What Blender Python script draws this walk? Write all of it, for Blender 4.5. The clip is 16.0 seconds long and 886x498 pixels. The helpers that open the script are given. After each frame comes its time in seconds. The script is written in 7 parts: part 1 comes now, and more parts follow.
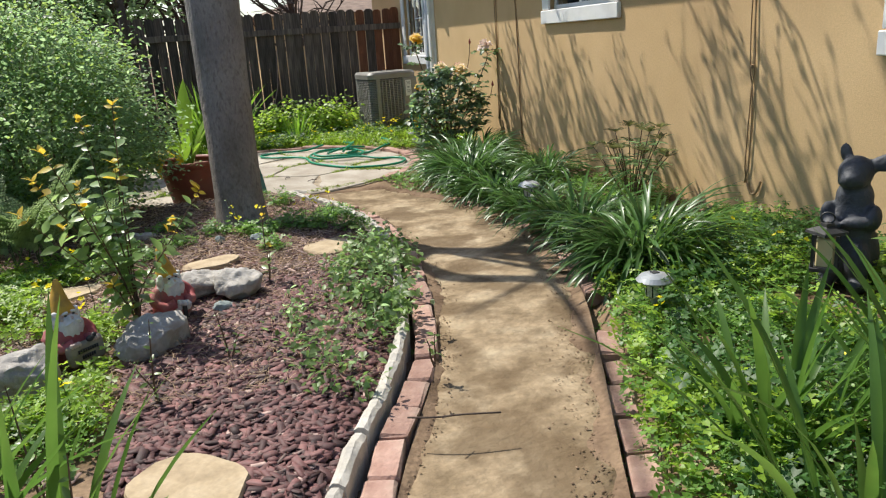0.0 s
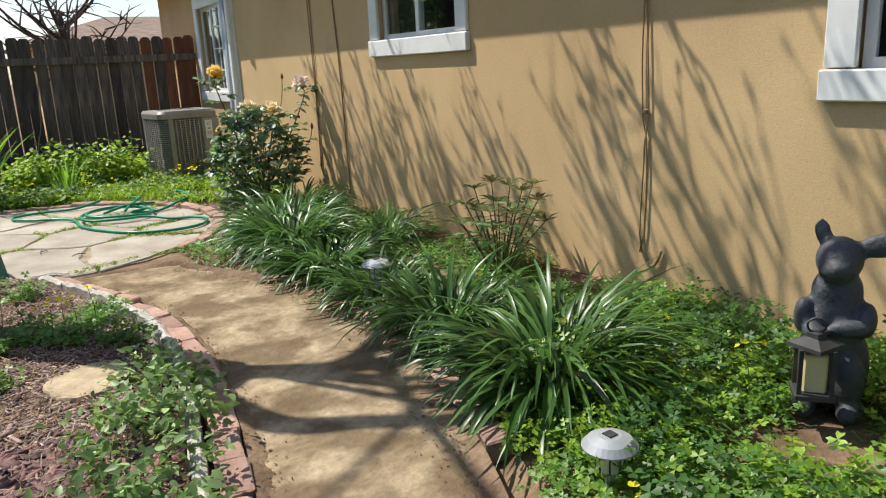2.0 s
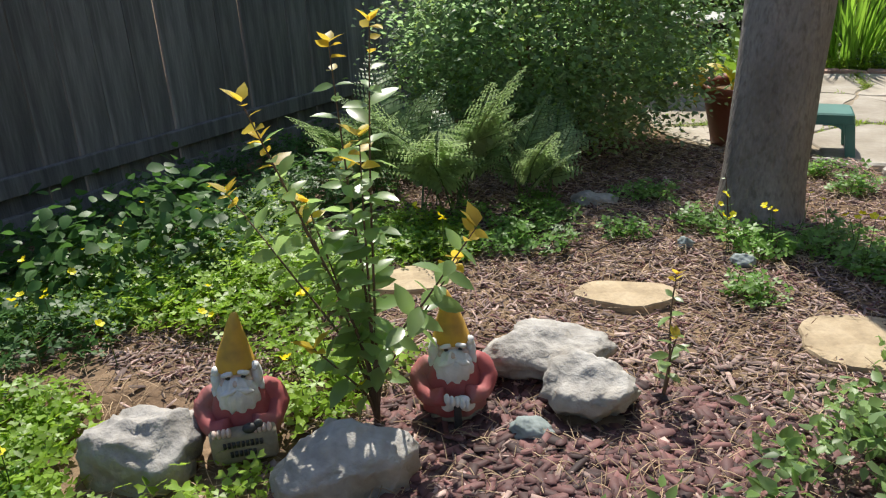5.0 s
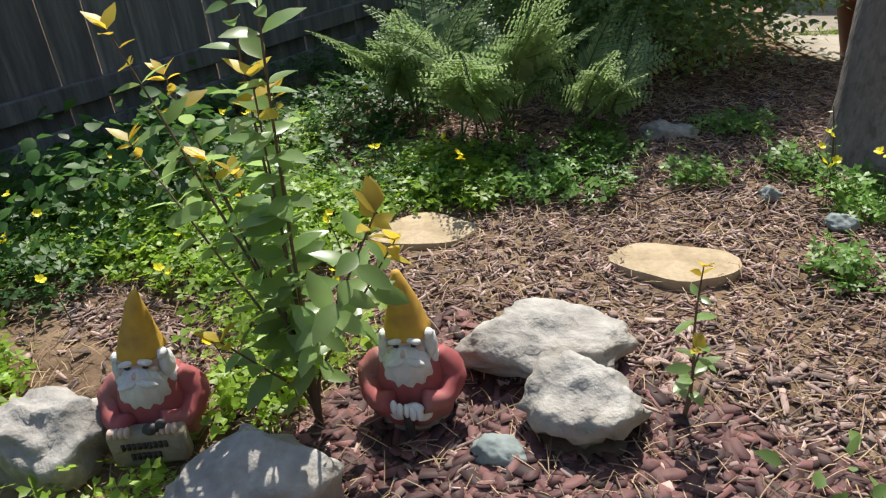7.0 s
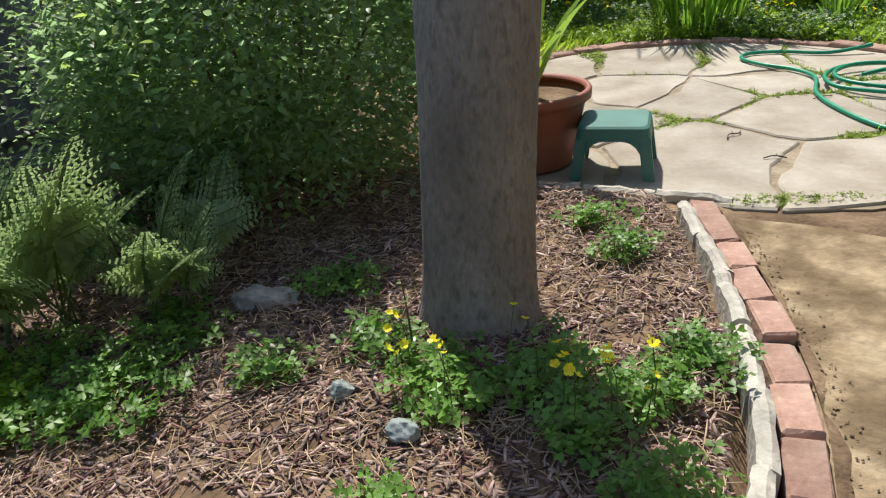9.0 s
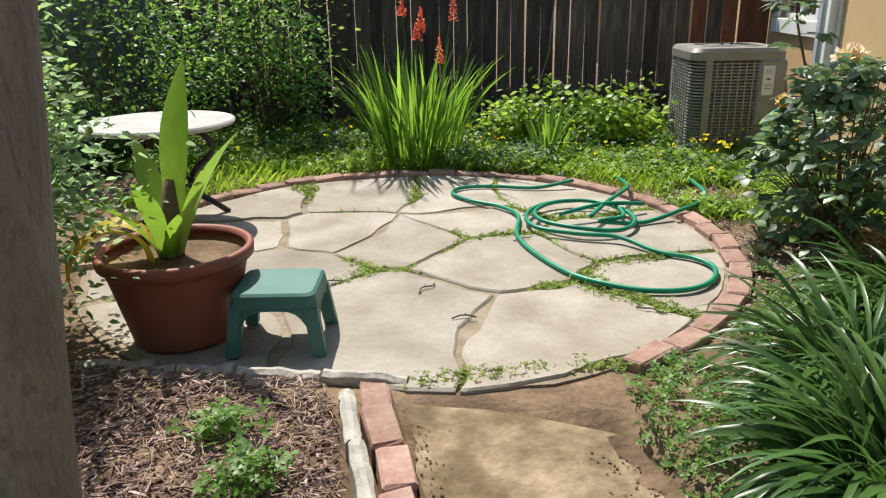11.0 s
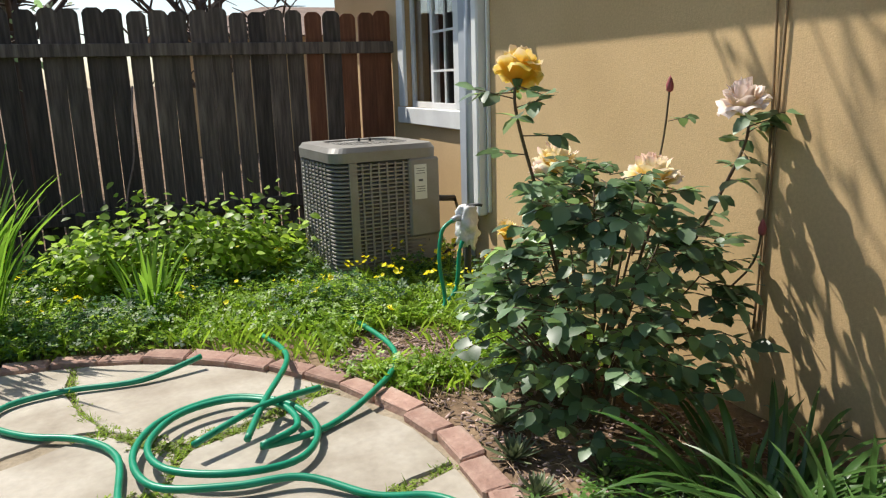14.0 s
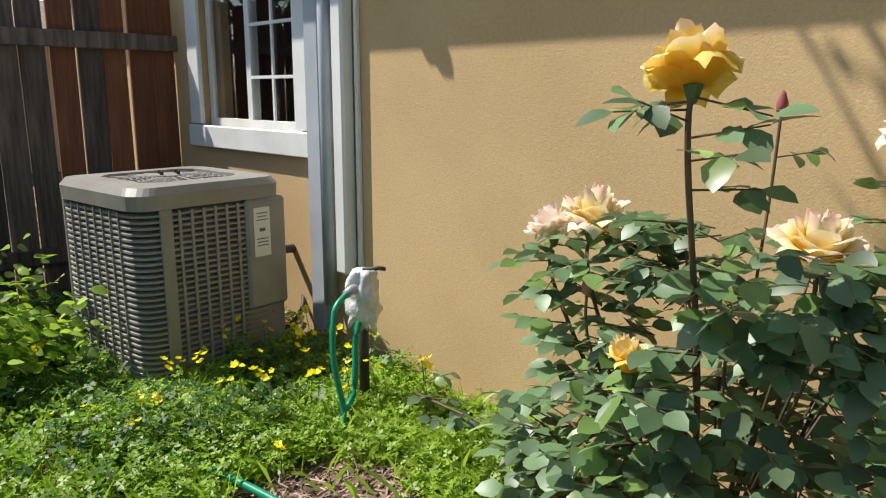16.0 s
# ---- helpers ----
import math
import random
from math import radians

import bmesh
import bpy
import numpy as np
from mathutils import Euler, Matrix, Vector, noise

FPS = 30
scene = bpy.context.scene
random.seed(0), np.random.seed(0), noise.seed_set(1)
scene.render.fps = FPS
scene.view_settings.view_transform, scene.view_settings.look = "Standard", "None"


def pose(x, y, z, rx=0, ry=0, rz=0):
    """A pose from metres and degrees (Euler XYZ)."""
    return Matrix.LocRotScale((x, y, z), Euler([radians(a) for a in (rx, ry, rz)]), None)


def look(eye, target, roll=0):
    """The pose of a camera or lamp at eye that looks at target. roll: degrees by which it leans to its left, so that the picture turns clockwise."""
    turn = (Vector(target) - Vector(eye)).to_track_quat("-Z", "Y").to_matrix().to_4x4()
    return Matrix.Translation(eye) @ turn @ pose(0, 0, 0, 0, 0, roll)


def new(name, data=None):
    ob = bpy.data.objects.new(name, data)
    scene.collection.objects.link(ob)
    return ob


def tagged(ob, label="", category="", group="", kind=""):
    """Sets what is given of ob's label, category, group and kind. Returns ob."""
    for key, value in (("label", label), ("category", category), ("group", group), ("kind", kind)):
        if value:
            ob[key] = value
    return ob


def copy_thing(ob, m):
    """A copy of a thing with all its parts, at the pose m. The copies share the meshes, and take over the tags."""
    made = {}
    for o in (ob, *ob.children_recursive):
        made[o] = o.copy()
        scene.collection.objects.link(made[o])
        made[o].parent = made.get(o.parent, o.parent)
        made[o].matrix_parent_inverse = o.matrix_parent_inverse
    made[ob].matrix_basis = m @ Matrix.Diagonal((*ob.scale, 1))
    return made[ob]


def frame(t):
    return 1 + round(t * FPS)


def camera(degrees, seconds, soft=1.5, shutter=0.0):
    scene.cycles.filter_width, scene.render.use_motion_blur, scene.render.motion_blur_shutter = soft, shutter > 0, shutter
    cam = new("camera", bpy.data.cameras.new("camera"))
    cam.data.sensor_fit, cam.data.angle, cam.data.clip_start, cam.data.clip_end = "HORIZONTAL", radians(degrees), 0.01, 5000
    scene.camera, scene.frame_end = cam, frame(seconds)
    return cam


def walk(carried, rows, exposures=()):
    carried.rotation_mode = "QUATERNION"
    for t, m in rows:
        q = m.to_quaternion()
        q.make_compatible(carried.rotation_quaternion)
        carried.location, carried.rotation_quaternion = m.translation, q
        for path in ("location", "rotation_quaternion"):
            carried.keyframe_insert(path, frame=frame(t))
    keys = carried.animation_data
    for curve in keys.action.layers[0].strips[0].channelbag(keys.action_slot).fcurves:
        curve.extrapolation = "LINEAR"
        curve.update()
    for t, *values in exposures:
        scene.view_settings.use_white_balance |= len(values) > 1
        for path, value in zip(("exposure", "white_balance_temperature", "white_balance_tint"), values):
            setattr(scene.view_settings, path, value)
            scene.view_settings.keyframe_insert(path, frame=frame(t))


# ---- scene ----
cam = camera(62.2, 16.0, soft=1.2)
PATH = [
    (0, (-3.35, -0.114, 1.277), (-2.76, 1.716, 0.728), -3.8),
    (0.5, (-3.307, 0.202, 1.263), (-2.486, 1.948, 0.739), -4.2),
    (1, (-3.206, 0.511, 1.264), (-2.215, 2.171, 0.755), -4.5),
    (1.5, (-3.097, 0.859, 1.282), (-2.003, 2.459, 0.789), -4.1),
    (2, (-2.944, 1.13, 1.268), (-1.893, 2.76, 0.781), -2.7),
    (2.5, (-2.836, 1.307, 1.285), (-1.968, 3.042, 0.797), -1.4),
    (3, (-2.805, 1.49, 1.267), (-2.23, 3.342, 0.776), -0.7),
    (3.5, (-2.811, 1.678, 1.281), (-2.605, 3.602, 0.776), -0.4),
    (4, (-2.809, 1.82, 1.293), (-3.044, 3.736, 0.77), -1.0),
    (4.5, (-2.749, 1.911, 1.284), (-3.432, 3.693, 0.685), -1.7),
    (4.7, (-2.721, 1.938, 1.267), (-3.543, 3.634, 0.598), -2.0),
    (6.8, (-2.687, 2.486, 1.17), (-3.883, 3.757, 0.193), -5.7),
    (7, (-2.667, 2.56, 1.171), (-3.86, 3.836, 0.198), -5.7),
    (7.5, (-2.561, 2.782, 1.18), (-3.729, 4.094, 0.223), -5.8),
    (8, (-2.488, 3.0, 1.172), (-3.565, 4.406, 0.243), -4.9),
    (8.5, (-2.407, 3.243, 1.236), (-3.361, 4.744, 0.322), -5.6),
    (9, (-2.329, 3.483, 1.263), (-3.135, 5.089, 0.386), -5.5),
    (9.5, (-2.213, 3.712, 1.248), (-2.884, 5.408, 0.427), -4.7),
    (10, (-2.077, 3.92, 1.272), (-2.626, 5.682, 0.503), -3.7),
    (10.2, (-2.055, 4.001, 1.271), (-2.546, 5.79, 0.524), -2.8),
    (12.3, (-2.018, 4.639, 1.284), (-1.967, 6.574, 0.782), -1.2),
    (12.5, (-1.996, 4.756, 1.299), (-1.894, 6.693, 0.813), -1.0),
    (13, (-1.996, 5.163, 1.313), (-1.712, 7.092, 0.867), -1.0),
    (13.5, (-2.015, 5.516, 1.3), (-1.512, 7.4, 0.858), -1.2),
    (14, (-2.016, 5.892, 1.273), (-1.275, 7.694, 0.82), -1.6),
    (14.5, (-2.079, 6.261, 1.256), (-1.082, 7.936, 0.81), -1.7),
    (15, (-2.119, 6.616, 1.269), (-0.907, 8.147, 0.841), -1.5),
    (15.5, (-2.077, 6.991, 1.267), (-0.744, 8.422, 0.849), -0.8),
    (16, (-2.055, 7.352, 1.25), (-0.685, 8.749, 0.833), 0.2),
]
walk(cam, [(t, look(eye, target, roll)) for t, eye, target, roll in PATH])

# ---- light ----
SUN_EL, SUN_AZ = 55.0, (-0.52, 0.85)
to_sun = Vector((SUN_AZ[0], SUN_AZ[1], 0)).normalized() * math.cos(radians(SUN_EL)) + Vector((0, 0, math.sin(radians(SUN_EL))))
world = bpy.data.worlds.new("sky")
scene.world = world
world.use_nodes = True
sky = world.node_tree.nodes.new("ShaderNodeTexSky")
sky.sky_type, sky.sun_disc = "NISHITA", False
sky.sun_elevation, sky.sun_rotation = radians(SUN_EL), math.atan2(to_sun.x, to_sun.y)
back = world.node_tree.nodes["Background"]
back.inputs["Strength"].default_value = 0.125
world.node_tree.links.new(sky.outputs[0], back.inputs["Color"])
sun_data = bpy.data.lights.new("sun", "SUN")
sun_data.energy, sun_data.angle, sun_data.color = 4.8, radians(0.55), (1.0, 0.95, 0.86)
sun = new("sun", sun_data)
sun.matrix_world = look(to_sun * 40, (0, 0, 0))
scene.view_settings.exposure = 0.45

# ---- materials ----
def material(name, colors, scale=6.0, detail=6.0, rough=0.8, metal=0.0, bump=0.0, bump_scale=40.0, fine=0.25, fine_scale=60.0,
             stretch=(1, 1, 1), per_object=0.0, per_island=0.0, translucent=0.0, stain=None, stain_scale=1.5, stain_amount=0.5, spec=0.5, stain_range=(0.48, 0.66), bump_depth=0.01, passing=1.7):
    """A surface with two scales of colour variation, optional stains and fine relief, in world-sized units."""
    m = bpy.data.materials.new(name)
    m.use_nodes = True
    nt = m.node_tree
    n, l = nt.nodes, nt.links
    bsdf = n["Principled BSDF"]
    coords = n.new("ShaderNodeTexCoord")
    mapping = n.new("ShaderNodeMapping")
    mapping.inputs["Scale"].default_value = stretch
    l.new(coords.outputs["Object"], mapping.inputs["Vector"])
    noise_a = n.new("ShaderNodeTexNoise")
    noise_a.inputs["Scale"].default_value, noise_a.inputs["Detail"].default_value = scale, detail
    l.new(mapping.outputs[0], noise_a.inputs["Vector"])
    ramp = n.new("ShaderNodeValToRGB")
    els = ramp.color_ramp.elements
    k = len(colors)
    for i, c in enumerate(colors):
        p = 0.3 + 0.4 * i / max(1, k - 1)
        e = els[i] if i < 2 else els.new(p)
        e.position, e.color = p, (*c, 1)
    l.new(noise_a.outputs["Fac"], ramp.inputs["Fac"])
    col = ramp.outputs["Color"]
    noise_b = n.new("ShaderNodeTexNoise")
    noise_b.inputs["Scale"].default_value, noise_b.inputs["Detail"].default_value = fine_scale, 4
    l.new(mapping.outputs[0], noise_b.inputs["Vector"])

    def times(color, factor_socket, lo, hi):
        rng = n.new("ShaderNodeMapRange")
        rng.inputs["To Min"].default_value, rng.inputs["To Max"].default_value = lo, hi
        l.new(factor_socket, rng.inputs["Value"])
        hsv = n.new("ShaderNodeHueSaturation")
        l.new(rng.outputs[0], hsv.inputs["Value"])
        l.new(color, hsv.inputs["Color"])
        return hsv.outputs["Color"]

    if fine:
        col = times(col, noise_b.outputs["Fac"], 1 - fine, 1 + fine)
    if stain:
        noise_c = n.new("ShaderNodeTexNoise")
        noise_c.inputs["Scale"].default_value, noise_c.inputs["Detail"].default_value = stain_scale, 8
        l.new(mapping.outputs[0], noise_c.inputs["Vector"])
        rng = n.new("ShaderNodeMapRange")
        rng.inputs["From Min"].default_value, rng.inputs["From Max"].default_value = stain_range
        rng.inputs["To Max"].default_value = stain_amount
        l.new(noise_c.outputs["Fac"], rng.inputs["Value"])
        mix = n.new("ShaderNodeMix")
        mix.data_type = "RGBA"
        l.new(rng.outputs[0], mix.inputs["Factor"])
        l.new(col, mix.inputs["A"])
        mix.inputs["B"].default_value = (*stain, 1)
        col = mix.outputs["Result"]
    if per_object:
        info = n.new("ShaderNodeObjectInfo")
        col = times(col, info.outputs["Random"], 1 - per_object, 1 + per_object)
    if per_island:
        geo = n.new("ShaderNodeNewGeometry")
        col = times(col, geo.outputs["Random Per Island"], 1 - per_island, 1 + per_island)
    l.new(col, bsdf.inputs["Base Color"])
    bsdf.inputs["Roughness"].default_value, bsdf.inputs["Metallic"].default_value = rough, metal
    bsdf.inputs["Specular IOR Level"].default_value = spec
    if bump:
        noise_d = n.new("ShaderNodeTexNoise")
        noise_d.inputs["Scale"].default_value, noise_d.inputs["Detail"].default_value = bump_scale, 6
        l.new(mapping.outputs[0], noise_d.inputs["Vector"])
        b = n.new("ShaderNodeBump")
        b.inputs["Strength"].default_value, b.inputs["Distance"].default_value = min(1.0, bump), bump_depth
        l.new(noise_d.outputs["Fac"], b.inputs["Height"])
        l.new(b.outputs[0], bsdf.inputs["Normal"])
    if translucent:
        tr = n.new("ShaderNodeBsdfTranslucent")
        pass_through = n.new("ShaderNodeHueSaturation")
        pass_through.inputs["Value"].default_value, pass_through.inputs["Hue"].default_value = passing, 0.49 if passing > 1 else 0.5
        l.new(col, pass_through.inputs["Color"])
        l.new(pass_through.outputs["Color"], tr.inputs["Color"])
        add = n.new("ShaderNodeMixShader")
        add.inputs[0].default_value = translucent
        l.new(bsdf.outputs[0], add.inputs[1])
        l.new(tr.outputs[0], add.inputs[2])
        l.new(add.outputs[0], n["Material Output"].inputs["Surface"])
    return m


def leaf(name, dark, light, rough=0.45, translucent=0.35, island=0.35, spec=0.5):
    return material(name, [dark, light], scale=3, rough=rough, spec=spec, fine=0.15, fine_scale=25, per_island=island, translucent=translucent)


STUCCO = material("tan_stucco", [(0.54, 0.372, 0.192), (0.64, 0.452, 0.244)], scale=1.2, rough=0.95, bump=0.35, bump_scale=150, bump_depth=0.004, fine=0.16, fine_scale=75,
                  stain=(0.42, 0.28, 0.15), stain_scale=0.9, stain_amount=0.35, spec=0.2)
WHITE_PAINT = material("white_paint", [(0.74, 0.74, 0.73), (0.82, 0.82, 0.80)], scale=5, rough=0.45, fine=0.04, stain=(0.5, 0.48, 0.44), stain_scale=4, stain_amount=0.25)
GREY_PAINT = material("grey_paint", [(0.36, 0.39, 0.44), (0.44, 0.47, 0.51)], scale=5, rough=0.5, fine=0.06)
FENCE_WOOD = material("weathered_redwood", [(0.055, 0.041, 0.033), (0.11, 0.083, 0.066), (0.17, 0.132, 0.105)], scale=7, rough=0.9, bump=0.7, bump_scale=30, stretch=(5, 5, 0.35),
                      fine=0.3, fine_scale=40, per_object=0.45)
FENCE_RED = material("fresh_redwood", [(0.13, 0.045, 0.02), (0.22, 0.085, 0.04)], scale=7, rough=0.85, bump=0.5, bump_scale=30, stretch=(5, 5, 0.35), fine=0.3, per_object=0.3)
FENCE_GREY = material("grey_fence_wood", [(0.095, 0.093, 0.092), (0.16, 0.156, 0.152), (0.23, 0.222, 0.215)], scale=5, rough=0.92, bump=0.7, bump_scale=25, stretch=(4, 4, 0.3),
                      fine=0.3, fine_scale=40, per_object=0.25)
SOIL = material("dry_soil", [(0.10, 0.065, 0.04), (0.19, 0.13, 0.085), (0.27, 0.19, 0.12)], scale=4, rough=1.0, bump=1.0, bump_scale=35, fine=0.45, fine_scale=45, spec=0.1)
CONCRETE = material("dirty_concrete", [(0.175, 0.128, 0.076), (0.29, 0.22, 0.138), (0.39, 0.315, 0.21)], scale=4.5, detail=11.0, rough=0.95, bump=1.0, bump_scale=32, fine=0.55, fine_scale=26,
                    stain=(0.12, 0.082, 0.046), stain_scale=3.4, stain_amount=0.75, spec=0.15, stain_range=(0.47, 0.58))
FLAG = material("grey_flagstone", [(0.28, 0.24, 0.19), (0.37, 0.33, 0.27), (0.44, 0.40, 0.34)], scale=3.5, detail=9.0, rough=0.9, bump=0.5, bump_scale=22, fine=0.16, fine_scale=35, per_object=0.10,
                stain=(0.25, 0.21, 0.16), stain_scale=1.7, stain_amount=0.5, spec=0.25)
SANDSTONE = material("buff_sandstone", [(0.27, 0.205, 0.125), (0.40, 0.31, 0.195), (0.47, 0.375, 0.25)], scale=9, detail=8.0, rough=0.9, bump=0.7, bump_scale=22, fine=0.22, per_object=0.12)
BRICK = material("worn_red_brick", [(0.28, 0.165, 0.13), (0.385, 0.25, 0.20), (0.46, 0.335, 0.275)], scale=9, rough=0.95, bump=0.6, bump_scale=50, fine=0.2, fine_scale=60, per_object=0.22,
                 stain=(0.30, 0.24, 0.18), stain_scale=7, stain_amount=0.5, spec=0.2)
EDGER = material("pale_concrete_edger", [(0.40, 0.375, 0.33), (0.58, 0.55, 0.48)], scale=9, rough=0.95, bump=0.5, bump_scale=50, fine=0.2, per_object=0.12, stain=(0.24, 0.21, 0.16), stain_scale=5, stain_amount=0.5)
BARK = material("smooth_grey_bark", [(0.17, 0.145, 0.125), (0.25, 0.215, 0.19), (0.33, 0.29, 0.255)], scale=2.6, detail=9.0, rough=0.85, bump=1.0, bump_scale=28, stretch=(1.8, 1.8, 0.8), fine=0.35, fine_scale=55,
                stain=(0.085, 0.065, 0.05), stain_scale=26.0, stain_amount=0.55, stain_range=(0.52, 0.70), bump_depth=0.016)
DARK_BARK = material("dark_bark", [(0.05, 0.035, 0.028), (0.11, 0.08, 0.06)], scale=8, rough=0.95, bump=0.7, bump_scale=30, stretch=(1, 1, 0.3))
ROCK = material("pale_rock", [(0.22, 0.205, 0.18), (0.38, 0.36, 0.33), (0.50, 0.48, 0.44)], scale=6, detail=10.0, rough=0.92, bump=1.0, bump_scale=11, bump_depth=0.035, fine=0.3, fine_scale=45, stain=(0.26, 0.21, 0.15), stain_scale=4, stain_amount=0.5, per_object=0.1)
PEBBLE = material("grey_green_pebble", [(0.20, 0.24, 0.23), (0.27, 0.31, 0.30)], scale=9, rough=0.7, bump=0.2, fine=0.12)
ROOF = material("roof_shingle", [(0.16, 0.11, 0.08), (0.27, 0.19, 0.14)], scale=5, rough=0.95, bump=0.7, bump_scale=20, fine=0.3)
# dark colour stands in for the unlit rooms behind the glass
DARK_ROOM = material("room_darkness_colour", [(0.10, 0.10, 0.10), (0.16, 0.155, 0.15)], scale=2, rough=0.9, fine=0.05)
GLASS = bpy.data.materials.new("window_glass")
GLASS.use_nodes = True
g = GLASS.node_tree.nodes["Principled BSDF"]
g.inputs["Base Color"].default_value = (0.9, 0.95, 0.95, 1)
g.inputs["Roughness"].default_value, g.inputs["IOR"].default_value, g.inputs["Transmission Weight"].default_value = 0.0, 1.5, 1.0
AC_METAL = material("grey_painted_metal", [(0.25, 0.235, 0.21), (0.30, 0.285, 0.26)], scale=6, rough=0.5, metal=0.2, fine=0.08, stain=(0.2, 0.17, 0.13), stain_scale=5, stain_amount=0.3)
AC_LIGHT = material("pale_grey_enamel", [(0.50, 0.48, 0.44), (0.58, 0.56, 0.52)], scale=6, rough=0.45, fine=0.06)
DARK_METAL = material("dark_metal", [(0.03, 0.03, 0.03), (0.06, 0.06, 0.06)], scale=8, rough=0.6, metal=0.3, fine=0.1)
PAPER = material("label_paper", [(0.75, 0.74, 0.68), (0.80, 0.79, 0.74)], scale=9, rough=0.6, fine=0.04)
INK = material("label_ink", [(0.10, 0.10, 0.10), (0.16, 0.15, 0.14)], scale=9, rough=0.7, fine=0.05)
TERRACOTTA = material("red_brown_plastic_pot", [(0.22, 0.06, 0.035), (0.30, 0.09, 0.055)], scale=4, rough=0.55, fine=0.08, stain=(0.2, 0.12, 0.08), stain_scale=3, stain_amount=0.35)
STOOL_GREEN = material("faded_green_plastic", [(0.045, 0.15, 0.12), (0.065, 0.20, 0.165)], scale=5, rough=0.5, fine=0.06, stain=(0.10, 0.20, 0.17), stain_scale=6, stain_amount=0.4)
HOSE = material("green_hose", [(0.0, 0.20, 0.105), (0.005, 0.27, 0.15)], scale=12, rough=0.4, fine=0.1)
BLACK_PLASTIC = material("black_plastic", [(0.012, 0.012, 0.012), (0.025, 0.025, 0.025)], scale=6, rough=0.45, fine=0.1)
RABBIT = material("charcoal_resin", [(0.035, 0.038, 0.045), (0.065, 0.07, 0.08)], scale=12, rough=0.6, bump=0.5, bump_scale=60, fine=0.2)
STEEL = material("silver_paint", [(0.30, 0.32, 0.33), (0.40, 0.42, 0.43)], scale=12, rough=0.42, metal=0.25, fine=0.1)
CREAM = material("cream_candle", [(0.62, 0.50, 0.26), (0.70, 0.58, 0.33)], scale=8, rough=0.6, fine=0.05)
FROST = material("ribbed_clear_plastic", [(0.5, 0.5, 0.45), (0.6, 0.6, 0.55)], scale=8, rough=0.25, fine=0.05)
HAT_YELLOW = material("chipped_yellow_paint", [(0.50, 0.28, 0.03), (0.62, 0.37, 0.06)], scale=14, rough=0.75, fine=0.15, stain=(0.20, 0.12, 0.05), stain_scale=14, stain_amount=0.6)
COAT_RED = material("faded_red_paint", [(0.30, 0.06, 0.06), (0.42, 0.12, 0.12)], scale=12, rough=0.75, fine=0.15, stain=(0.25, 0.18, 0.15), stain_scale=11, stain_amount=0.5)
BEARD = material("weathered_white_paint", [(0.55, 0.55, 0.55), (0.74, 0.74, 0.73)], scale=14, rough=0.8, bump=0.6, bump_scale=45, fine=0.15)
SKIN_CLAY = material("faded_clay_paint", [(0.50, 0.38, 0.32), (0.60, 0.47, 0.40)], scale=14, rough=0.75, fine=0.1)
SIGN_STONE = material("mossy_cast_stone", [(0.20, 0.17, 0.12), (0.34, 0.30, 0.22)], scale=12, rough=0.95, bump=0.6, fine=0.2)
CABLE = material("brown_cord", [(0.24, 0.15, 0.075), (0.34, 0.23, 0.12)], scale=12, rough=0.8, fine=0.1)
MORTAR = material("sandy_joint_soil", [(0.20, 0.155, 0.10), (0.34, 0.28, 0.20)], scale=9, rough=1.0, bump=0.8, bump_scale=50, fine=0.3)
CAST_STONE = material("cast_stone_table", [(0.40, 0.39, 0.36), (0.52, 0.51, 0.47)], scale=8, rough=0.9, bump=0.4, fine=0.15)

CLOVER = leaf("clover_leaf", (0.085, 0.19, 0.03), (0.17, 0.32, 0.06), 0.45, 0.45)
# deeper green leaf, also the copy with fence shade put into its colour
CLOVER_DARK = leaf("deep_green_shaded_weed_leaf", (0.035, 0.10, 0.02), (0.075, 0.17, 0.035), 0.5, 0.4)
LAWN = leaf("bright_weed_leaf", (0.16, 0.28, 0.02), (0.28, 0.42, 0.05), 0.45, 0.45)
STRAP = leaf("strap_leaf", (0.04, 0.105, 0.022), (0.09, 0.18, 0.045), 0.35, 0.35, 0.45)
SWORD = leaf("sword_leaf", (0.09, 0.20, 0.02), (0.18, 0.33, 0.035), 0.4, 0.5)
IRIS_LEAF = leaf("iris_leaf", (0.05, 0.125, 0.02), (0.11, 0.21, 0.035), 0.4, 0.4)
ROSE_LEAF = leaf("glossy_rose_leaf", (0.065, 0.125, 0.055), (0.16, 0.25, 0.12), 0.44, 0.25, 0.5, 0.6)
BUSH_LEAF = leaf("bush_leaf", (0.14, 0.24, 0.10), (0.26, 0.37, 0.18), 0.42, 0.65)
# yellower copy of the bush leaf with sunlight put into its colour
BUSH_BRIGHT = leaf("sunny_bush_leaf", (0.13, 0.21, 0.045), (0.23, 0.32, 0.08), 0.45, 0.6)
FERN = leaf("fern_frond", (0.17, 0.26, 0.10), (0.28, 0.38, 0.17), 0.4, 0.4, 0.2)
WHORL_LEAF = leaf("bronzed_whorl_leaf", (0.07, 0.085, 0.025), (0.15, 0.16, 0.05), 0.35, 0.3, 0.4)
SHRUB_LEAF = leaf("young_shrub_leaf", (0.14, 0.25, 0.07), (0.27, 0.39, 0.14), 0.34, 0.5, 0.3, 0.7)
TIP_LEAF = leaf("golden_new_leaf", (0.40, 0.33, 0.03), (0.58, 0.43, 0.05), 0.45, 0.45)
VINE_LEAF = leaf("pale_vine_leaf", (0.10, 0.19, 0.04), (0.19, 0.29, 0.09), 0.45, 0.4)
SUCCULENT = leaf("grey_green_succulent", (0.10, 0.13, 0.06), (0.18, 0.21, 0.11), 0.5, 0.1)
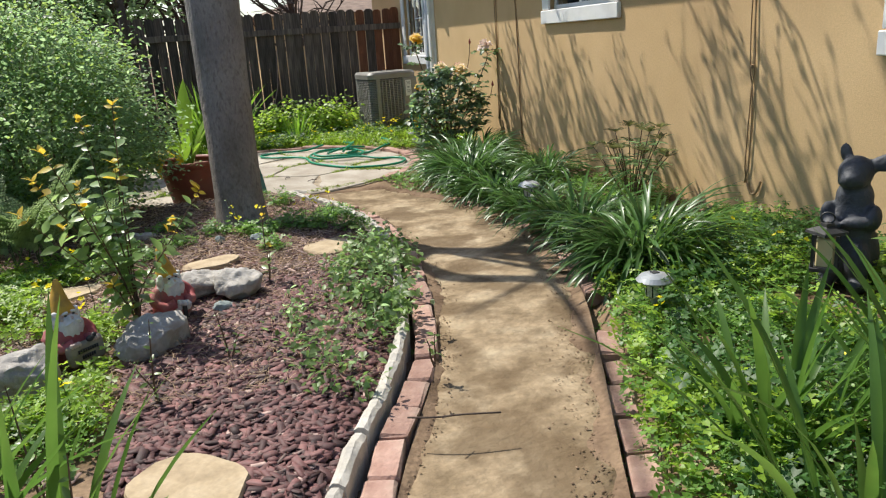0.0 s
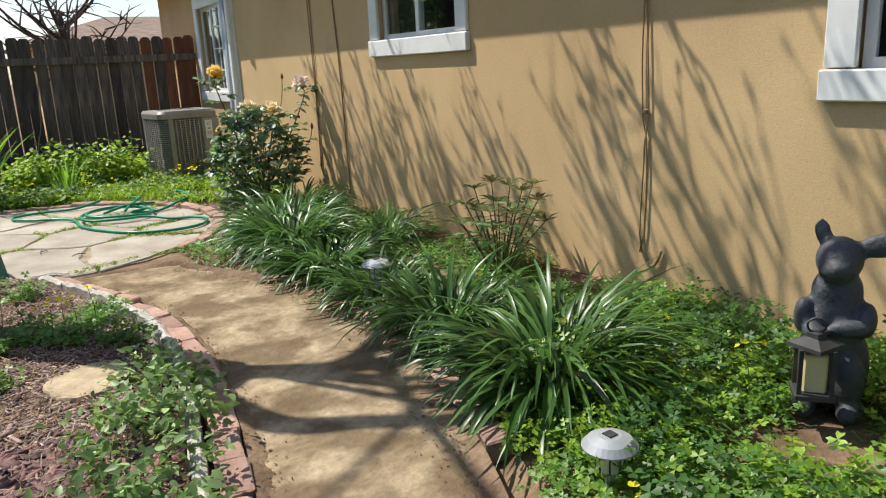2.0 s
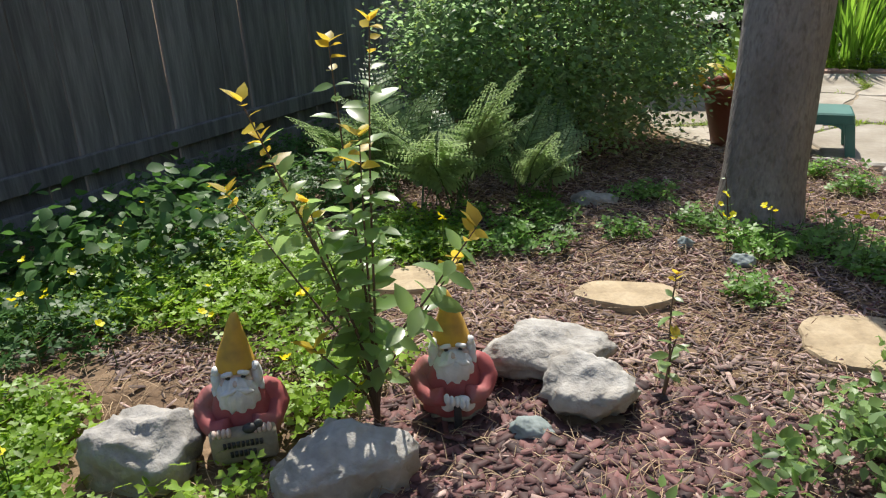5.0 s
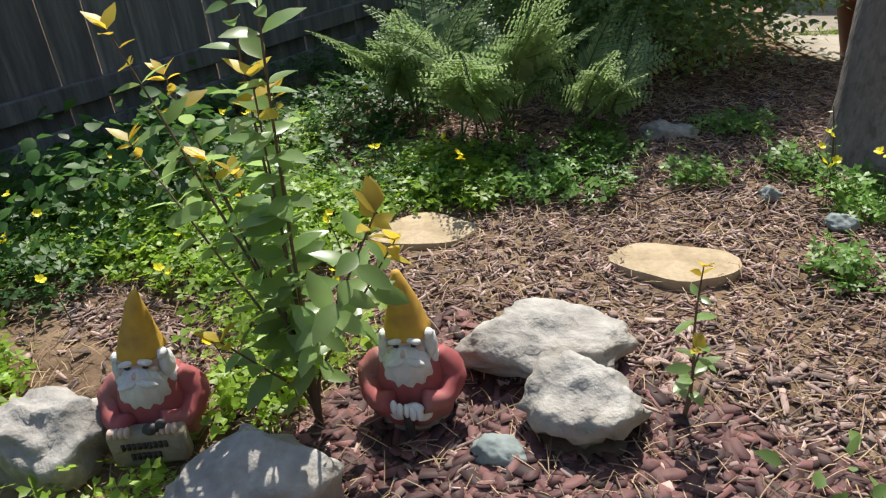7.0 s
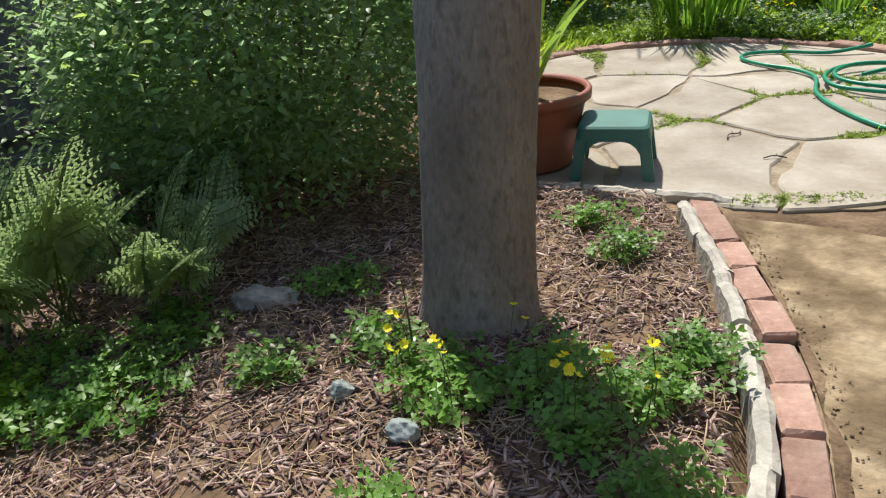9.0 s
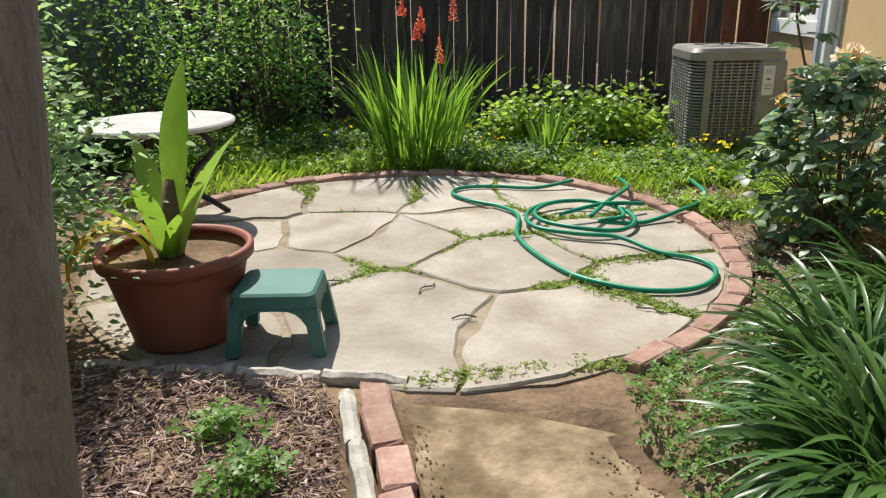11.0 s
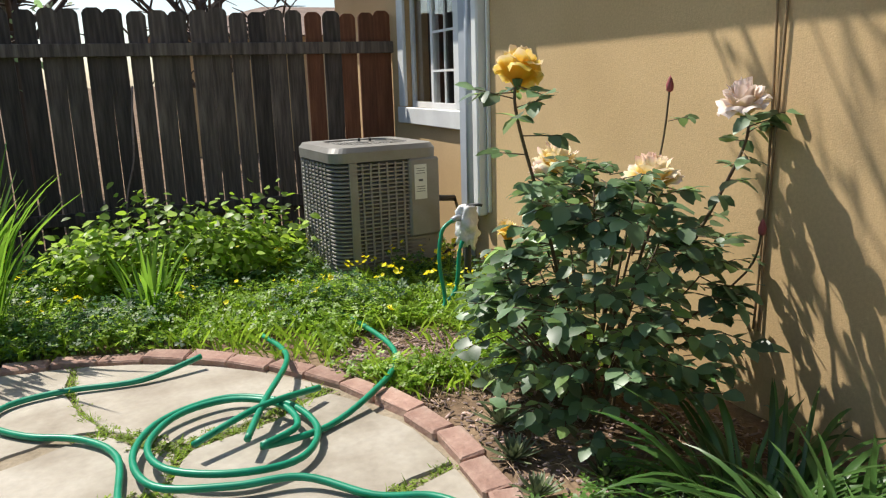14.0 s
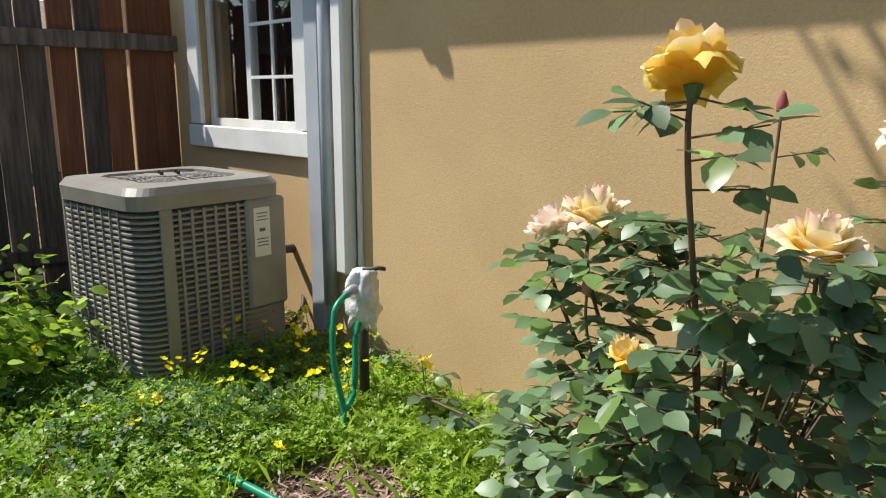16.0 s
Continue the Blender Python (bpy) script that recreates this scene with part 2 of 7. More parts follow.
CANNA = leaf("canna_leaf", (0.11, 0.22, 0.02), (0.20, 0.34, 0.04), 0.4, 0.45, 0.2)
YELLOW = leaf("yellow_petal", (0.80, 0.70, 0.01), (0.88, 0.80, 0.03), 0.5, 0.3, 0.1)
RED_PETAL = leaf("red_petal", (0.60, 0.09, 0.035), (0.80, 0.22, 0.10), 0.5, 0.3, 0.2)
ROSE_STEM = material("rose_stem", [(0.075, 0.07, 0.028), (0.13, 0.065, 0.04)], scale=14, rough=0.65, fine=0.15)
STEM = material("green_stem", [(0.05, 0.10, 0.02), (0.10, 0.15, 0.04)], scale=9, rough=0.6, fine=0.1)
WOODY = material("brown_stem", [(0.10, 0.06, 0.035), (0.17, 0.11, 0.07)], scale=12, rough=0.85, fine=0.15)
DRY = leaf("dry_straw", (0.28, 0.19, 0.11), (0.46, 0.34, 0.21), 0.8, 0.15, 0.4)
CHIP = material("dark_red_bark_chip", [(0.072, 0.031, 0.030), (0.155, 0.069, 0.062)], scale=20, rough=0.7, fine=0.25, per_island=0.7)
CHIP_PALE = material("greyed_bark_chip", [(0.21, 0.142, 0.12), (0.38, 0.28, 0.245)], scale=20, rough=0.92, fine=0.3, per_island=0.65)
MOSS = leaf("joint_moss", (0.14, 0.20, 0.02), (0.23, 0.30, 0.05), 0.8, 0.2)

# ---- building blocks ----
def mesh_of(name, verts, faces, mat, smooth=False):
    me = bpy.data.meshes.new(name)
    me.from_pydata([tuple(v) for v in verts], [], [tuple(f) for f in faces])
    me.materials.append(mat)
    if smooth:
        me.polygons.foreach_set("use_smooth", [True] * len(me.polygons))
    me.update()
    return me


def part(name, bm, mat, parent=None, label="", smooth=False):
    """Links a bmesh (or a finished mesh) as ONE mesh object, under parent if one is given."""
    if isinstance(bm, bmesh.types.BMesh):
        me = bpy.data.meshes.new(name)
        bm.to_mesh(me)
        bm.free()
        me.materials.append(mat)
        if smooth:
            me.polygons.foreach_set("use_smooth", [True] * len(me.polygons))
    else:
        me = bm
    ob = new(name, me)
    if parent:
        ob.parent = parent
    if label:
        ob["label"] = label
    return ob


def thing(name, m, label, category, group="", kind=""):
    ob = new(name)
    ob.matrix_world = m
    return tagged(ob, label, category, group, kind)


def box_bm(size, at=(0, 0, 0), bevel=0.0, turn=None, segments=1):
    bm = bmesh.new()
    m = Matrix.Translation(at) @ (turn or Matrix()) @ Matrix.Diagonal((*size, 1))
    bmesh.ops.create_cube(bm, size=1.0, matrix=m)
    if bevel:
        bmesh.ops.bevel(bm, geom=bm.edges[:], offset=bevel, segments=segments, affect="EDGES", profile=0.5)
    return bm


def merge(*bms):
    out = bmesh.new()
    for b in bms:
        me = bpy.data.meshes.new("tmp")
        b.to_mesh(me)
        b.free()
        out.from_mesh(me)
        bpy.data.meshes.remove(me)
    return out


def lathe_bm(profile, n=24, at=(0, 0, 0)):
    """A surface of revolution from (radius, height) pairs."""
    bm = bmesh.new()
    rings = []
    for r, z in profile:
        if r < 1e-5:
            rings.append([bm.verts.new((at[0], at[1], at[2] + z))])
        else:
            rings.append([bm.verts.new((at[0] + r * math.cos(2 * math.pi * i / n), at[1] + r * math.sin(2 * math.pi * i / n), at[2] + z)) for i in range(n)])
    for a, b in zip(rings, rings[1:]):
        for i in range(n):
            j = (i + 1) % n
            if len(a) == 1 and len(b) > 1:
                bm.faces.new((a[0], b[i], b[j]))
            elif len(b) == 1 and len(a) > 1:
                bm.faces.new((a[i], a[j], b[0]))
            elif len(a) > 1:
                bm.faces.new((a[i], a[j], b[j], b[i]))
    bmesh.ops.recalc_face_normals(bm, faces=bm.faces[:])
    return bm


def tube_data(points, radii, n=8, verts=None, faces=None):
    """Adds a tube along points to the lists of verts and faces."""
    verts = [] if verts is None else verts
    faces = [] if faces is None else faces
    pts = [Vector(p) for p in points]
    if not hasattr(radii, "__len__"):
        radii = [radii] * len(pts)
    base = len(verts)
    up = Vector((0.31, 0.17, 0.93)).normalized()
    for i, p in enumerate(pts):
        d = (pts[min(i + 1, len(pts) - 1)] - pts[max(i - 1, 0)])
        d = d.normalized() if d.length > 1e-9 else Vector((0, 0, 1))
        s = d.cross(up)
        s = s.normalized() if s.length > 1e-4 else d.orthogonal().normalized()
        u = s.cross(d)
        for k in range(n):
            a = 2 * math.pi * k / n
            verts.append(p + (s * math.cos(a) + u * math.sin(a)) * radii[i])
    for i in range(len(pts) - 1):
        for k in range(n):
            j = (k + 1) % n
            faces.append((base + i * n + k, base + i * n + j, base + (i + 1) * n + j, base + (i + 1) * n + k))
    faces.append(tuple(base + k for k in reversed(range(n))))
    e = base + (len(pts) - 1) * n
    faces.append(tuple(e + k for k in range(n)))
    return verts, faces


def tube(name, points, radii, mat, parent=None, n=8, label=""):
    v, f = tube_data(points, radii, n)
    return part(name, mesh_of(name, v, f, mat, True), mat, parent, label)


def spline(points, steps=8, closed=False):
    """A smooth curve through the points."""
    p = [Vector(q) for q in points]
    out = []
    k = len(p)
    for i in range(k if closed else k - 1):
        a, b, c, d = (p[(i - 1) % k], p[i], p[(i + 1) % k], p[(i + 2) % k]) if closed else (p[max(i - 1, 0)], p[i], p[i + 1], p[min(i + 2, k - 1)])
        for s in range(steps):
            t = s / steps
            out.append(0.5 * ((2 * b) + (c - a) * t + (2 * a - 5 * b + 4 * c - d) * t * t + (3 * b - a - 3 * c + d) * t ** 3))
    if not closed:
        out.append(p[-1])
    return out


def scatter_mesh(name, verts, faces, mats_, mat, smooth=False):
    """One mesh out of many placed copies of a small shape: verts (k,3), faces, and a list of 4x4 numpy matrices."""
    base = np.c_[np.array(verts, float), np.ones(len(verts))]
    ms = np.array(mats_, float)
    allv = np.einsum("nij,kj->nki", ms, base)[:, :, :3].reshape(-1, 3)
    k = len(verts)
    me = bpy.data.meshes.new(name)
    fl = [len(f) for f in faces]
    loops = np.concatenate([np.array(f) for f in faces])
    nn = len(ms)
    li = (loops[None, :] + (np.arange(nn) * k)[:, None]).reshape(-1)
    me.vertices.add(len(allv))
    me.vertices.foreach_set("co", allv.ravel().astype(np.float32))
    me.loops.add(len(li))
    me.loops.foreach_set("vertex_index", li.astype(np.int32))
    starts = np.concatenate([[0], np.cumsum(fl)[:-1]])
    ls = (starts[None, :] + (np.arange(nn) * len(loops))[:, None]).reshape(-1)
    me.polygons.add(len(ls))
    me.polygons.foreach_set("loop_start", ls.astype(np.int32))
    if smooth:
        me.polygons.foreach_set("use_smooth", np.ones(len(ls), bool))
    me.update(calc_edges=True)
    me.validate()
    me.materials.append(mat)
    return me


rng = np.random.default_rng(7)


def uni(a, b):
    return float(rng.uniform(a, b))


def mat4(loc, scale=1.0, yaw=0.0, pitch=0.0, roll=0.0):
    m = Matrix.LocRotScale(Vector(loc), Euler((pitch, roll, yaw)), Vector((scale, scale, scale)) if not hasattr(scale, "__len__") else Vector(scale))
    return np.array(m)


# ---- plan ----
WALL_TOP, FENCE_Y, FENCE_X = 2.62, 11.78, -5.95
PATIO, PATIO_R = Vector((-2.75, 7.9)), 1.6
LEFT_EDGE = spline([(-4.1, -2.0, 0), (-3.66, 0.0, 0), (-2.95, 1.69, 0), (-2.57, 2.49, 0), (-2.375, 3.12, 0), (-2.195, 4.0, 0), (-2.14, 4.9, 0), (-2.27, 5.6, 0), (-2.54, 6.38, 0)], 10)
RIGHT_EDGE = spline([(-3.5, -2.0, 0), (-3.0, 0.0, 0), (-2.34, 1.46, 0), (-1.94, 2.3, 0), (-1.62, 3.05, 0), (-1.43, 3.86, 0), (-1.36, 4.73, 0), (-1.47, 5.4, 0), (-1.78, 6.2, 0)], 10)


def edge_x(edge, y):
    for a, b in zip(edge, edge[1:]):
        if a.y <= y <= b.y:
            return a.x + (b.x - a.x) * (y - a.y) / (b.y - a.y)
    return edge[0].x if y < edge[0].y else edge[-1].x


def ground_z(x, y):
    """Height of the soil."""
    z = 0.012 * noise.noise((x * 2.1, y * 2.1, 0.3)) + 0.006 * noise.noise((x * 7, y * 7, 1.3))
    if y < 6.3:
        l = edge_x(LEFT_EDGE, y) - 0.17
        r = edge_x(RIGHT_EDGE, y) + 0.08
        if x < l:
            z += 0.085 * min(1.0, (l - x) / 0.25 + 0.45) + 0.012 * max(0.0, min(1.0, (l - x - 0.6) / 1.0))
        elif x > r:
            z += 0.04 * min(1.0, (x - r) / 0.25)
        else:
            z -= 0.06
    elif (Vector((x, y)) - PATIO).length < PATIO_R + 0.12:
        z = 0.5 * z + 0.018
    else:
        z += 0.03
    return z


def near_ground():
    """The yard's soil, a fine grid, joined to a wide flat sheet to the horizon."""
    xs, ys = np.arange(-6.6, 0.61, 0.1), np.arange(-3.0, 12.41, 0.1)
    v = [(x, y, ground_z(x, y)) for y in ys for x in xs]
    w, h = len(xs), len(ys)
    f = [(j * w + i, j * w + i + 1, (j + 1) * w + i + 1, (j + 1) * w + i) for j in range(h - 1) for i in range(w - 1)]
    rim = [j * w for j in range(h)][::-1] + list(range(w)) + [j * w + w - 1 for j in range(h)] + [(h - 1) * w + i for i in range(w)][::-1]
    loop = [r for k, r in enumerate(rim) if r != rim[k - 1]]
    rings = [loop]
    for far in (8.0, 60.0, 900.0, 4000.0):
        ids = []
        for r in loop:
            d = Vector((v[r][0] + 3.0, v[r][1] - 4.7)).normalized() * far
            ids.append(len(v))
            v.append((v[r][0] + d.x, v[r][1] + d.y, -0.02))
        rings.append(ids)
    for a, b in zip(rings, rings[1:]):
        k = len(a)
        f += [(a[i], b[i], b[(i + 1) % k], a[(i + 1) % k]) for i in range(k)]
    me = mesh_of("ground", v, f, SOIL, True)
    return tagged(new("ground", me), "bare brown garden soil with dry litter", "ground", kind="structure")


near_ground()


def path_z(x, y):
    return 0.018 + 0.010 * noise.noise((x * 1.7, y * 1.7, 4.0)) + 0.005 * noise.noise((x * 6, y * 6, 2.0))


def path_slab():
    """The curved concrete path, worn and low, between the two rows of kerb bricks."""
    v, f = [], []
    n = len(LEFT_EDGE)
    cols = 9
    for a, b in zip(LEFT_EDGE, RIGHT_EDGE):
        for c in range(cols):
            p = a.lerp(b, c / (cols - 1))
            v.append((p.x, p.y, path_z(p.x, p.y)))
    for i in range(n - 1):
        for c in range(cols - 1):
            q = i * cols + c
            f.append((q, q + 1, q + cols + 1, q + cols))
    rim = [i * cols for i in range(n)][::-1] + list(range(1, cols)) + [i * cols + cols - 1 for i in range(1, n)] + [(n - 1) * cols + c for c in range(cols - 1)][::-1]
    low = {}
    for r in rim:
        low[r] = len(v)
        v.append((v[r][0], v[r][1], -0.12))
    for k in range(len(rim)):
        a, b = rim[k - 1], rim[k]
        if a != b:
            f.append((a, low[a], low[b], b))
    return tagged(new("path", mesh_of("path", v, f, CONCRETE, True)), "curved tan concrete garden path stained with dirt", "path", kind="structure")


path_slab()


def soil_film(edge, side, wide, seed):
    """Washed-in soil lying thin on the concrete along one edge."""
    v, f = [], []
    fine = [a.lerp(b, q / 3) for a, b in zip(edge, edge[1:]) for q in range(3)]
    for p in fine:
        w = wide * max(0.12, 0.55 + 0.9 * noise.noise((p.y * 1.3, seed, 0)) + 0.5 * noise.noise((p.y * 5.5, seed, 3)) + 0.3 * noise.noise((p.y * 15, seed, 3)))
        for k in range(4):
            t = k / 3
            x = p.x + side * w * t
            v.append((x, p.y, path_z(x, p.y) + (0.014 * (1 - t) ** 1.5 + 0.0025 if k < 3 else -0.002)))
    f = [(i * 4 + k, i * 4 + k + 1, i * 4 + k + 5, i * 4 + k + 4) for i in range(len(fine) - 1) for k in range(3)]
    return tagged(new("soil_film", mesh_of("soil_film", v, f, SOIL, True)), "dark soil washed onto the path's edge", "soil", kind="structure")


soil_film(RIGHT_EDGE, -1, 0.13, 3.0)
soil_film(LEFT_EDGE, 1, 0.07, 8.0)

# ---- house ----
WINDOWS = {"window_1": (5.25, 6.60, 1.35, 2.3), "window_2": (1.30, 2.81, 1.055, 2.2), "window_3": (10.33, 11.56, 0.937, 2.25)}
WALL_T, Y0, Y1 = 0.2, -6.0, 13.5


def house_wall():
    bms = []
    cuts = sorted(WINDOWS.values())
    y = Y0
    for a, b, z0, z1 in cuts:
        a, b, z0, z1 = a + 0.1, b - 0.1, z0 + 0.1, z1 - 0.1
        bms.append(box_bm((WALL_T, a - y, WALL_TOP + 0.1), (WALL_T / 2, (a + y) / 2, WALL_TOP / 2 - 0.05)))
        bms.append(box_bm((WALL_T, b - a, z0 + 0.1), (WALL_T / 2, (a + b) / 2, z0 / 2 - 0.05)))
        bms.append(box_bm((WALL_T, b - a, WALL_TOP - z1), (WALL_T / 2, (a + b) / 2, (WALL_TOP + z1) / 2)))
        y = b
    bms.append(box_bm((WALL_T, Y1 - y, WALL_TOP + 0.1), (WALL_T / 2, (Y1 + y) / 2, WALL_TOP / 2 - 0.05)))
    wall = part("wall_house", merge(*bms), STUCCO)
    tagged(wall, "tan stucco house wall with rough plaster finish", "wall", kind="structure")
    # added shell that closes the house, coloured dark so the windows look dark
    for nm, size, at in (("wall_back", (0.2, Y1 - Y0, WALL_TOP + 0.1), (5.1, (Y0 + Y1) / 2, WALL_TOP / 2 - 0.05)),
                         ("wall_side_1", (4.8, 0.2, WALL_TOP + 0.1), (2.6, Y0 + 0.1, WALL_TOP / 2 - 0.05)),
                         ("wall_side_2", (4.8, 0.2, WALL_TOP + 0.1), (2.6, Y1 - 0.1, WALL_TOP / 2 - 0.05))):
        tagged(part(nm, box_bm(size, at), DARK_ROOM), "added house wall with the room's darkness in its colour", "wall", kind="structure")
    tagged(part("floor_house", box_bm((4.8, Y1 - Y0 - 0.4, 0.1), (2.6, (Y0 + Y1) / 2, 0.25)), DARK_ROOM), "added house floor with the room's darkness in its colour", "floor", kind="structure")
    tagged(part("ceiling", box_bm((5.0, Y1 - Y0 - 0.1, 0.08), (2.65, (Y0 + Y1) / 2, WALL_TOP + 0.05)), DARK_ROOM), "added house ceiling with the room's darkness in its colour", "ceiling", kind="structure")


house_wall()
EAVE_X, EAVE_Z = -0.35, 2.46


def roof_eave():
    roof = thing("house_roof", pose(0, 0, 0), "shingled house roof with overhanging eave and rafter tails", "roof", kind="structure")
    bm = bmesh.new()
    prof = [(EAVE_X, EAVE_Z + 0.06), (2.65, EAVE_Z + 1.15), (5.9, EAVE_Z + 0.06), (5.9, EAVE_Z + 0.16), (2.65, EAVE_Z + 1.27), (EAVE_X, EAVE_Z + 0.16)]
    a = [bm.verts.new((x, Y0 - 0.4, z)) for x, z in prof]
    b = [bm.verts.new((x, Y1 + 0.4, z)) for x, z in prof]
    for i in range(6):
        bm.faces.new((a[i], a[(i + 1) % 6], b[(i + 1) % 6], b[i]))
    bm.faces.new(a[::-1])
    bm.faces.new(b)
    bmesh.ops.recalc_face_normals(bm, faces=bm.faces[:])
    part("shingles", bm, ROOF, roof)
    part("fascia", box_bm((0.03, Y1 - Y0 + 0.8, 0.14), (EAVE_X - 0.017, (Y0 + Y1) / 2, EAVE_Z + 0.07)), WHITE_PAINT, roof)
    part("soffit", box_bm((-EAVE_X - 0.01, Y1 - Y0 + 0.6, 0.02), (EAVE_X / 2 + 0.004, (Y0 + Y1) / 2, EAVE_Z + 0.045)), WHITE_PAINT, roof)
    part("gutter_outlet", merge(box_bm((0.07, 0.10, 0.16), (EAVE_X + 0.02, 10.08, EAVE_Z - 0.04), 0.01),
                                box_bm((0.40, 0.075, 0.06), (EAVE_X / 2, 10.03, EAVE_Z - 0.14), 0.01, Matrix.Rotation(0.15, 4, "Y"))), WHITE_PAINT, roof)


roof_eave()


def window_unit(name, y0, y1, z0, z1, label, grid=False):
    w = thing(name, pose(0, 0, 0), label, "window", kind="structure")
    t, p = 0.13, 0.028
    yc, zc = (y0 + y1) / 2, (z0 + z1) / 2
    part("window_sill", box_bm((p + 0.012, y1 - y0 + 0.02, t * 0.95), (-p / 2 - 0.006, yc, z0 + t * 0.475), 0.006), WHITE_PAINT, w)
    part("window_head", box_bm((p, y1 - y0, t), (-p / 2, yc, z1 - t / 2), 0.006), WHITE_PAINT, w)
    for y in (y0 + t / 2, y1 - t / 2):
        part("window_jamb", box_bm((p, t, z1 - z0 - 2 * t), (-p / 2, y, zc), 0.006), WHITE_PAINT, w)
    iy0, iy1, iz0, iz1 = y0 + t - 0.01, y1 - t + 0.01, z0 + t - 0.01, z1 - t + 0.01
    s = 0.045
    for k, (a, b) in enumerate(((iy0, (iy0 + iy1) / 2 + s / 2), ((iy0 + iy1) / 2 - s / 2, iy1))):
        x = 0.03 if k == 0 else 0.055
        sash = part("sash", merge(box_bm((0.03, b - a, s), (x, (a + b) / 2, iz0 + s / 2)), box_bm((0.03, b - a, s), (x, (a + b) / 2, iz1 - s / 2)),
                                  box_bm((0.028, s, iz1 - iz0), (x, a + s / 2, (iz0 + iz1) / 2)), box_bm((0.028, s, iz1 - iz0), (x, b - s / 2, (iz0 + iz1) / 2))), WHITE_PAINT, w)
        pane = part("pane", box_bm((0.004, b - a - 2 * s + 0.01, iz1 - iz0 - 2 * s + 0.01), (x, (a + b) / 2, (iz0 + iz1) / 2)), GLASS, sash)
        pane.visible_shadow = False
        if grid and k == 0:
            for q in range(1, 4):
                z = iz0 + (iz1 - iz0) * q / 4
                part("muntin", box_bm((0.012, b - a - 2 * s, 0.016), (x - 0.009, (a + b) / 2, z)), WHITE_PAINT, sash)
            part("muntin", box_bm((0.011, 0.016, iz1 - iz0 - 2 * s), (x - 0.009, (a + b) / 2, (iz0 + iz1) / 2)), WHITE_PAINT, sash)
    return w


window_unit("window_1", *WINDOWS["window_1"], "white framed sliding window reflecting the sky")
window_unit("window_2", *WINDOWS["window_2"], "white framed sliding window with dark glass")
window_unit("window_3", *WINDOWS["window_3"], "white framed window with divided panes", True)

# ---- fences ----
def board_mesh(name, w, h, mat, t=0.018):
    """A dog-eared fence board."""
    c = w * 0.26
    out = [(-w / 2, 0), (w / 2, 0), (w / 2, h - c), (w / 2 - c * 0.45, h - c * 0.35), (w / 2 - c, h), (-w / 2 + c, h), (-w / 2 + c * 0.45, h - c * 0.35), (-w / 2, h - c)]
    v = [(x, -t / 2, z) for x, z in out] + [(x, t / 2, z) for x, z in out]
    k = len(out)
    f = [tuple(range(k)), tuple(range(2 * k - 1, k - 1, -1))] + [(i, i + k, (i + 1) % k + k, (i + 1) % k) for i in range(k)]
    return mesh_of(name, v, f, mat)


def fence(name, start, direction, count, step, width, height, mats_, label, inner, rails=(0.35, 1.53), kick=0.0, post_mat=None):
    fe = thing(name, pose(0, 0, 0), label, "fence", kind="structure")
    d = Vector((*direction, 0))
    turn = math.atan2(d.y, d.x)
    length = count * step
    side = Vector((*inner, 0))
    s = Vector((*start, 0))
    meshes = [[board_mesh("fence_board", width * k, height, m) for k in (1.0, 0.96, 0.93)] for m in mats_]
    for z in rails:
        part("rail", box_bm((length, 0.04, 0.09), turn=Matrix.Rotation(turn, 4, "Z"), at=s + d * length / 2 + side * 0.032 + Vector((0, 0, z)), bevel=0.004), mats_[0], fe)
    if kick:
        part("kickboard", box_bm((length, 0.03, kick), turn=Matrix.Rotation(turn, 4, "Z"), at=s + d * length / 2 + side * 0.027 + Vector((0, 0, kick / 2 + 0.02)), bevel=0.004), mats_[0], fe)
    q = 0.9
    while q < length:
        part("post", box_bm((0.09, 0.09, height - 0.02), s + d * q - side * 0.065 + Vector((0, 0, height / 2 - 0.05)), 0.005, Matrix.Rotation(turn, 4, "Z")), mats_[0], fe)
        q += 2.4
    for i in range(count):
        o = new("fence_board", meshes[min(len(mats_) - 1, inner_pick(i, len(mats_)))][i % 3])
        o.parent = fe
        p = s + d * (i + 0.5) * step
        o.location = (p.x, p.y, 0.02 + uni(-0.02, 0.02))
        o.rotation_euler = (0, uni(-0.006, 0.006), turn + uni(-0.02, 0.02))
    return fe


def inner_pick(i, k):
    return 1 if k > 1 and i in (0, 1, 2, 4) else 0

fence("fence_back", (0.0, FENCE_Y), (-1, 0), 44, 0.142, 0.136, 1.79, [FENCE_WOOD, FENCE_RED], "weathered dark brown dog-eared redwood board fence", (0, -1))
fence("fence_left", (FENCE_X, FENCE_Y), (0, -1), 82, 0.19, 0.1893, 1.9, [FENCE_GREY], "grey weathered tall wooden board fence", (1, 0), kick=0.2)


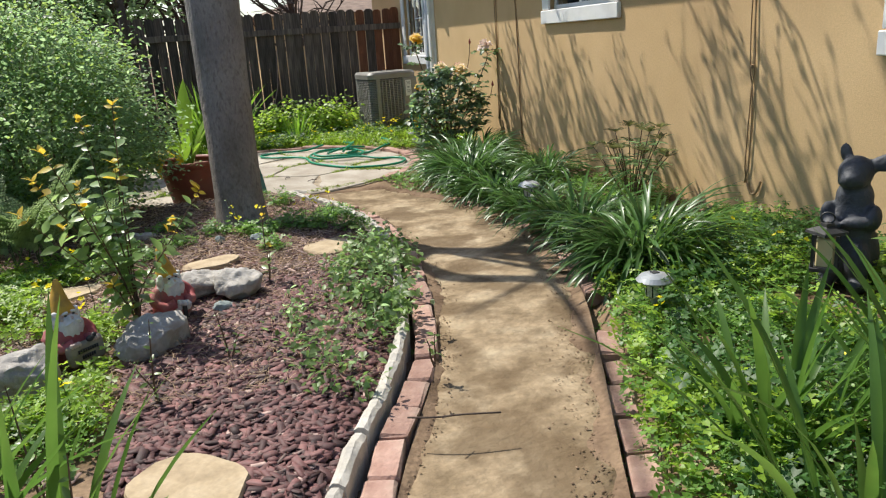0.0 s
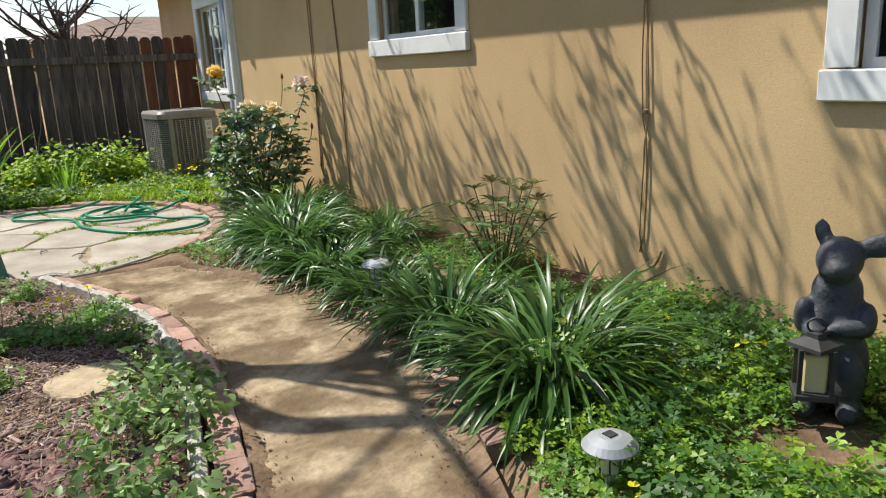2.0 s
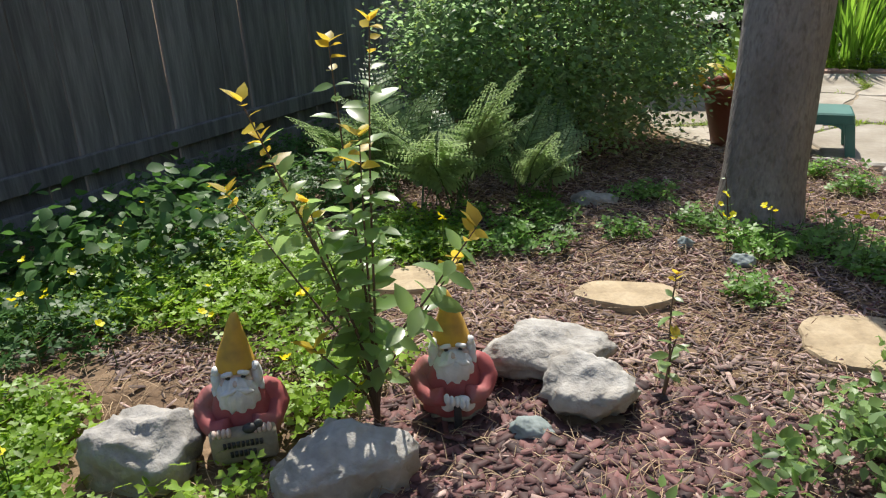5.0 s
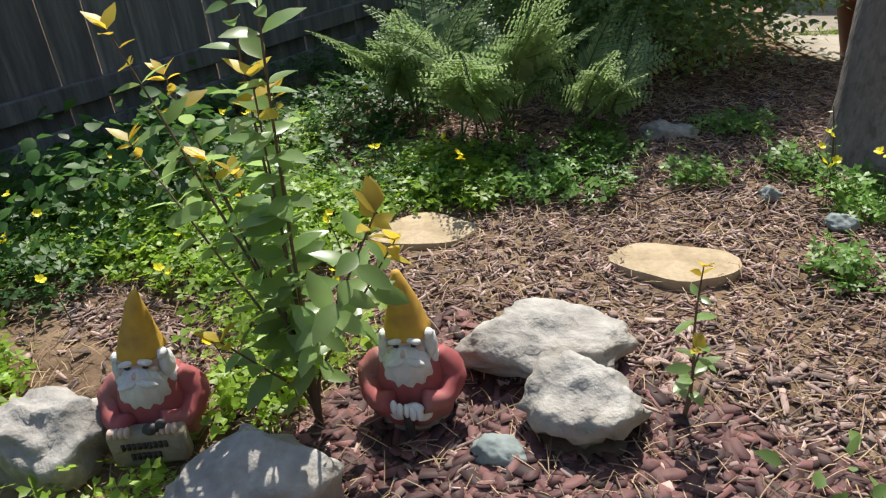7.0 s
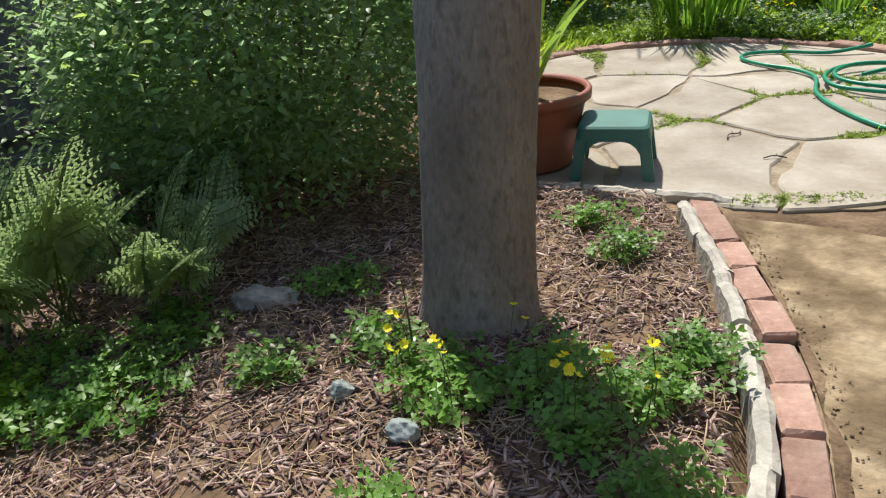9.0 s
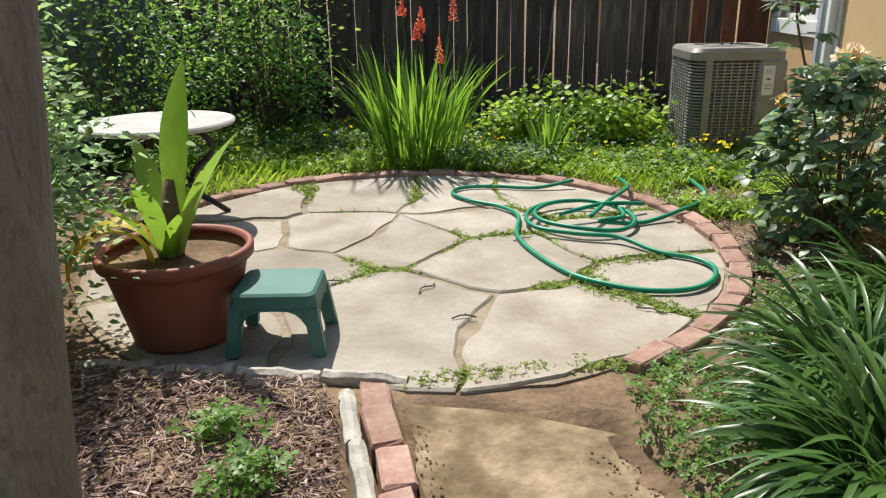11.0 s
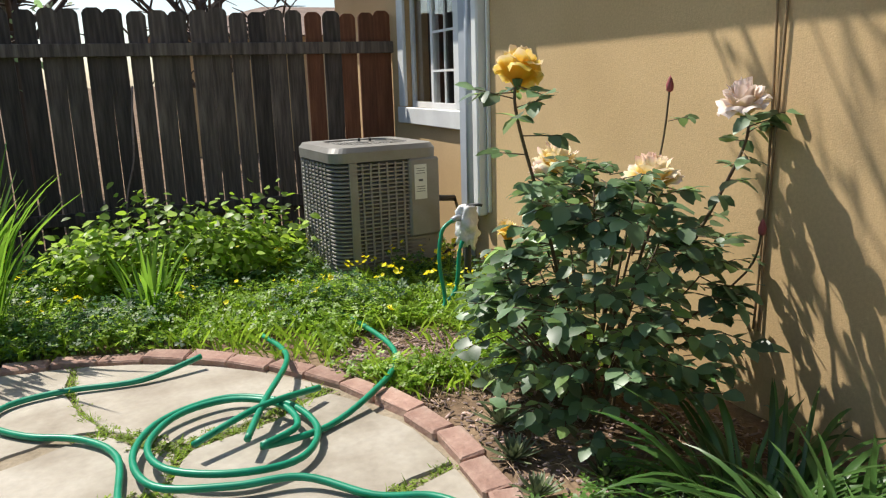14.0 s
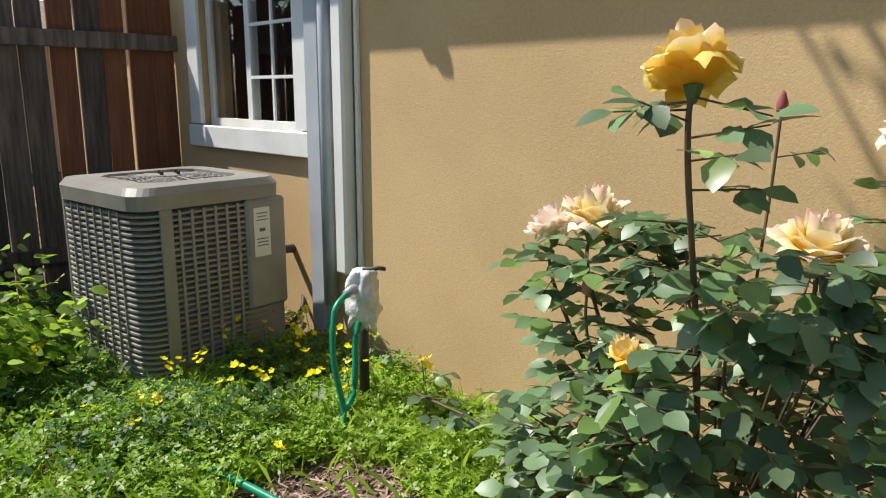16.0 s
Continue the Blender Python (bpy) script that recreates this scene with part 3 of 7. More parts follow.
def path_bricks():
    rows = tagged(new("kerb"), "rows of worn red kerb bricks along the path", "kerb", kind="structure")
    shapes = []
    for k in range(5):
        bm = box_bm((0.205, 0.098, 0.085), bevel=0.008)
        for v in bm.verts:
            v.co += Vector((uni(-1, 1), uni(-1, 1), uni(-1, 1))) * 0.004
        me = bpy.data.meshes.new("brick")
        bm.to_mesh(me)
        bm.free()
        me.materials.append(BRICK)
        shapes.append(me)
    edgers = []
    for k in range(4):
        v, f = [], []
        L, W, H = 0.296, 0.048, 0.17
        n = 8
        for i in range(n + 1):
            x = -L / 2 + L * i / n
            top = H - 0.006 * abs(math.cos(math.pi * i / n)) + uni(-0.011, 0.008)
            for yy, zz in ((-W / 2, 0), (-W / 2, top - 0.012), (-W / 2 + 0.015, top), (W / 2 - 0.015, top), (W / 2, top - 0.012), (W / 2, 0)):
                v.append((x, yy + uni(-0.003, 0.003), zz))
        for i in range(n):
            for j in range(5):
                f.append((i * 6 + j, i * 6 + j + 1, (i + 1) * 6 + j + 1, (i + 1) * 6 + j))
        f += [tuple(range(6))[::-1], tuple(n * 6 + j for j in range(6))]
        edgers.append(mesh_of("edging_block", v, f, EDGER))

    def along(edge, off, step, shapes_, nm, z, y_from, y_to, jitter=0.008, tilt=0.05, skip=0.0):
        acc, nxt = 0.0, 0.0
        for a, b in zip(edge, edge[1:]):
            seg = (b - a).length
            while nxt <= acc + seg:
                p = a.lerp(b, (nxt - acc) / seg)
                d = (b - a).normalized()
                nxt += step
                if not y_from < p.y < y_to or uni(0, 1) < skip:
                    continue
                side = Vector((d.y, -d.x, 0))
                o = new(nm, shapes_[int(rng.integers(len(shapes_)))])
                o.parent = rows
                q = p + side * (off + uni(-jitter, jitter))
                o.location = (q.x, q.y, z + uni(-jitter, jitter))
                o.rotation_euler = (uni(-tilt, tilt), uni(-tilt, tilt), math.atan2(d.y, d.x) + uni(-tilt, tilt))
            acc += seg

    along(LEFT_EDGE, -0.055, 0.213, shapes, "brick", 0.008, -1.5, 6.45)
    along(LEFT_EDGE, -0.155, 0.305, edgers, "edging_block", -0.062, -1.5, 6.40, 0.009, 0.045)
    along(RIGHT_EDGE, 0.06, 0.235, shapes, "brick", -0.024, -1.5, 5.7, 0.016, 0.09, 0.14)
    ring = [Vector((PATIO.x + (PATIO_R + 0.05) * math.cos(a), PATIO.y + (PATIO_R + 0.05) * math.sin(a), 0)) for a in np.linspace(radians(-48), radians(196), 80)]
    along(ring, 0.0, 0.212, shapes, "brick", 0.018, 0, 20, 0.01, 0.06)
    back = [Vector((-3.55, 6.40, 0)), Vector((-2.62, 6.42, 0))]
    along(back, 0.0, 0.305, edgers, "edging_block", -0.10, 0, 20, 0.004, 0.03)
    return rows


path_bricks()


def clip_poly(poly, p, nrm):
    """Keeps the side of the line through p that nrm points away from."""
    out = []
    for a, b in zip(poly, poly[1:] + poly[:1]):
        da, db = (a - p).dot(nrm), (b - p).dot(nrm)
        if da <= 0:
            out.append(a)
        if (da <= 0) != (db <= 0):
            out.append(a.lerp(b, da / (da - db)))
    return out


def flagstones():
    """Irregular flags in a round patio, their joints open and mossy."""
    patio = tagged(new("patio"), "round patio of irregular grey flagstones with mossy joints", "patio", kind="structure")
    seeds = [(-2.75, 7.0), (-2.2, 7.7), (-2.8, 8.0), (-3.2, 8.1), (-1.8, 6.95), (-2.45, 8.3), (-1.62, 8.1), (-3.25, 8.8), (-3.85, 8.55), (-1.42, 7.5), (-3.35, 7.4),
             (-3.75, 7.95), (-2.6, 8.85), (-2.0, 8.95), (-3.5, 6.75), (-4.1, 7.5)]
    seeds = [Vector(s) for s in seeds]
    disc = [PATIO + Vector((math.cos(a), math.sin(a))) * PATIO_R * 0.995 for a in np.linspace(0, 2 * math.pi, 48, endpoint=False)]
    disc = clip_poly(disc, Vector((0, 6.45)), Vector((0.03, -1)).normalized())
    bed = [PATIO + Vector((math.cos(a), math.sin(a))) * (PATIO_R + 0.02) for a in np.linspace(0, 2 * math.pi, 64, endpoint=False)]
    part("joint_bed", mesh_of("joint_bed", [(p.x, max(p.y, 6.44), -0.06) for p in bed] + [(p.x, max(p.y, 6.44), 0.027) for p in bed], [tuple(64 + k for k in range(64))] + [(k, (k + 1) % 64, 64 + (k + 1) % 64, 64 + k) for k in range(64)], MORTAR), MORTAR, patio)
    for i, s in enumerate(seeds):
        poly = disc
        for j, o in enumerate(seeds):
            if i != j and poly:
                mid = (s + o) / 2
                poly = clip_poly(poly, mid - (o - s).normalized() * uni(0.003, 0.014), (o - s).normalized())
        if len(poly) < 3:
            continue
        def sway(p):
            return p + Vector((noise.noise((p.x * 2.3, p.y * 2.3, 11.0)), noise.noise((p.x * 2.3, p.y * 2.3, 23.0)))) * 0.10 * min(1.0, max(0.0, (PATIO_R - (p - PATIO).length) / 0.25))

        fine = []
        for a, b in zip(poly, poly[1:] + poly[:1]):
            k = max(1, int((b - a).length / 0.07))
            for q in range(k):
                p = a.lerp(b, q / k)
                w = noise.noise((p.x * 4, p.y * 4, i * 3.1)) * 0.055 + noise.noise((p.x * 14, p.y * 14, i)) * 0.016
                fine.append(sway(p - (p - s).normalized() * max(0.0, w + 0.006)))
        h = 0.035 + uni(-0.005, 0.006)
        n = len(fine)
        v = [(p.x, p.y, -0.05) for p in fine] + [(p.x, p.y, h - 0.008) for p in fine]
        v += [(p.x - (p.x - s.x) * 0.02, p.y - (p.y - s.y) * 0.02, h + 0.002 * noise.noise((p.x * 9, p.y * 9, 0))) for p in fine]
        f = [(k, (k + 1) % n, n + (k + 1) % n, n + k) for k in range(n)] + [(n + k, n + (k + 1) % n, 2 * n + (k + 1) % n, 2 * n + k) for k in range(n)]
        f.append(tuple(2 * n + k for k in range(n)))
        o = new("flagstone", mesh_of("flagstone", v, f, FLAG))
        o.parent = patio
    return patio


flagstones()


def limb(points, r0, r1, mat, name, parent, n=10, flare=0.0):
    pts = spline(points, 6)
    k = len(pts)
    rad = [r0 + (r1 - r0) * i / (k - 1) + flare * math.exp(-i / 2.0) for i in range(k)]
    return tube(name, pts, rad, mat, parent, n)


def garden_tree():
    tr = thing("tree", pose(-3.12, 5.27, 0), "tall garden tree with smooth grey trunk in bark mulch", "tree")
    v, f = [], []
    n, k = 32, 50
    for i in range(k):
        z = -0.1 + 2.5 * i / (k - 1)
        r = 0.157 + 0.016 * z + 0.055 * math.exp(-max(0, z + 0.02) / 0.15)
        for j in range(n):
            a = 2 * math.pi * j / n
            w = 1 + 0.05 * noise.noise((math.cos(a) * 1.5, math.sin(a) * 1.5, z * 1.2)) + 0.02 * noise.noise((math.cos(a) * 5, math.sin(a) * 5, z * 5))
            w += 0.012 * math.sin(z * 46 + 2 * noise.noise((math.cos(a), math.sin(a), z * 2))) * noise.noise((math.cos(a) * 2, math.sin(a) * 2, z * 4))
            w += 0.12 * max(0, math.cos(3 * a + 0.6)) * math.exp(-max(0, z) / 0.22)
            v.append((r * w * math.cos(a) + 0.008 * z, r * w * math.sin(a) + 0.12 * max(0, z), z))
    for i in range(k - 1):
        for j in range(n):
            f.append((i * n + j, i * n + (j + 1) % n, (i + 1) * n + (j + 1) % n, (i + 1) * n + j))
    part("trunk", mesh_of("trunk", v, f, BARK, True), BARK, tr)
    # the trunk forks above head height
    limb([(0.02, 0.26, 2.15), (0.10, 0.40, 2.7), (0.27, 0.66, 3.7), (0.5, 1.1, 4.9)], 0.10, 0.03, BARK, "limb", tr, 12)
    limb([(0.02, 0.26, 2.15), (-0.05, -0.04, 2.75), (0.0, 0.12, 3.4), (0.05, 0.28, 4.1), (0.0, 0.4, 5.0)], 0.085, 0.03, BARK, "limb", tr, 12)
    twigs_v, twigs_f, buds = [], [], []
    here = Vector((-3.12, 5.27, 0))
    for q, (ex, ey, ez) in enumerate(((-1.0, 2.1, 2.9), (-0.9, 2.9, 2.7), (-1.1, 3.7, 3.0), (-0.85, 4.5, 2.75), (-1.05, 5.3, 2.9), (-0.9, 6.1, 2.7), (-1.1, 6.9, 3.0), (-0.9, 7.7, 2.75), (-1.0, 8.3, 2.9), (-0.95, 8.8, 3.0), (-4.6, 4.2, 5.6), (-4.4, 6.4, 5.8))):
        p0 = Vector((0.10, 0.40, 2.7)).lerp(Vector((0.27, 0.66, 3.7)), q / 12)
        p3 = Vector((ex, ey, ez)) - here
        p1 = p0.lerp(p3, 0.33) + Vector((0, 0, 0.25))
        p2 = p0.lerp(p3, 0.68) + Vector((0.05, 0, 0.1))
        limb([p0, p1, p2, p3], 0.030, 0.010, BARK, "limb", tr, 8)
        if q > 9:
            continue
        curve = spline([p0, p1, p2, p3], 8)
        for w in range(12):
            c = curve[int(uni(17, len(curve)))] + Vector((uni(-0.1, 0.1), uni(-0.25, 0.25), uni(-0.5, 0.0)))
            d = Vector((uni(-0.2, 0.15), uni(0.25, 0.8), uni(0.75, 1.0))).normalized() * uni(0.8, 1.9)
            e = c + d * 0.5 + Vector((uni(-0.08, 0.08), uni(-0.08, 0.08), 0.04))
            tube_data([c - d * 0.2, e, c + d], [0.009, 0.008, 0.004] if w % 3 else [0.019, 0.015, 0.008], 5, twigs_v, twigs_f)
            for u in range(6):
                g0 = c.lerp(c + d, uni(0.2, 1.0))
                g1 = g0 + Vector((uni(-0.2, 0.15), uni(0.0, 0.45), uni(0.2, 0.6)))
                tube_data([g0, g1], [0.006, 0.003], 4, twigs_v, twigs_f)
                for b in range(2):
                    buds.append(mat4(g0.lerp(g1, uni(0.3, 1.0)), uni(0.03, 0.07), uni(0, 6.28), uni(-0.6, 1.2), uni(-0.8, 0.8)))
    tagged(part("twig_work", mesh_of("twig_work", twigs_v, twigs_f, BARK, True), BARK, tr), kind="stuff")
    tagged(part("new_leaves", scatter_mesh("new_leaves", *OVATE, buds, BUSH_BRIGHT), BUSH_BRIGHT, tr, "sparse young leaves"), kind="stuff")
    return tr

# ---- plant helpers ----
def leaf_shape(width=0.5, fold=0.12, droop=0.15, stations=((0, 0), (0.28, 1.0), (0.62, 0.8), (1, 0))):
    """A pointed leaf, one unit long along +y, folded along its rib."""
    v, f = [], []
    rows = []
    for t, w in stations:
        z = -droop * t * t
        if w == 0:
            rows.append([len(v)])
            v.append((0, t, z))
        else:
            rows.append([len(v), len(v) + 1, len(v) + 2])
            v += [(-w * width / 2, t, z + fold * w * 0.5), (0, t, z), (w * width / 2, t, z + fold * w * 0.5)]
    for a, b in zip(rows, rows[1:]):
        if len(a) == 1:
            f += [(a[0], b[1], b[0]), (a[0], b[2], b[1])]
        elif len(b) == 1:
            f += [(a[0], a[1], b[0]), (a[1], a[2], b[0])]
        else:
            f += [(a[0], a[1], b[1], b[0]), (a[1], a[2], b[2], b[1])]
    return v, f


OVATE = leaf_shape(0.55)
BROAD = leaf_shape(0.75, 0.1, 0.25, ((0, 0), (0.15, 0.6), (0.4, 1.0), (0.75, 0.7), (1, 0)))
NARROW = leaf_shape(0.22, 0.08, 0.25)


def trefoil():
    """Three notched leaflets spread flat, a clover-like leaf about one unit across."""
    v, f = [], []
    for k in range(3):
        a = 2 * math.pi * k / 3
        c, s = math.cos(a), math.sin(a)
        b = len(v)
        for x, y, z in ((0, 0, 0), (0.22, 0.30, 0.05), (0.20, 0.52, 0.02), (0, 0.42, 0.0), (-0.20, 0.52, 0.02), (-0.22, 0.30, 0.05)):
            v.append((x * c - y * s, x * s + y * c, z))
        f += [(b, b + 1, b + 2, b + 3), (b, b + 3, b + 4, b + 5)]
    return v, f


garden_tree()

TREFOIL = trefoil()


def blossom():
    v, f = [], []
    for k in range(5):
        a = 2 * math.pi * k / 5
        c, s = math.cos(a), math.sin(a)
        b = len(v)
        for x, y, z in ((0, 0, 0), (0.24, 0.35, 0.18), (0.14, 0.52, 0.26), (-0.14, 0.52, 0.26), (-0.24, 0.35, 0.18)):
            v.append((x * c - y * s, x * s + y * c, z))
        f += [(b, b + 1, b + 2, b + 3, b + 4)]
    return v, f


BLOSSOM = blossom()


def stuff(name, me, label, category):
    return tagged(new(name, me), label, category, kind="stuff")


def spots(n, x0, x1, y0, y1, keep=lambda x, y: True, clump=0.0, clump_scale=1.6, seed=0.0):
    """Random places in a stretch of the plan, thinned to patches."""
    out = []
    tries = 0
    while len(out) < n and tries < n * 12:
        tries += 1
        x, y = uni(x0, x1), uni(y0, y1)
        if clump and noise.noise((x * clump_scale, y * clump_scale, seed)) < clump - uni(0, 0.25):
            continue
        if keep(x, y):
            out.append((x, y))
    return out


def weed_patch(name, places, height, size, mat, label, stems=True, shape=TREFOIL, per=3):
    """Low leafy weeds: leaves at several heights over each place, and their thin stems."""
    ms, sv, sf = [], [], []
    for x, y in places:
        g = ground_z(x, y)
        h = height * uni(0.35, 1.0) * (0.7 + 0.6 * max(0, noise.noise((x * 2.3, y * 2.3, 9.0)) + 0.3))
        for k in range(per):
            z = g + h * uni(0.25, 1.0)
            ms.append(mat4((x + uni(-1, 1) * size * 1.3, y + uni(-1, 1) * size * 1.3, z), size * uni(0.6, 1.25), uni(0, 6.28), uni(-0.6, 0.6), uni(-0.6, 0.6)))
        if stems and uni(0, 1) < 0.35:
            b = len(sv)
            sv += [(x - 0.002, y, g - 0.01), (x + 0.002, y, g - 0.01), (x + uni(-0.02, 0.02), y + uni(-0.02, 0.02), g + h)]
            sf.append((b, b + 1, b + 2))
    me = scatter_mesh(name, *shape, ms, mat)
    ob = stuff(name, me, label, "weeds")
    if sv:
        part("stems", mesh_of("stems", sv, sf, STEM), STEM, ob)
    return ob


def flowers(name, places, height, size, mat, label):
    ms, v, f = [], [], []
    for x, y in places:
        g = ground_z(x, y)
        h = height * uni(0.6, 1.1)
        tip = Vector((x + uni(-0.04, 0.04), y + uni(-0.04, 0.04), g + h))
        tube_data([(x, y, g), ((x + tip.x) / 2 + 0.01, (y + tip.y) / 2, g + h * 0.55), tip], [0.0022, 0.0018, 0.0013], 3, v, f)
        for k in range(int(rng.integers(1, 4))):
            ms.append(mat4(tip + Vector((uni(-0.02, 0.02), uni(-0.02, 0.02), uni(-0.02, 0.012))), size * uni(0.7, 1.2), uni(0, 6.28), uni(-0.8, 0.8), uni(-0.8, 0.8)))
    ob = stuff(name, scatter_mesh(name, *BLOSSOM, ms, mat), label, "flowers")
    part("stalks", mesh_of("stalks", v, f, STEM), STEM, ob)
    return ob


def strap(v, f, base, yaw, length, width, rise, arch, segs=7, twist=0.0):
    """One arching strap leaf added to the lists."""
    d = Vector((math.cos(yaw), math.sin(yaw), 0))
    s = Vector((-d.y, d.x, 0))
    p = Vector(base)
    b = len(v)
    ang = rise
    for i in range(segs + 1):
        t = i / segs
        w = width * (0.55 + 0.9 * t if t < 0.5 else 1.0) * (1.0 if t < 0.6 else max(0.02, 1 - ((t - 0.6) / 0.4) ** 1.6))
        up = Vector((-d.x * math.sin(ang), -d.y * math.sin(ang), math.cos(ang)))
        tw = s * math.cos(twist * t) + up * math.sin(twist * t)
        v += [p - tw * w / 2 + up * 0.12 * w, Vector(p), p + tw * w / 2 + up * 0.12 * w]
        p = p + (d * math.cos(ang) + Vector((0, 0, math.sin(ang)))) * length / segs
        ang -= arch / segs
    for i in range(segs):
        a, c = b + i * 3, b + (i + 1) * 3
        f += [(a, a + 1, c + 1, c), (a + 1, a + 2, c + 2, c + 1)]


def strap_clump(name, x, y, n, length, width, label, category, mat, rise=(0.9, 1.5), arch=(1.2, 2.4), spread=0.12, group=""):
    """A clump of strap leaves as one plant with its leaves in one mesh."""
    v, f = [], []
    ob = thing(name, pose(x, y, ground_z(x, y)), label, category, group)
    for k in range(n):
        a = uni(0, 6.28)
        r = spread * math.sqrt(uni(0, 1))
        L = length * uni(0.55, 1.1)
        lv, lf = (v, f) if k >= 36 else ([], [])
        strap(lv, lf, (r * math.cos(a), r * math.sin(a), -0.02), a + uni(-0.7, 0.7), L, width * uni(0.7, 1.2), uni(*rise), uni(*arch), 8, uni(-0.8, 0.8))
        if k < 36:
            part("leaf", mesh_of("leaf", lv, lf, mat, True), mat, ob)
    if v:
        tagged(part("leaf_mass", mesh_of("leaf_mass", v, f, mat, True), mat, ob), kind="stuff")
    return ob


def bush(name, at, radii, leaves, size, mats_, label, category="shrub", shape=OVATE, branches=14, bare=0.3, clumps=40, stem_mat=None, trunk_r=0.012, low=0.05, tilt=0.9, taper=0.0):
    """A shrub: stems from the ground to clumps, and its crown of many single leaves gathered round the clumps."""
    ob = thing(name, pose(*at), label, category)
    v, f = [], []
    centres = []
    for k in range(clumps):
        while True:
            p = Vector((uni(-1, 1), uni(-1, 1), uni(low * 2 - 1, 1)))
            if bare < p.length < 1.0:
                break
        lump = 1 + 0.22 * noise.noise(p * 2.2 + Vector(at))
        thin = 1 - taper * (p.z + 1) / 2
        centres.append(Vector((p.x * radii[0] * thin, p.y * radii[1] * thin, (p.z + 1) / 2 * radii[2])) * lump)
    for k in range(branches):
        c = centres[k % clumps]
        root = Vector((c.x * 0.15 + uni(-0.03, 0.03), c.y * 0.15 + uni(-0.03, 0.03), -0.03))
        mid = root.lerp(c, 0.5) + Vector((uni(-0.06, 0.06), uni(-0.06, 0.06), 0.1 * radii[2]))
        tube("stem", spline([root, mid, c * 0.93], 4), [trunk_r * (1 - 0.8 * i / 8) for i in range(9)], stem_mat or WOODY, ob, 5)
    sets = [[] for _ in mats_]
    spread = 0.30 * (radii[0] * radii[1] * radii[2]) ** (1 / 3) * (40 / clumps) ** 0.33
    for k in range(leaves):
        c = centres[int(rng.integers(clumps))]
        p = c + Vector(rng.normal(0, 1, 3)) * spread * 0.55
        if p.z < 0.01:
            p.z = uni(0.01, 0.1)
        out = math.atan2(p.y, p.x) - math.pi / 2
        # second leaf colour comes more often high up, imitating a sunlit top
        pick = 0
        if len(mats_) > 1:
            pick = 1 if uni(0, 1) < (0.12 + 0.5 * max(0.0, p.z / radii[2] - 0.45)) else 0
        sets[pick].append(mat4(p, size * uni(0.55, 1.2), out + uni(-1.2, 1.2), uni(-tilt, tilt), uni(-0.9, 0.9)))
    for s, m in zip(sets, mats_):
        if s:
            tagged(part("foliage", scatter_mesh("foliage", *shape, s, m, True), m, ob), kind="stuff")
    return ob


def aimed(loc, way, up, scale):
    """The matrix of a leaf at loc that points along way and faces up."""
    y = Vector(way).normalized()
    x = y.cross(Vector(up)).normalized()
    z = x.cross(y)
    m = np.eye(4)
    m[:3, 0], m[:3, 1], m[:3, 2], m[:3, 3] = x * scale, y * scale, z * scale, loc
    return m


def fern(name, x, y, n, length, label, mat):
    """Bracken: triangular fronds on bare stalks, each with paired pinnae that carry small pinnules."""
    ob = thing(name, pose(x, y, ground_z(x, y)), label, "fern")
    sv, sf, ms = [], [], []
    steps = 24
    for k in range(n):
        a = 2 * math.pi * k / n + uni(-0.4, 0.4)
        L = length * uni(0.65, 1.15)
        ang, p, d = uni(1.2, 1.56), Vector((uni(-0.12, 0.12), uni(-0.12, 0.12), 0)), Vector((math.cos(a), math.sin(a), 0))
        s = Vector((-d.y, d.x, 0))
        pts = [p.copy()]
        for i in range(steps):
            way = d * math.cos(ang) + Vector((0, 0, math.sin(ang)))
            p = p + way * L / steps
            ang -= uni(0.0, 0.07)
            pts.append(p.copy())
            t = i / (steps - 1)
            if t < 0.33:
                continue
            face = s.cross(way) * -1
            if face.z < 0:
                face = -face
            reach = L * 0.33 * uni(0.75, 1.15) * ((1 - t) / 0.67) ** 0.9 + 0.012
            for q in (-1, 1):
                out = (s * q + way * 0.45 - face * uni(0.0, 0.3)).normalized()
                tube_data([p, p + out * reach], [0.0014, 0.0006], 3, sv, sf)
                m = max(3, int(reach / 0.020))
                for e in range(m):
                    g = (e + 0.5) / m
                    size = reach * 0.30 * (1.05 - g) + 0.009
                    for w in (-1, 1):
                        ms.append(aimed(p + out * reach * g, way * w + out * 0.55 - face * uni(0.0, 0.25), face, size))
        tube_data(pts, [0.0045 * (1 - 0.75 * i / steps) for i in range(steps + 1)], 4, sv, sf)
    tagged(part("rib_work", mesh_of("rib_work", sv, sf, STEM), STEM, ob), kind="stuff")
    tagged(part("pinnae", scatter_mesh("pinnae", *NARROW_WIDE, ms, mat), mat, ob), kind="stuff")
    return ob


NARROW_WIDE = ([(0, 0, 0), (-0.24, 0.45, 0.03), (0, 1, -0.08), (0.24, 0.45, 0.03)], [(0, 3, 2, 1)])

# ---- things beside the house ----
def downspout():
    d = thing("downspout", pose(0, 0, 0), "white metal downspout beside a grey conduit on the stucco wall", "downspout")
    part("pipe", box_bm((0.07, 0.085, 2.0), (-0.037, 10.05, 1.42), 0.012), WHITE_PAINT, d)
    part("edge_strip", box_bm((0.022, 0.02, 1.95), (-0.012, 9.975, 1.42), 0.003), WHITE_PAINT, d, "narrow painted strip")
    c = thing("conduit", pose(0, 0, 0), "grey painted conduit board fixed to the stucco wall", "conduit")
    part("board", box_bm((0.05, 0.11, 2.5), (-0.027, 10.27, 1.25), 0.006), GREY_PAINT, c)
    tube("conduit_pipe", [(-0.05, 10.16, 0.25), (-0.05, 10.16, 2.45)], 0.03, GREY_PAINT, c, 12)


downspout()


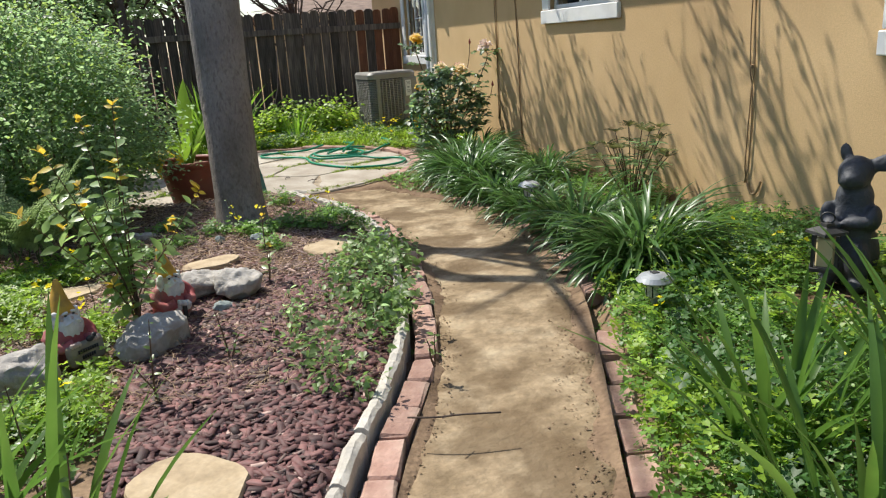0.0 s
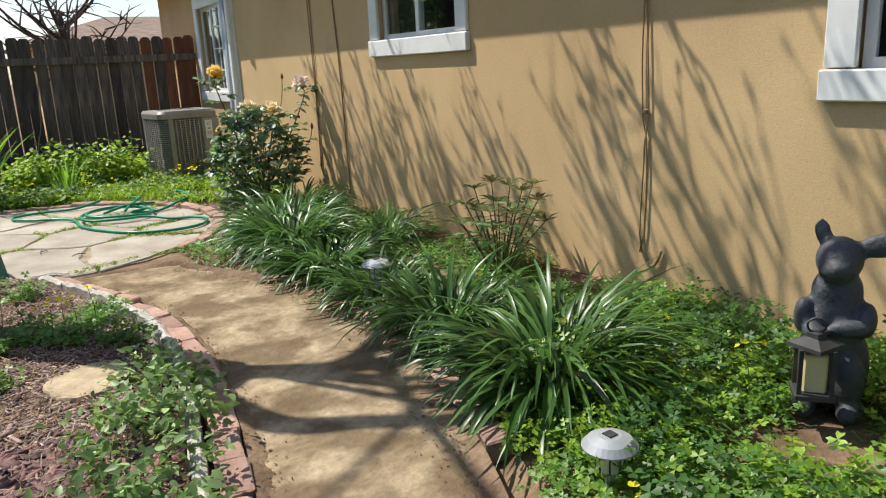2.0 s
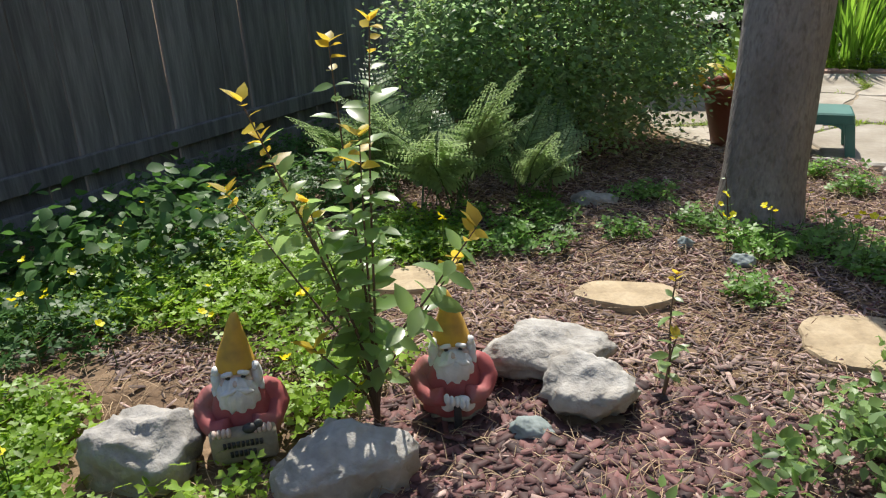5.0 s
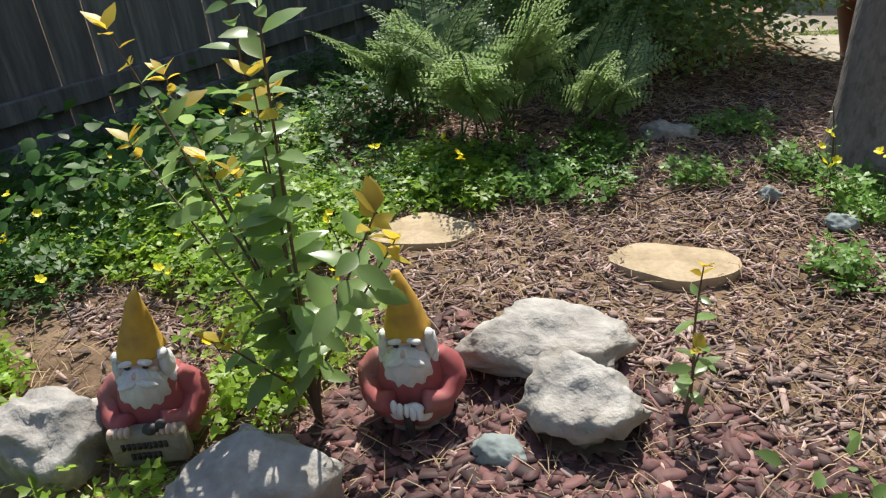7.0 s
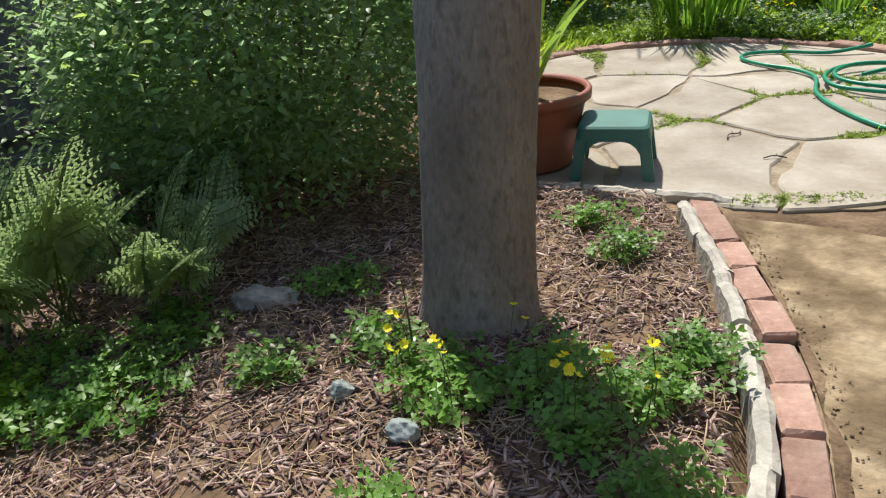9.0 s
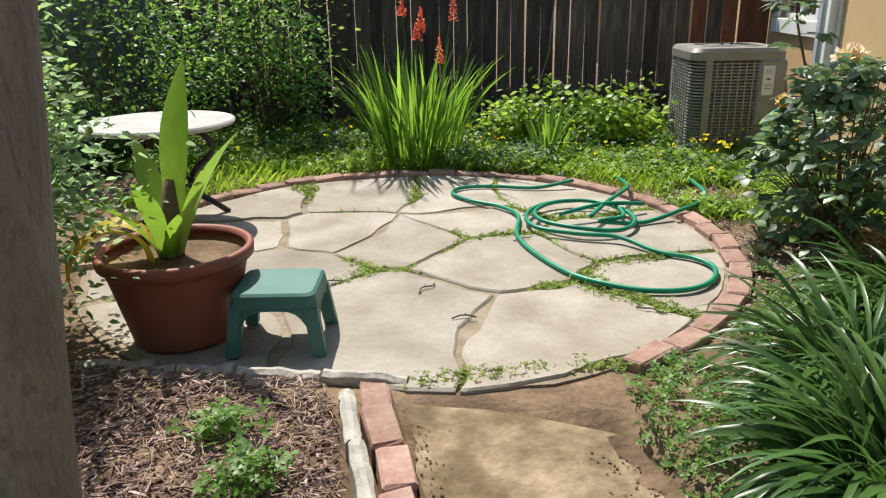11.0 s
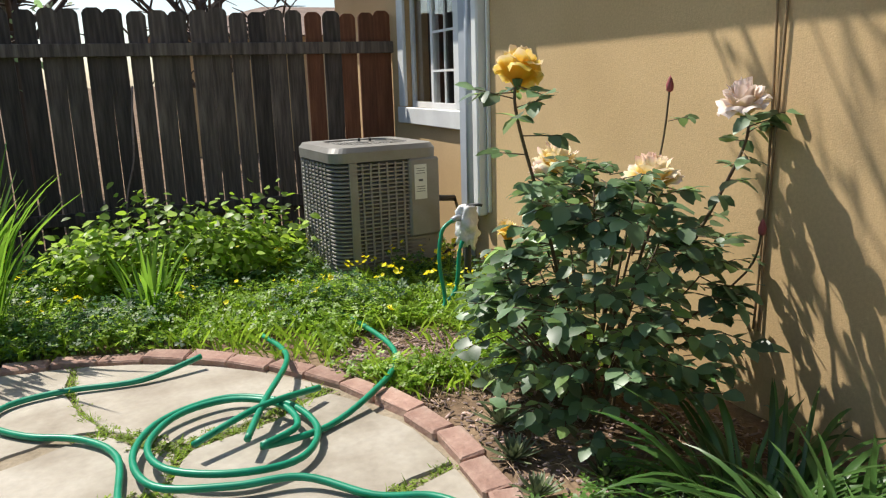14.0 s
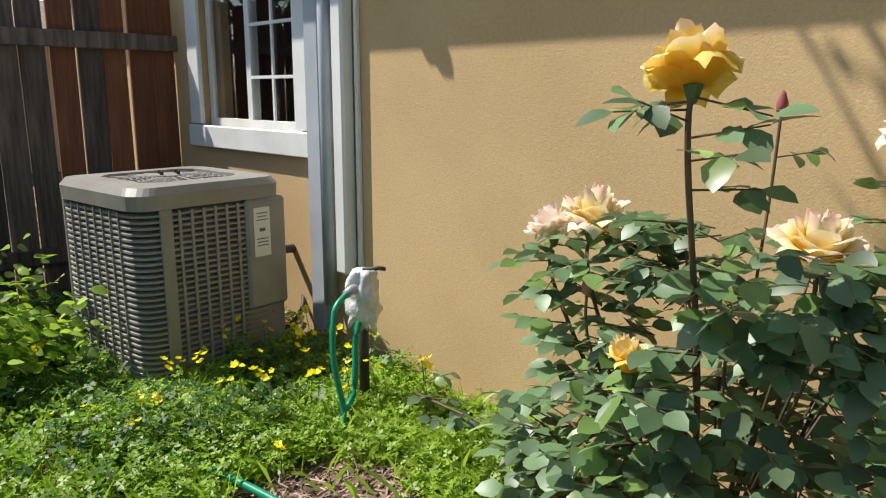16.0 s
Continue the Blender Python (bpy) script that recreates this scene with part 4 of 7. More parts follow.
def air_conditioner():
    ac = thing("air_conditioner", pose(-0.63, 10.56, 0.0, 0, 0, 5.3), "grey metal air conditioner unit with louvred sides among weeds", "air conditioner")
    W, H, R = 0.70, 0.88, 0.09

    def rounded(w, r, n=6):
        pts = []
        for cx, cy, a0 in ((1, 1, 0), (-1, 1, 90), (-1, -1, 180), (1, -1, 270)):
            for i in range(n + 1):
                a = radians(a0 + 90 * i / n)
                pts.append((cx * (w / 2 - r) + r * math.cos(a), cy * (w / 2 - r) + r * math.sin(a)))
        return pts

    def ring_solid(levels):
        bm = bmesh.new()
        rows = []
        for w, r, z in levels:
            rows.append([bm.verts.new((x, y, z)) for x, y in rounded(w, r)])
        for a, b in zip(rows, rows[1:]):
            k = len(a)
            for i in range(k):
                bm.faces.new((a[i], a[(i + 1) % k], b[(i + 1) % k], b[i]))
        return bm, rows

    bm, rows = ring_solid([(W - 0.05, R, 0.06), (W - 0.05, R, H - 0.07)])
    bm.faces.new(rows[0][::-1])
    bm.faces.new(rows[-1])
    part("coil", bm, DARK_METAL, ac)
    bm, rows = ring_solid([(W - 0.02, R, 0.03), (W, R, 0.035), (W, R, 0.10), (W - 0.02, R, 0.10)])
    bm.faces.new(rows[0][::-1])
    part("base_pan", bm, AC_METAL, ac)
    bm, rows = ring_solid([(W - 0.03, R, H - 0.09), (W + 0.015, R, H - 0.09), (W + 0.02, R, H - 0.03), (W - 0.02, R, H)])
    top = rows[-1]
    k = len(top)
    inner = []
    for i in range(k):
        a = math.atan2(top[i].co.y, top[i].co.x)
        inner.append(bm.verts.new((0.285 * math.cos(a), 0.285 * math.sin(a), H + 0.004)))
    low = [bm.verts.new((v.co.x * 0.97, v.co.y * 0.97, H - 0.06)) for v in inner]
    for i in range(k):
        j = (i + 1) % k
        bm.faces.new((top[i], top[j], inner[j], inner[i]))
        bm.faces.new((inner[i], inner[j], low[j], low[i]))
    bmesh.ops.recalc_face_normals(bm, faces=bm.faces[:])
    lid = part("top_cover", bm, AC_METAL, ac)
    gv, gf = [], []
    for r in np.linspace(0.06, 0.27, 9):
        tube_data([(r * math.cos(a), r * math.sin(a), H - 0.012 + 0.018 * (1 - r / 0.28)) for a in np.linspace(0, 2 * math.pi, 28)], 0.0025, 4, gv, gf)
    for q in range(20):
        a = 2 * math.pi * q / 20
        tube_data([(0.05 * math.cos(a), 0.05 * math.sin(a), H + 0.004), (0.28 * math.cos(a), 0.28 * math.sin(a), H - 0.01)], 0.0025, 4, gv, gf)
    part("fan_guard", mesh_of("fan_guard", gv, gf, AC_METAL), AC_METAL, lid, "round wire fan guard")
    part("fan_hub", lathe_bm([(0.0, H + 0.012), (0.07, H + 0.008), (0.075, H - 0.02), (0.0, H - 0.02)], 20), AC_METAL, lid)
    for q in range(4):
        a = q * 1.57 + 0.4
        part("bolt", lathe_bm([(0.009, 0), (0.009, 0.016), (0.0, 0.018)], 6, (0.05 * math.cos(a), 0.05 * math.sin(a), H + 0.008)), DARK_METAL, lid)
    # louvres, a thin slatted band round three sides
    slats = 28
    outline = rounded(W - 0.008, R, 5)
    k = len(outline)
    for q in range(slats):
        z = 0.115 + (H - 0.225) * q / (slats - 1)
        v, f = [], []
        for x, y in outline:
            d = Vector((x, y)).normalized()
            v += [(x + d.x * 0.004, y + d.y * 0.004, z - 0.008), (x + d.x * 0.004, y + d.y * 0.004, z + 0.001), (x - d.x * 0.024, y - d.y * 0.024, z + 0.011)]
        for i in range(k):
            j = (i + 1) % k
            a, b = i * 3, j * 3
            mx, my = (outline[i][0] + outline[j][0]) / 2, (outline[i][1] + outline[j][1]) / 2
            if my < -0.25 and mx > 0.14:
                continue
            f += [(a, b, b + 1, a + 1), (a + 1, b + 1, b + 2, a + 2)]
        part("louvre", mesh_of("louvre", v, f, AC_METAL), AC_METAL, ac)
    for x in (-0.165, -0.11, -0.055, 0.0, 0.055, 0.11):
        part("rib", box_bm((0.012, 0.008, H - 0.20), (x, -W / 2 - 0.001, (H) / 2)), AC_METAL, ac)
    for y in (-0.21, -0.14, -0.07, 0.0, 0.07, 0.14, 0.21):
        part("rib", box_bm((0.006, 0.006, H - 0.20), (-W / 2 - 0.001, y, H / 2)), AC_METAL, ac)
    for s, t in ((1, 1), (-1, 1)):
        part("corner_post", box_bm((0.05, 0.05, H - 0.16), (s * (W / 2 - 0.035), t * (W / 2 - 0.035), H / 2), 0.018), AC_METAL, ac)
    part("front_post", box_bm((0.055, 0.014, H - 0.18), (-0.225, -W / 2 - 0.001, H / 2), 0.003), AC_METAL, ac)
    box = part("service_panel", box_bm((0.21, 0.14, 0.50), (W / 2 - 0.10, -W / 2 + 0.055, H - 0.34), 0.012), AC_METAL, ac, "grey service panel")
    part("label", box_bm((0.085, 0.003, 0.22), (W / 2 - 0.13, -W / 2 - 0.0175, H - 0.24)), PAPER, box, "white rating label")
    for q, (dz, wd) in enumerate(((0.085, 0.06), (0.07, 0.05), (0.055, 0.062), (0.01, 0.03), (-0.03, 0.06), (-0.045, 0.055), (-0.06, 0.06))):
        part("label_line", box_bm((wd, 0.002, 0.014 if q == 3 else 0.004), (W / 2 - 0.13, -W / 2 - 0.0198, H - 0.24 + dz)), INK, box)
    part("lower_panel", box_bm((0.20, 0.10, 0.22), (W / 2 - 0.10, -W / 2 + 0.06, 0.20), 0.008), AC_METAL, ac)
    tube("refrigerant_line", [(0.34, -0.1, 0.50), (0.52, -0.09, 0.47), (0.69, -0.05, 0.45)], 0.022, DARK_METAL, ac, 10)
    tube("cable", spline([(0.27, -0.31, 0.38), (0.28, -0.33, 0.25), (0.36, -0.30, 0.14), (0.55, -0.2, 0.16), (0.66, -0.1, 0.25)], 6), 0.011, DARK_METAL, ac, 8)
    return ac


air_conditioner()


def standpipe():
    s = thing("garden_tap", pose(-0.40, 9.47, 0.04), "outdoor tap wrapped in tattered white cloth", "tap")
    tube("riser", [(0, 0, -0.02), (0, 0, 0.52)], 0.02, DARK_METAL, s, 10)
    v, f = [], []
    n, k = 22, 16
    for i in range(k):
        z = 0.34 + 0.22 * i / (k - 1)
        for j in range(n):
            a = 2 * math.pi * j / n
            r = 0.042 + 0.026 * noise.noise((math.cos(a) * 2, math.sin(a) * 2, z * 18)) + 0.014 * noise.noise((math.cos(a) * 5, math.sin(a) * 5, z * 50)) + 0.018 * math.sin(math.pi * i / (k - 1))
            rag = 0.07 * noise.noise((math.cos(a) * 2.6, math.sin(a) * 2.6, 4.0)) * max(0.0, 1 - i / 4)
            v.append((r * math.cos(a), r * math.sin(a), z + rag))
    f = [(i * n + j, i * n + (j + 1) % n, (i + 1) * n + (j + 1) % n, (i + 1) * n + j) for i in range(k - 1) for j in range(n)]
    f += [tuple(range(n))[::-1], tuple((k - 1) * n + j for j in range(n))]
    part("cloth_wrap", mesh_of("cloth_wrap", v, f, BEARD, True), BEARD, s, "tattered white cloth wrap")
    tube("spout", [(0, 0, 0.50), (-0.07, -0.02, 0.50), (-0.10, -0.03, 0.49)], 0.017, STEEL, s, 10)
    tube("handle", [(0.0, 0, 0.56), (0.05, -0.04, 0.565), (0.07, -0.05, 0.56)], 0.008, DARK_METAL, s, 8)
    tube("hose_tail", spline([(-0.10, -0.03, 0.49), (-0.17, -0.05, 0.44), (-0.20, -0.08, 0.28), (-0.19, -0.12, 0.08), (-0.25, -0.16, 0.03)], 6), 0.011, HOSE, s, 8, "green hose tail")
    tube("second_hose_tail", spline([(-0.02, -0.02, 0.40), (-0.06, -0.03, 0.32), (-0.10, -0.06, 0.12), (-0.2, -0.08, 0.03)], 6), 0.012, HOSE, s, 8, "green hose tail")


standpipe()


def wall_cables():
    c = thing("wall_cable", pose(0, 0, 0), "knotted brown cord hanging down the stucco wall", "cable", "cords on the wall")
    for dy, ph in ((0.0, 0.0), (0.025, 1.5)):
        pts = [(-0.012, 3.715 + dy + 0.012 * math.sin(z * 5 + ph) - (0.02 if 0.3 < z < 0.9 else 0) * (1 if dy else -1), z) for z in np.arange(2.45, 0.2, -0.1)]
        tube("cord", pts, 0.0045, CABLE, c, 6)
    tube("loop", spline([(-0.012, 3.72, 0.25), (-0.015, 3.68, 0.19), (-0.015, 3.63, 0.21), (-0.012, 3.60, 0.28)], 6), 0.008, CABLE, c, 6)
    part("knot", lathe_bm([(0, -0.015), (0.014, -0.008), (0.014, 0.008), (0, 0.015)], 10, (-0.014, 3.72, 0.99)), CABLE, c)
    d = thing("wall_cable", pose(0, 0, 0), "thin dark cord hanging down the stucco wall", "cable", "cords on the wall")
    tube("cord", [(-0.01, 7.30 - 0.05 * (2.4 - z) + 0.01 * math.sin(z * 4), z) for z in np.arange(2.45, 0.1, -0.1)], 0.007, CABLE, d, 6)
    e = thing("wall_cable", pose(0, 0, 0), "thin pale cord hanging down the stucco wall", "cable", "cords on the wall")
    for dy in (0, 0.03):
        tube("cord", [(-0.01, 7.78 + dy + 0.012 * math.sin(z * 3 + dy * 60), z) for z in np.arange(2.45, 0.3, -0.1)], 0.005, CABLE, e, 6)


wall_cables()

# ---- the patio's things ----
def garden_hose():
    coil = [(-1.85, 9.18), (-2.1, 9.1), (-2.4, 9.12), (-2.6, 9.06), (-2.64, 8.9), (-2.5, 8.73), (-2.31, 8.61), (-2.19, 8.41), (-2.18, 8.04), (-2.08, 7.75), (-1.92, 7.48),
            (-1.77, 7.36), (-1.58, 7.29), (-1.4, 7.32), (-1.28, 7.44), (-1.24, 7.61), (-1.31, 7.74), (-1.47, 7.82), (-1.65, 7.98), (-1.86, 8.02), (-2.08, 8.12), (-2.14, 8.36),
            (-2.04, 8.60), (-1.8, 8.70), (-1.6, 8.56), (-1.53, 8.3), (-1.63, 8.10), (-1.84, 8.06), (-2.04, 8.18), (-2.09, 8.38), (-1.98, 8.58), (-1.78, 8.63), (-1.62, 8.5),
            (-1.6, 8.3), (-1.74, 8.2), (-1.48, 8.33), (-1.24, 8.5), (-1.1, 8.7), (-1.04, 8.95), (-1.1, 9.4), (-1.2, 9.7)]
    pts = []
    for i, (x, y) in enumerate(coil):
        r = (Vector((x, y)) - PATIO).length
        z = 0.054 + (0.022 if 18 <= i <= 26 else 0.040 if 27 <= i <= 34 else 0.0) + (0.035 if r > PATIO_R - 0.05 else 0.0)
        pts.append((x, y, z))
    h = thing("garden_hose", pose(0, 0, 0), "green garden hose in loose coils on flagstones", "hose")
    tube("tube", spline(pts, 6), 0.0125, HOSE, h, 10)
    tail = spline([(-1.78, 8.24, 0.11), (-1.68, 8.5, 0.12), (-1.53, 8.85, 0.12), (-1.5, 9.15, 0.08), (-1.55, 9.4, 0.07)], 6)
    tube("loose_end", tail, 0.0125, HOSE, h, 10)
    tube("loose_end", spline([(-1.45, 8.6, 0.09), (-1.7, 8.45, 0.125), (-1.95, 8.3, 0.10)], 6), 0.0125, HOSE, h, 10)


garden_hose()


def plant_pot(name, at, r_top, r_base, h, mat, label):
    p = thing(name, pose(*at), label, "plant pot")
    prof = [(0, 0), (r_base, 0), (r_base + 0.004, 0.01)]
    for i in range(1, 10):
        t = i / 10
        prof.append((r_base + (r_top * 0.93 - r_base) * t, h * 0.9 * t))
    prof += [(r_top * 0.94, h * 0.86), (r_top, h * 0.88), (r_top * 1.01, h * 0.97), (r_top * 0.99, h), (r_top * 0.93, h), (r_top * 0.90, h * 0.95), (r_top * 0.87, h * 0.84), (r_top * 0.2, h * 0.86), (0, h * 0.87)]
    part("pot", lathe_bm(prof[:-3], 40), mat, p, smooth=True)
    part("potting_soil", lathe_bm([(r_top * 0.89, h * 0.84), (r_top * 0.5, h * 0.87), (0, h * 0.88)], 30), SOIL, p)
    return p


plant_pot("plant_pot", (-3.43, 6.72, 0.04), 0.29, 0.195, 0.36, TERRACOTTA, "large red-brown plastic plant pot with canna on the patio")


def canna():
    c = thing("canna_plant", pose(-3.45, 6.72, 0.35), "broad-leaved green canna with a yellowing leaf in a pot", "plant")
    v, f = [], []
    for yaw, L, w, rise, arch in ((1.2, 0.75, 0.13, 1.50, 0.25), (-0.4, 0.66, 0.10, 1.15, 0.5), (0.2, 0.55, 0.09, 1.3, 0.5), (2.4, 0.5, 0.10, 1.35, 0.5), (3.9, 0.42, 0.10, 1.2, 0.9), (-1.5, 0.40, 0.08, 1.35, 0.6), (5.4, 0.3, 0.07, 1.1, 0.5)):
        v, f = [], []
        strap(v, f, (0.04 * math.cos(yaw), 0.04 * math.sin(yaw), 0.0), yaw, L, w, rise, arch, 12, 0.3)
        part("leaf", mesh_of("leaf", v, f, CANNA, True), CANNA, c)
    v, f = [], []
    strap(v, f, (-0.06, -0.06, 0.0), 4.1, 0.52, 0.11, 1.45, 3.6, 14, 0.2)
    strap(v, f, (-0.05, 0.0, 0.0), 3.3, 0.46, 0.10, 1.4, 3.2, 14, -0.2)
    part("yellow_leaf", mesh_of("yellow_leaf", v, f, TIP_LEAF, True), TIP_LEAF, c, "curled yellow leaf")
    tube("stalk", [(0, 0, -0.03), (0.01, 0.01, 0.14), (0.02, 0.02, 0.3)], [0.05, 0.04, 0.02], WOODY, c, 10)


canna()


def step_stool():
    s = thing("step_stool", pose(-3.02, 6.70, 0.035, 0, 0, 8) @ Matrix.Scale(1.08, 4), "faded green plastic step stool on flagstones", "stool")
    H = 0.225
    bm = bmesh.new()
    rows = []
    for w, d, z in ((0.30, 0.275, H - 0.05), (0.285, 0.262, H - 0.008), (0.265, 0.242, H)):
        row = []
        r = 0.03
        for cx, cy, a0 in ((1, 1, 0), (-1, 1, 90), (-1, -1, 180), (1, -1, 270)):
            for i in range(5):
                a = radians(a0 + 22.5 * i)
                row.append(bm.verts.new((cx * (w / 2 - r) + r * math.cos(a), cy * (d / 2 - r) + r * math.sin(a), z)))
        rows.append(row)
    for a, b in zip(rows, rows[1:]):
        for i in range(len(a)):
            bm.faces.new((a[i], a[(i + 1) % len(a)], b[(i + 1) % len(a)], b[i]))
    bm.faces.new(rows[-1])
    part("seat", bm, STOOL_GREEN, s, smooth=False)
    for sx in (-1, 1):
        for sy in (-1, 1):
            bm = bmesh.new()
            top = [(0.10, 0.09), (0.148, 0.09), (0.148, 0.136), (0.10, 0.136)]
            bot = [(0.125, 0.115), (0.172, 0.115), (0.172, 0.158), (0.125, 0.158)]
            a = [bm.verts.new((sx * x, sy * y, H - 0.045)) for x, y in top]
            b = [bm.verts.new((sx * x, sy * y, 0)) for x, y in bot]
            for i in range(4):
                bm.faces.new((a[i], a[(i + 1) % 4], b[(i + 1) % 4], b[i]))
            bm.faces.new(a)
            bm.faces.new(b[::-1])
            bmesh.ops.recalc_face_normals(bm, faces=bm.faces[:])
            bmesh.ops.bevel(bm, geom=bm.edges[:], offset=0.006, segments=2, affect="EDGES")
            part("leg", bm, STOOL_GREEN, s)
    for sy in (-1, 1):
        v, f = [], []
        for i in range(13):
            x = -0.11 + 0.22 * i / 12
            z = H - 0.05 - 0.055 * (abs(x) / 0.11) ** 4
            v += [(x, sy * 0.128, H - 0.04), (x, sy * 0.140, z - 0.008), (x, sy * 0.126, z - 0.008)]
        f = [(i * 3, i * 3 + 1, i * 3 + 4, i * 3 + 3) for i in range(12)] + [(i * 3 + 1, i * 3 + 2, i * 3 + 5, i * 3 + 4) for i in range(12)]
        part("apron", mesh_of("apron", v, f, STOOL_GREEN), STOOL_GREEN, s)
    for sx in (-1, 1):
        v, f = [], []
        for i in range(13):
            y = -0.10 + 0.20 * i / 12
            z = H - 0.05 - 0.055 * (abs(y) / 0.10) ** 4
            v += [(sx * 0.141, y, H - 0.04), (sx * 0.152, y, z - 0.008), (sx * 0.138, y, z - 0.008)]
        f = [(i * 3, i * 3 + 1, i * 3 + 4, i * 3 + 3) for i in range(12)] + [(i * 3 + 1, i * 3 + 2, i * 3 + 5, i * 3 + 4) for i in range(12)]
        part("apron", mesh_of("apron", v, f, STOOL_GREEN), STOOL_GREEN, s)


step_stool()


def stone_table():
    t = thing("garden_table", pose(-4.28, 8.25, 0.03), "round pale garden table with scrolled legs", "table")
    part("tabletop", lathe_bm([(0, 0.565), (0.40, 0.565), (0.43, 0.575), (0.435, 0.59), (0.425, 0.60), (0, 0.602)], 44), CAST_STONE, t)
    for k in range(3):
        a = 2 * math.pi * k / 3 + 0.5
        pts = [(r * math.cos(a), r * math.sin(a), z) for r, z in ((0.10, 0.56), (0.24, 0.50), (0.28, 0.40), (0.16, 0.28), (0.14, 0.18), (0.26, 0.08), (0.34, 0.012))]
        tube("leg", spline(pts, 5), 0.018, DARK_METAL, t, 8)
    part("ring", lathe_bm([(0.15, 0.22), (0.165, 0.22), (0.165, 0.235), (0.15, 0.235), (0.15, 0.22)], 24), DARK_METAL, t)


stone_table()

# ---- bed along the house ----
def blob_bm(parts_, n=14):
    """One mesh out of stretched balls: centre, radii and turn of each."""
    bms = []
    for c, r, e in parts_:
        bm = bmesh.new()
        bmesh.ops.create_uvsphere(bm, u_segments=n + 4, v_segments=n, radius=1.0, matrix=Matrix.Translation(c) @ Euler([radians(a) for a in e]).to_matrix().to_4x4() @ Matrix.Diagonal((*r, 1)))
        bms.append(bm)
    return merge(*bms)


def melded(name, bm, mat, voxel, smooth_rounds=3):
    """Melds the overlapping balls of a bmesh into one skin."""
    me = bpy.data.meshes.new(name)
    bm.to_mesh(me)
    bm.free()
    ob = new(name, me)
    mod = ob.modifiers.new("meld", "REMESH")
    mod.mode, mod.voxel_size = "VOXEL", voxel
    sm = ob.modifiers.new("ease", "SMOOTH")
    sm.iterations, sm.factor = smooth_rounds, 0.5
    me.materials.append(mat)
    final = bpy.data.meshes.new_from_object(ob.evaluated_get(bpy.context.evaluated_depsgraph_get()))
    ob.modifiers.clear()
    ob.data = final
    final.polygons.foreach_set("use_smooth", [True] * len(final.polygons))
    return ob


def rabbit_statue():
    p = [((0, 0, 0.16), (0.125, 0.12, 0.17), (0, 0, 0)), ((0, -0.01, 0.30), (0.10, 0.095, 0.16), (0, 0, 0)), ((0, -0.015, 0.42), (0.085, 0.075, 0.09), (0, 0, 0)),
         ((0, -0.03, 0.535), (0.078, 0.085, 0.078), (0, 0, 0)), ((0, -0.085, 0.515), (0.05, 0.05, 0.045), (0, 0, 0)), ((0.03, -0.075, 0.505), (0.035, 0.04, 0.03), (0, 0, 0)),
         ((-0.03, -0.075, 0.505), (0.035, 0.04, 0.03), (0, 0, 0)), ((0, -0.13, 0.525), (0.014, 0.012, 0.010), (0, 0, 0)),
         ((0.13, 0.0, 0.585), (0.095, 0.022, 0.042), (0, -14, 0)), ((-0.06, 0.01, 0.615), (0.028, 0.022, 0.048), (0, -14, 0)),
         ((-0.10, -0.06, 0.34), (0.032, 0.06, 0.065), (25, 0, 0)), ((-0.065, -0.125, 0.315), (0.035, 0.05, 0.032), (0, 0, 0)), ((-0.05, -0.155, 0.305), (0.035, 0.03, 0.03), (0, 0, 0)),
         ((0.10, -0.05, 0.34), (0.034, 0.06, 0.06), (25, 0, 0)), ((0.05, -0.115, 0.325), (0.07, 0.034, 0.03), (0, 0, 18)),
         ((0.075, -0.10, 0.035), (0.045, 0.09, 0.038), (0, 0, -8)), ((-0.075, -0.10, 0.035), (0.045, 0.09, 0.038), (0, 0, 8)),
         ((0.055, -0.09, 0.13), (0.06, 0.06, 0.10), (0, 0, 0)), ((-0.055, -0.09, 0.13), (0.06, 0.06, 0.10), (0, 0, 0))]
    ob = melded("rabbit_statue", blob_bm(p), RABBIT, 0.011, 2)
    ob.matrix_world = pose(-0.56, 2.39, 0.05, 0, 0, -64) @ Matrix.Diagonal((0.94, 0.94, 1.0, 1))
    tagged(ob, "charcoal resin rabbit statue standing in weeds by the wall", "statue")


rabbit_statue()


def lantern():
    l = thing("lantern", pose(-0.775, 2.33, 0.175, 0, 0, -50), "small black lantern with cream candle held by the rabbit statue", "lantern")
    part("base", box_bm((0.12, 0.12, 0.02), (0, 0, 0.01), 0.003), DARK_METAL, l)
    for sx in (-1, 1):
        for sy in (-1, 1):
            part("post", box_bm((0.013, 0.013, 0.15), (sx * 0.047, sy * 0.047, 0.094)), DARK_METAL, l)
    part("roof", lathe_bm([(0.088, 0.168), (0.085, 0.18), (0.03, 0.20), (0.028, 0.215), (0, 0.22)], 4), DARK_METAL, l)
    part("candle", box_bm((0.072, 0.072, 0.13), (0, 0, 0.084), 0.006), CREAM, l, "cream candle block")
    tube("ring", [(0.028 * math.cos(a), 0, 0.238 + 0.024 * math.sin(a)) for a in np.linspace(0, 6.28, 16)], 0.004, DARK_METAL, l, 6)


lantern()


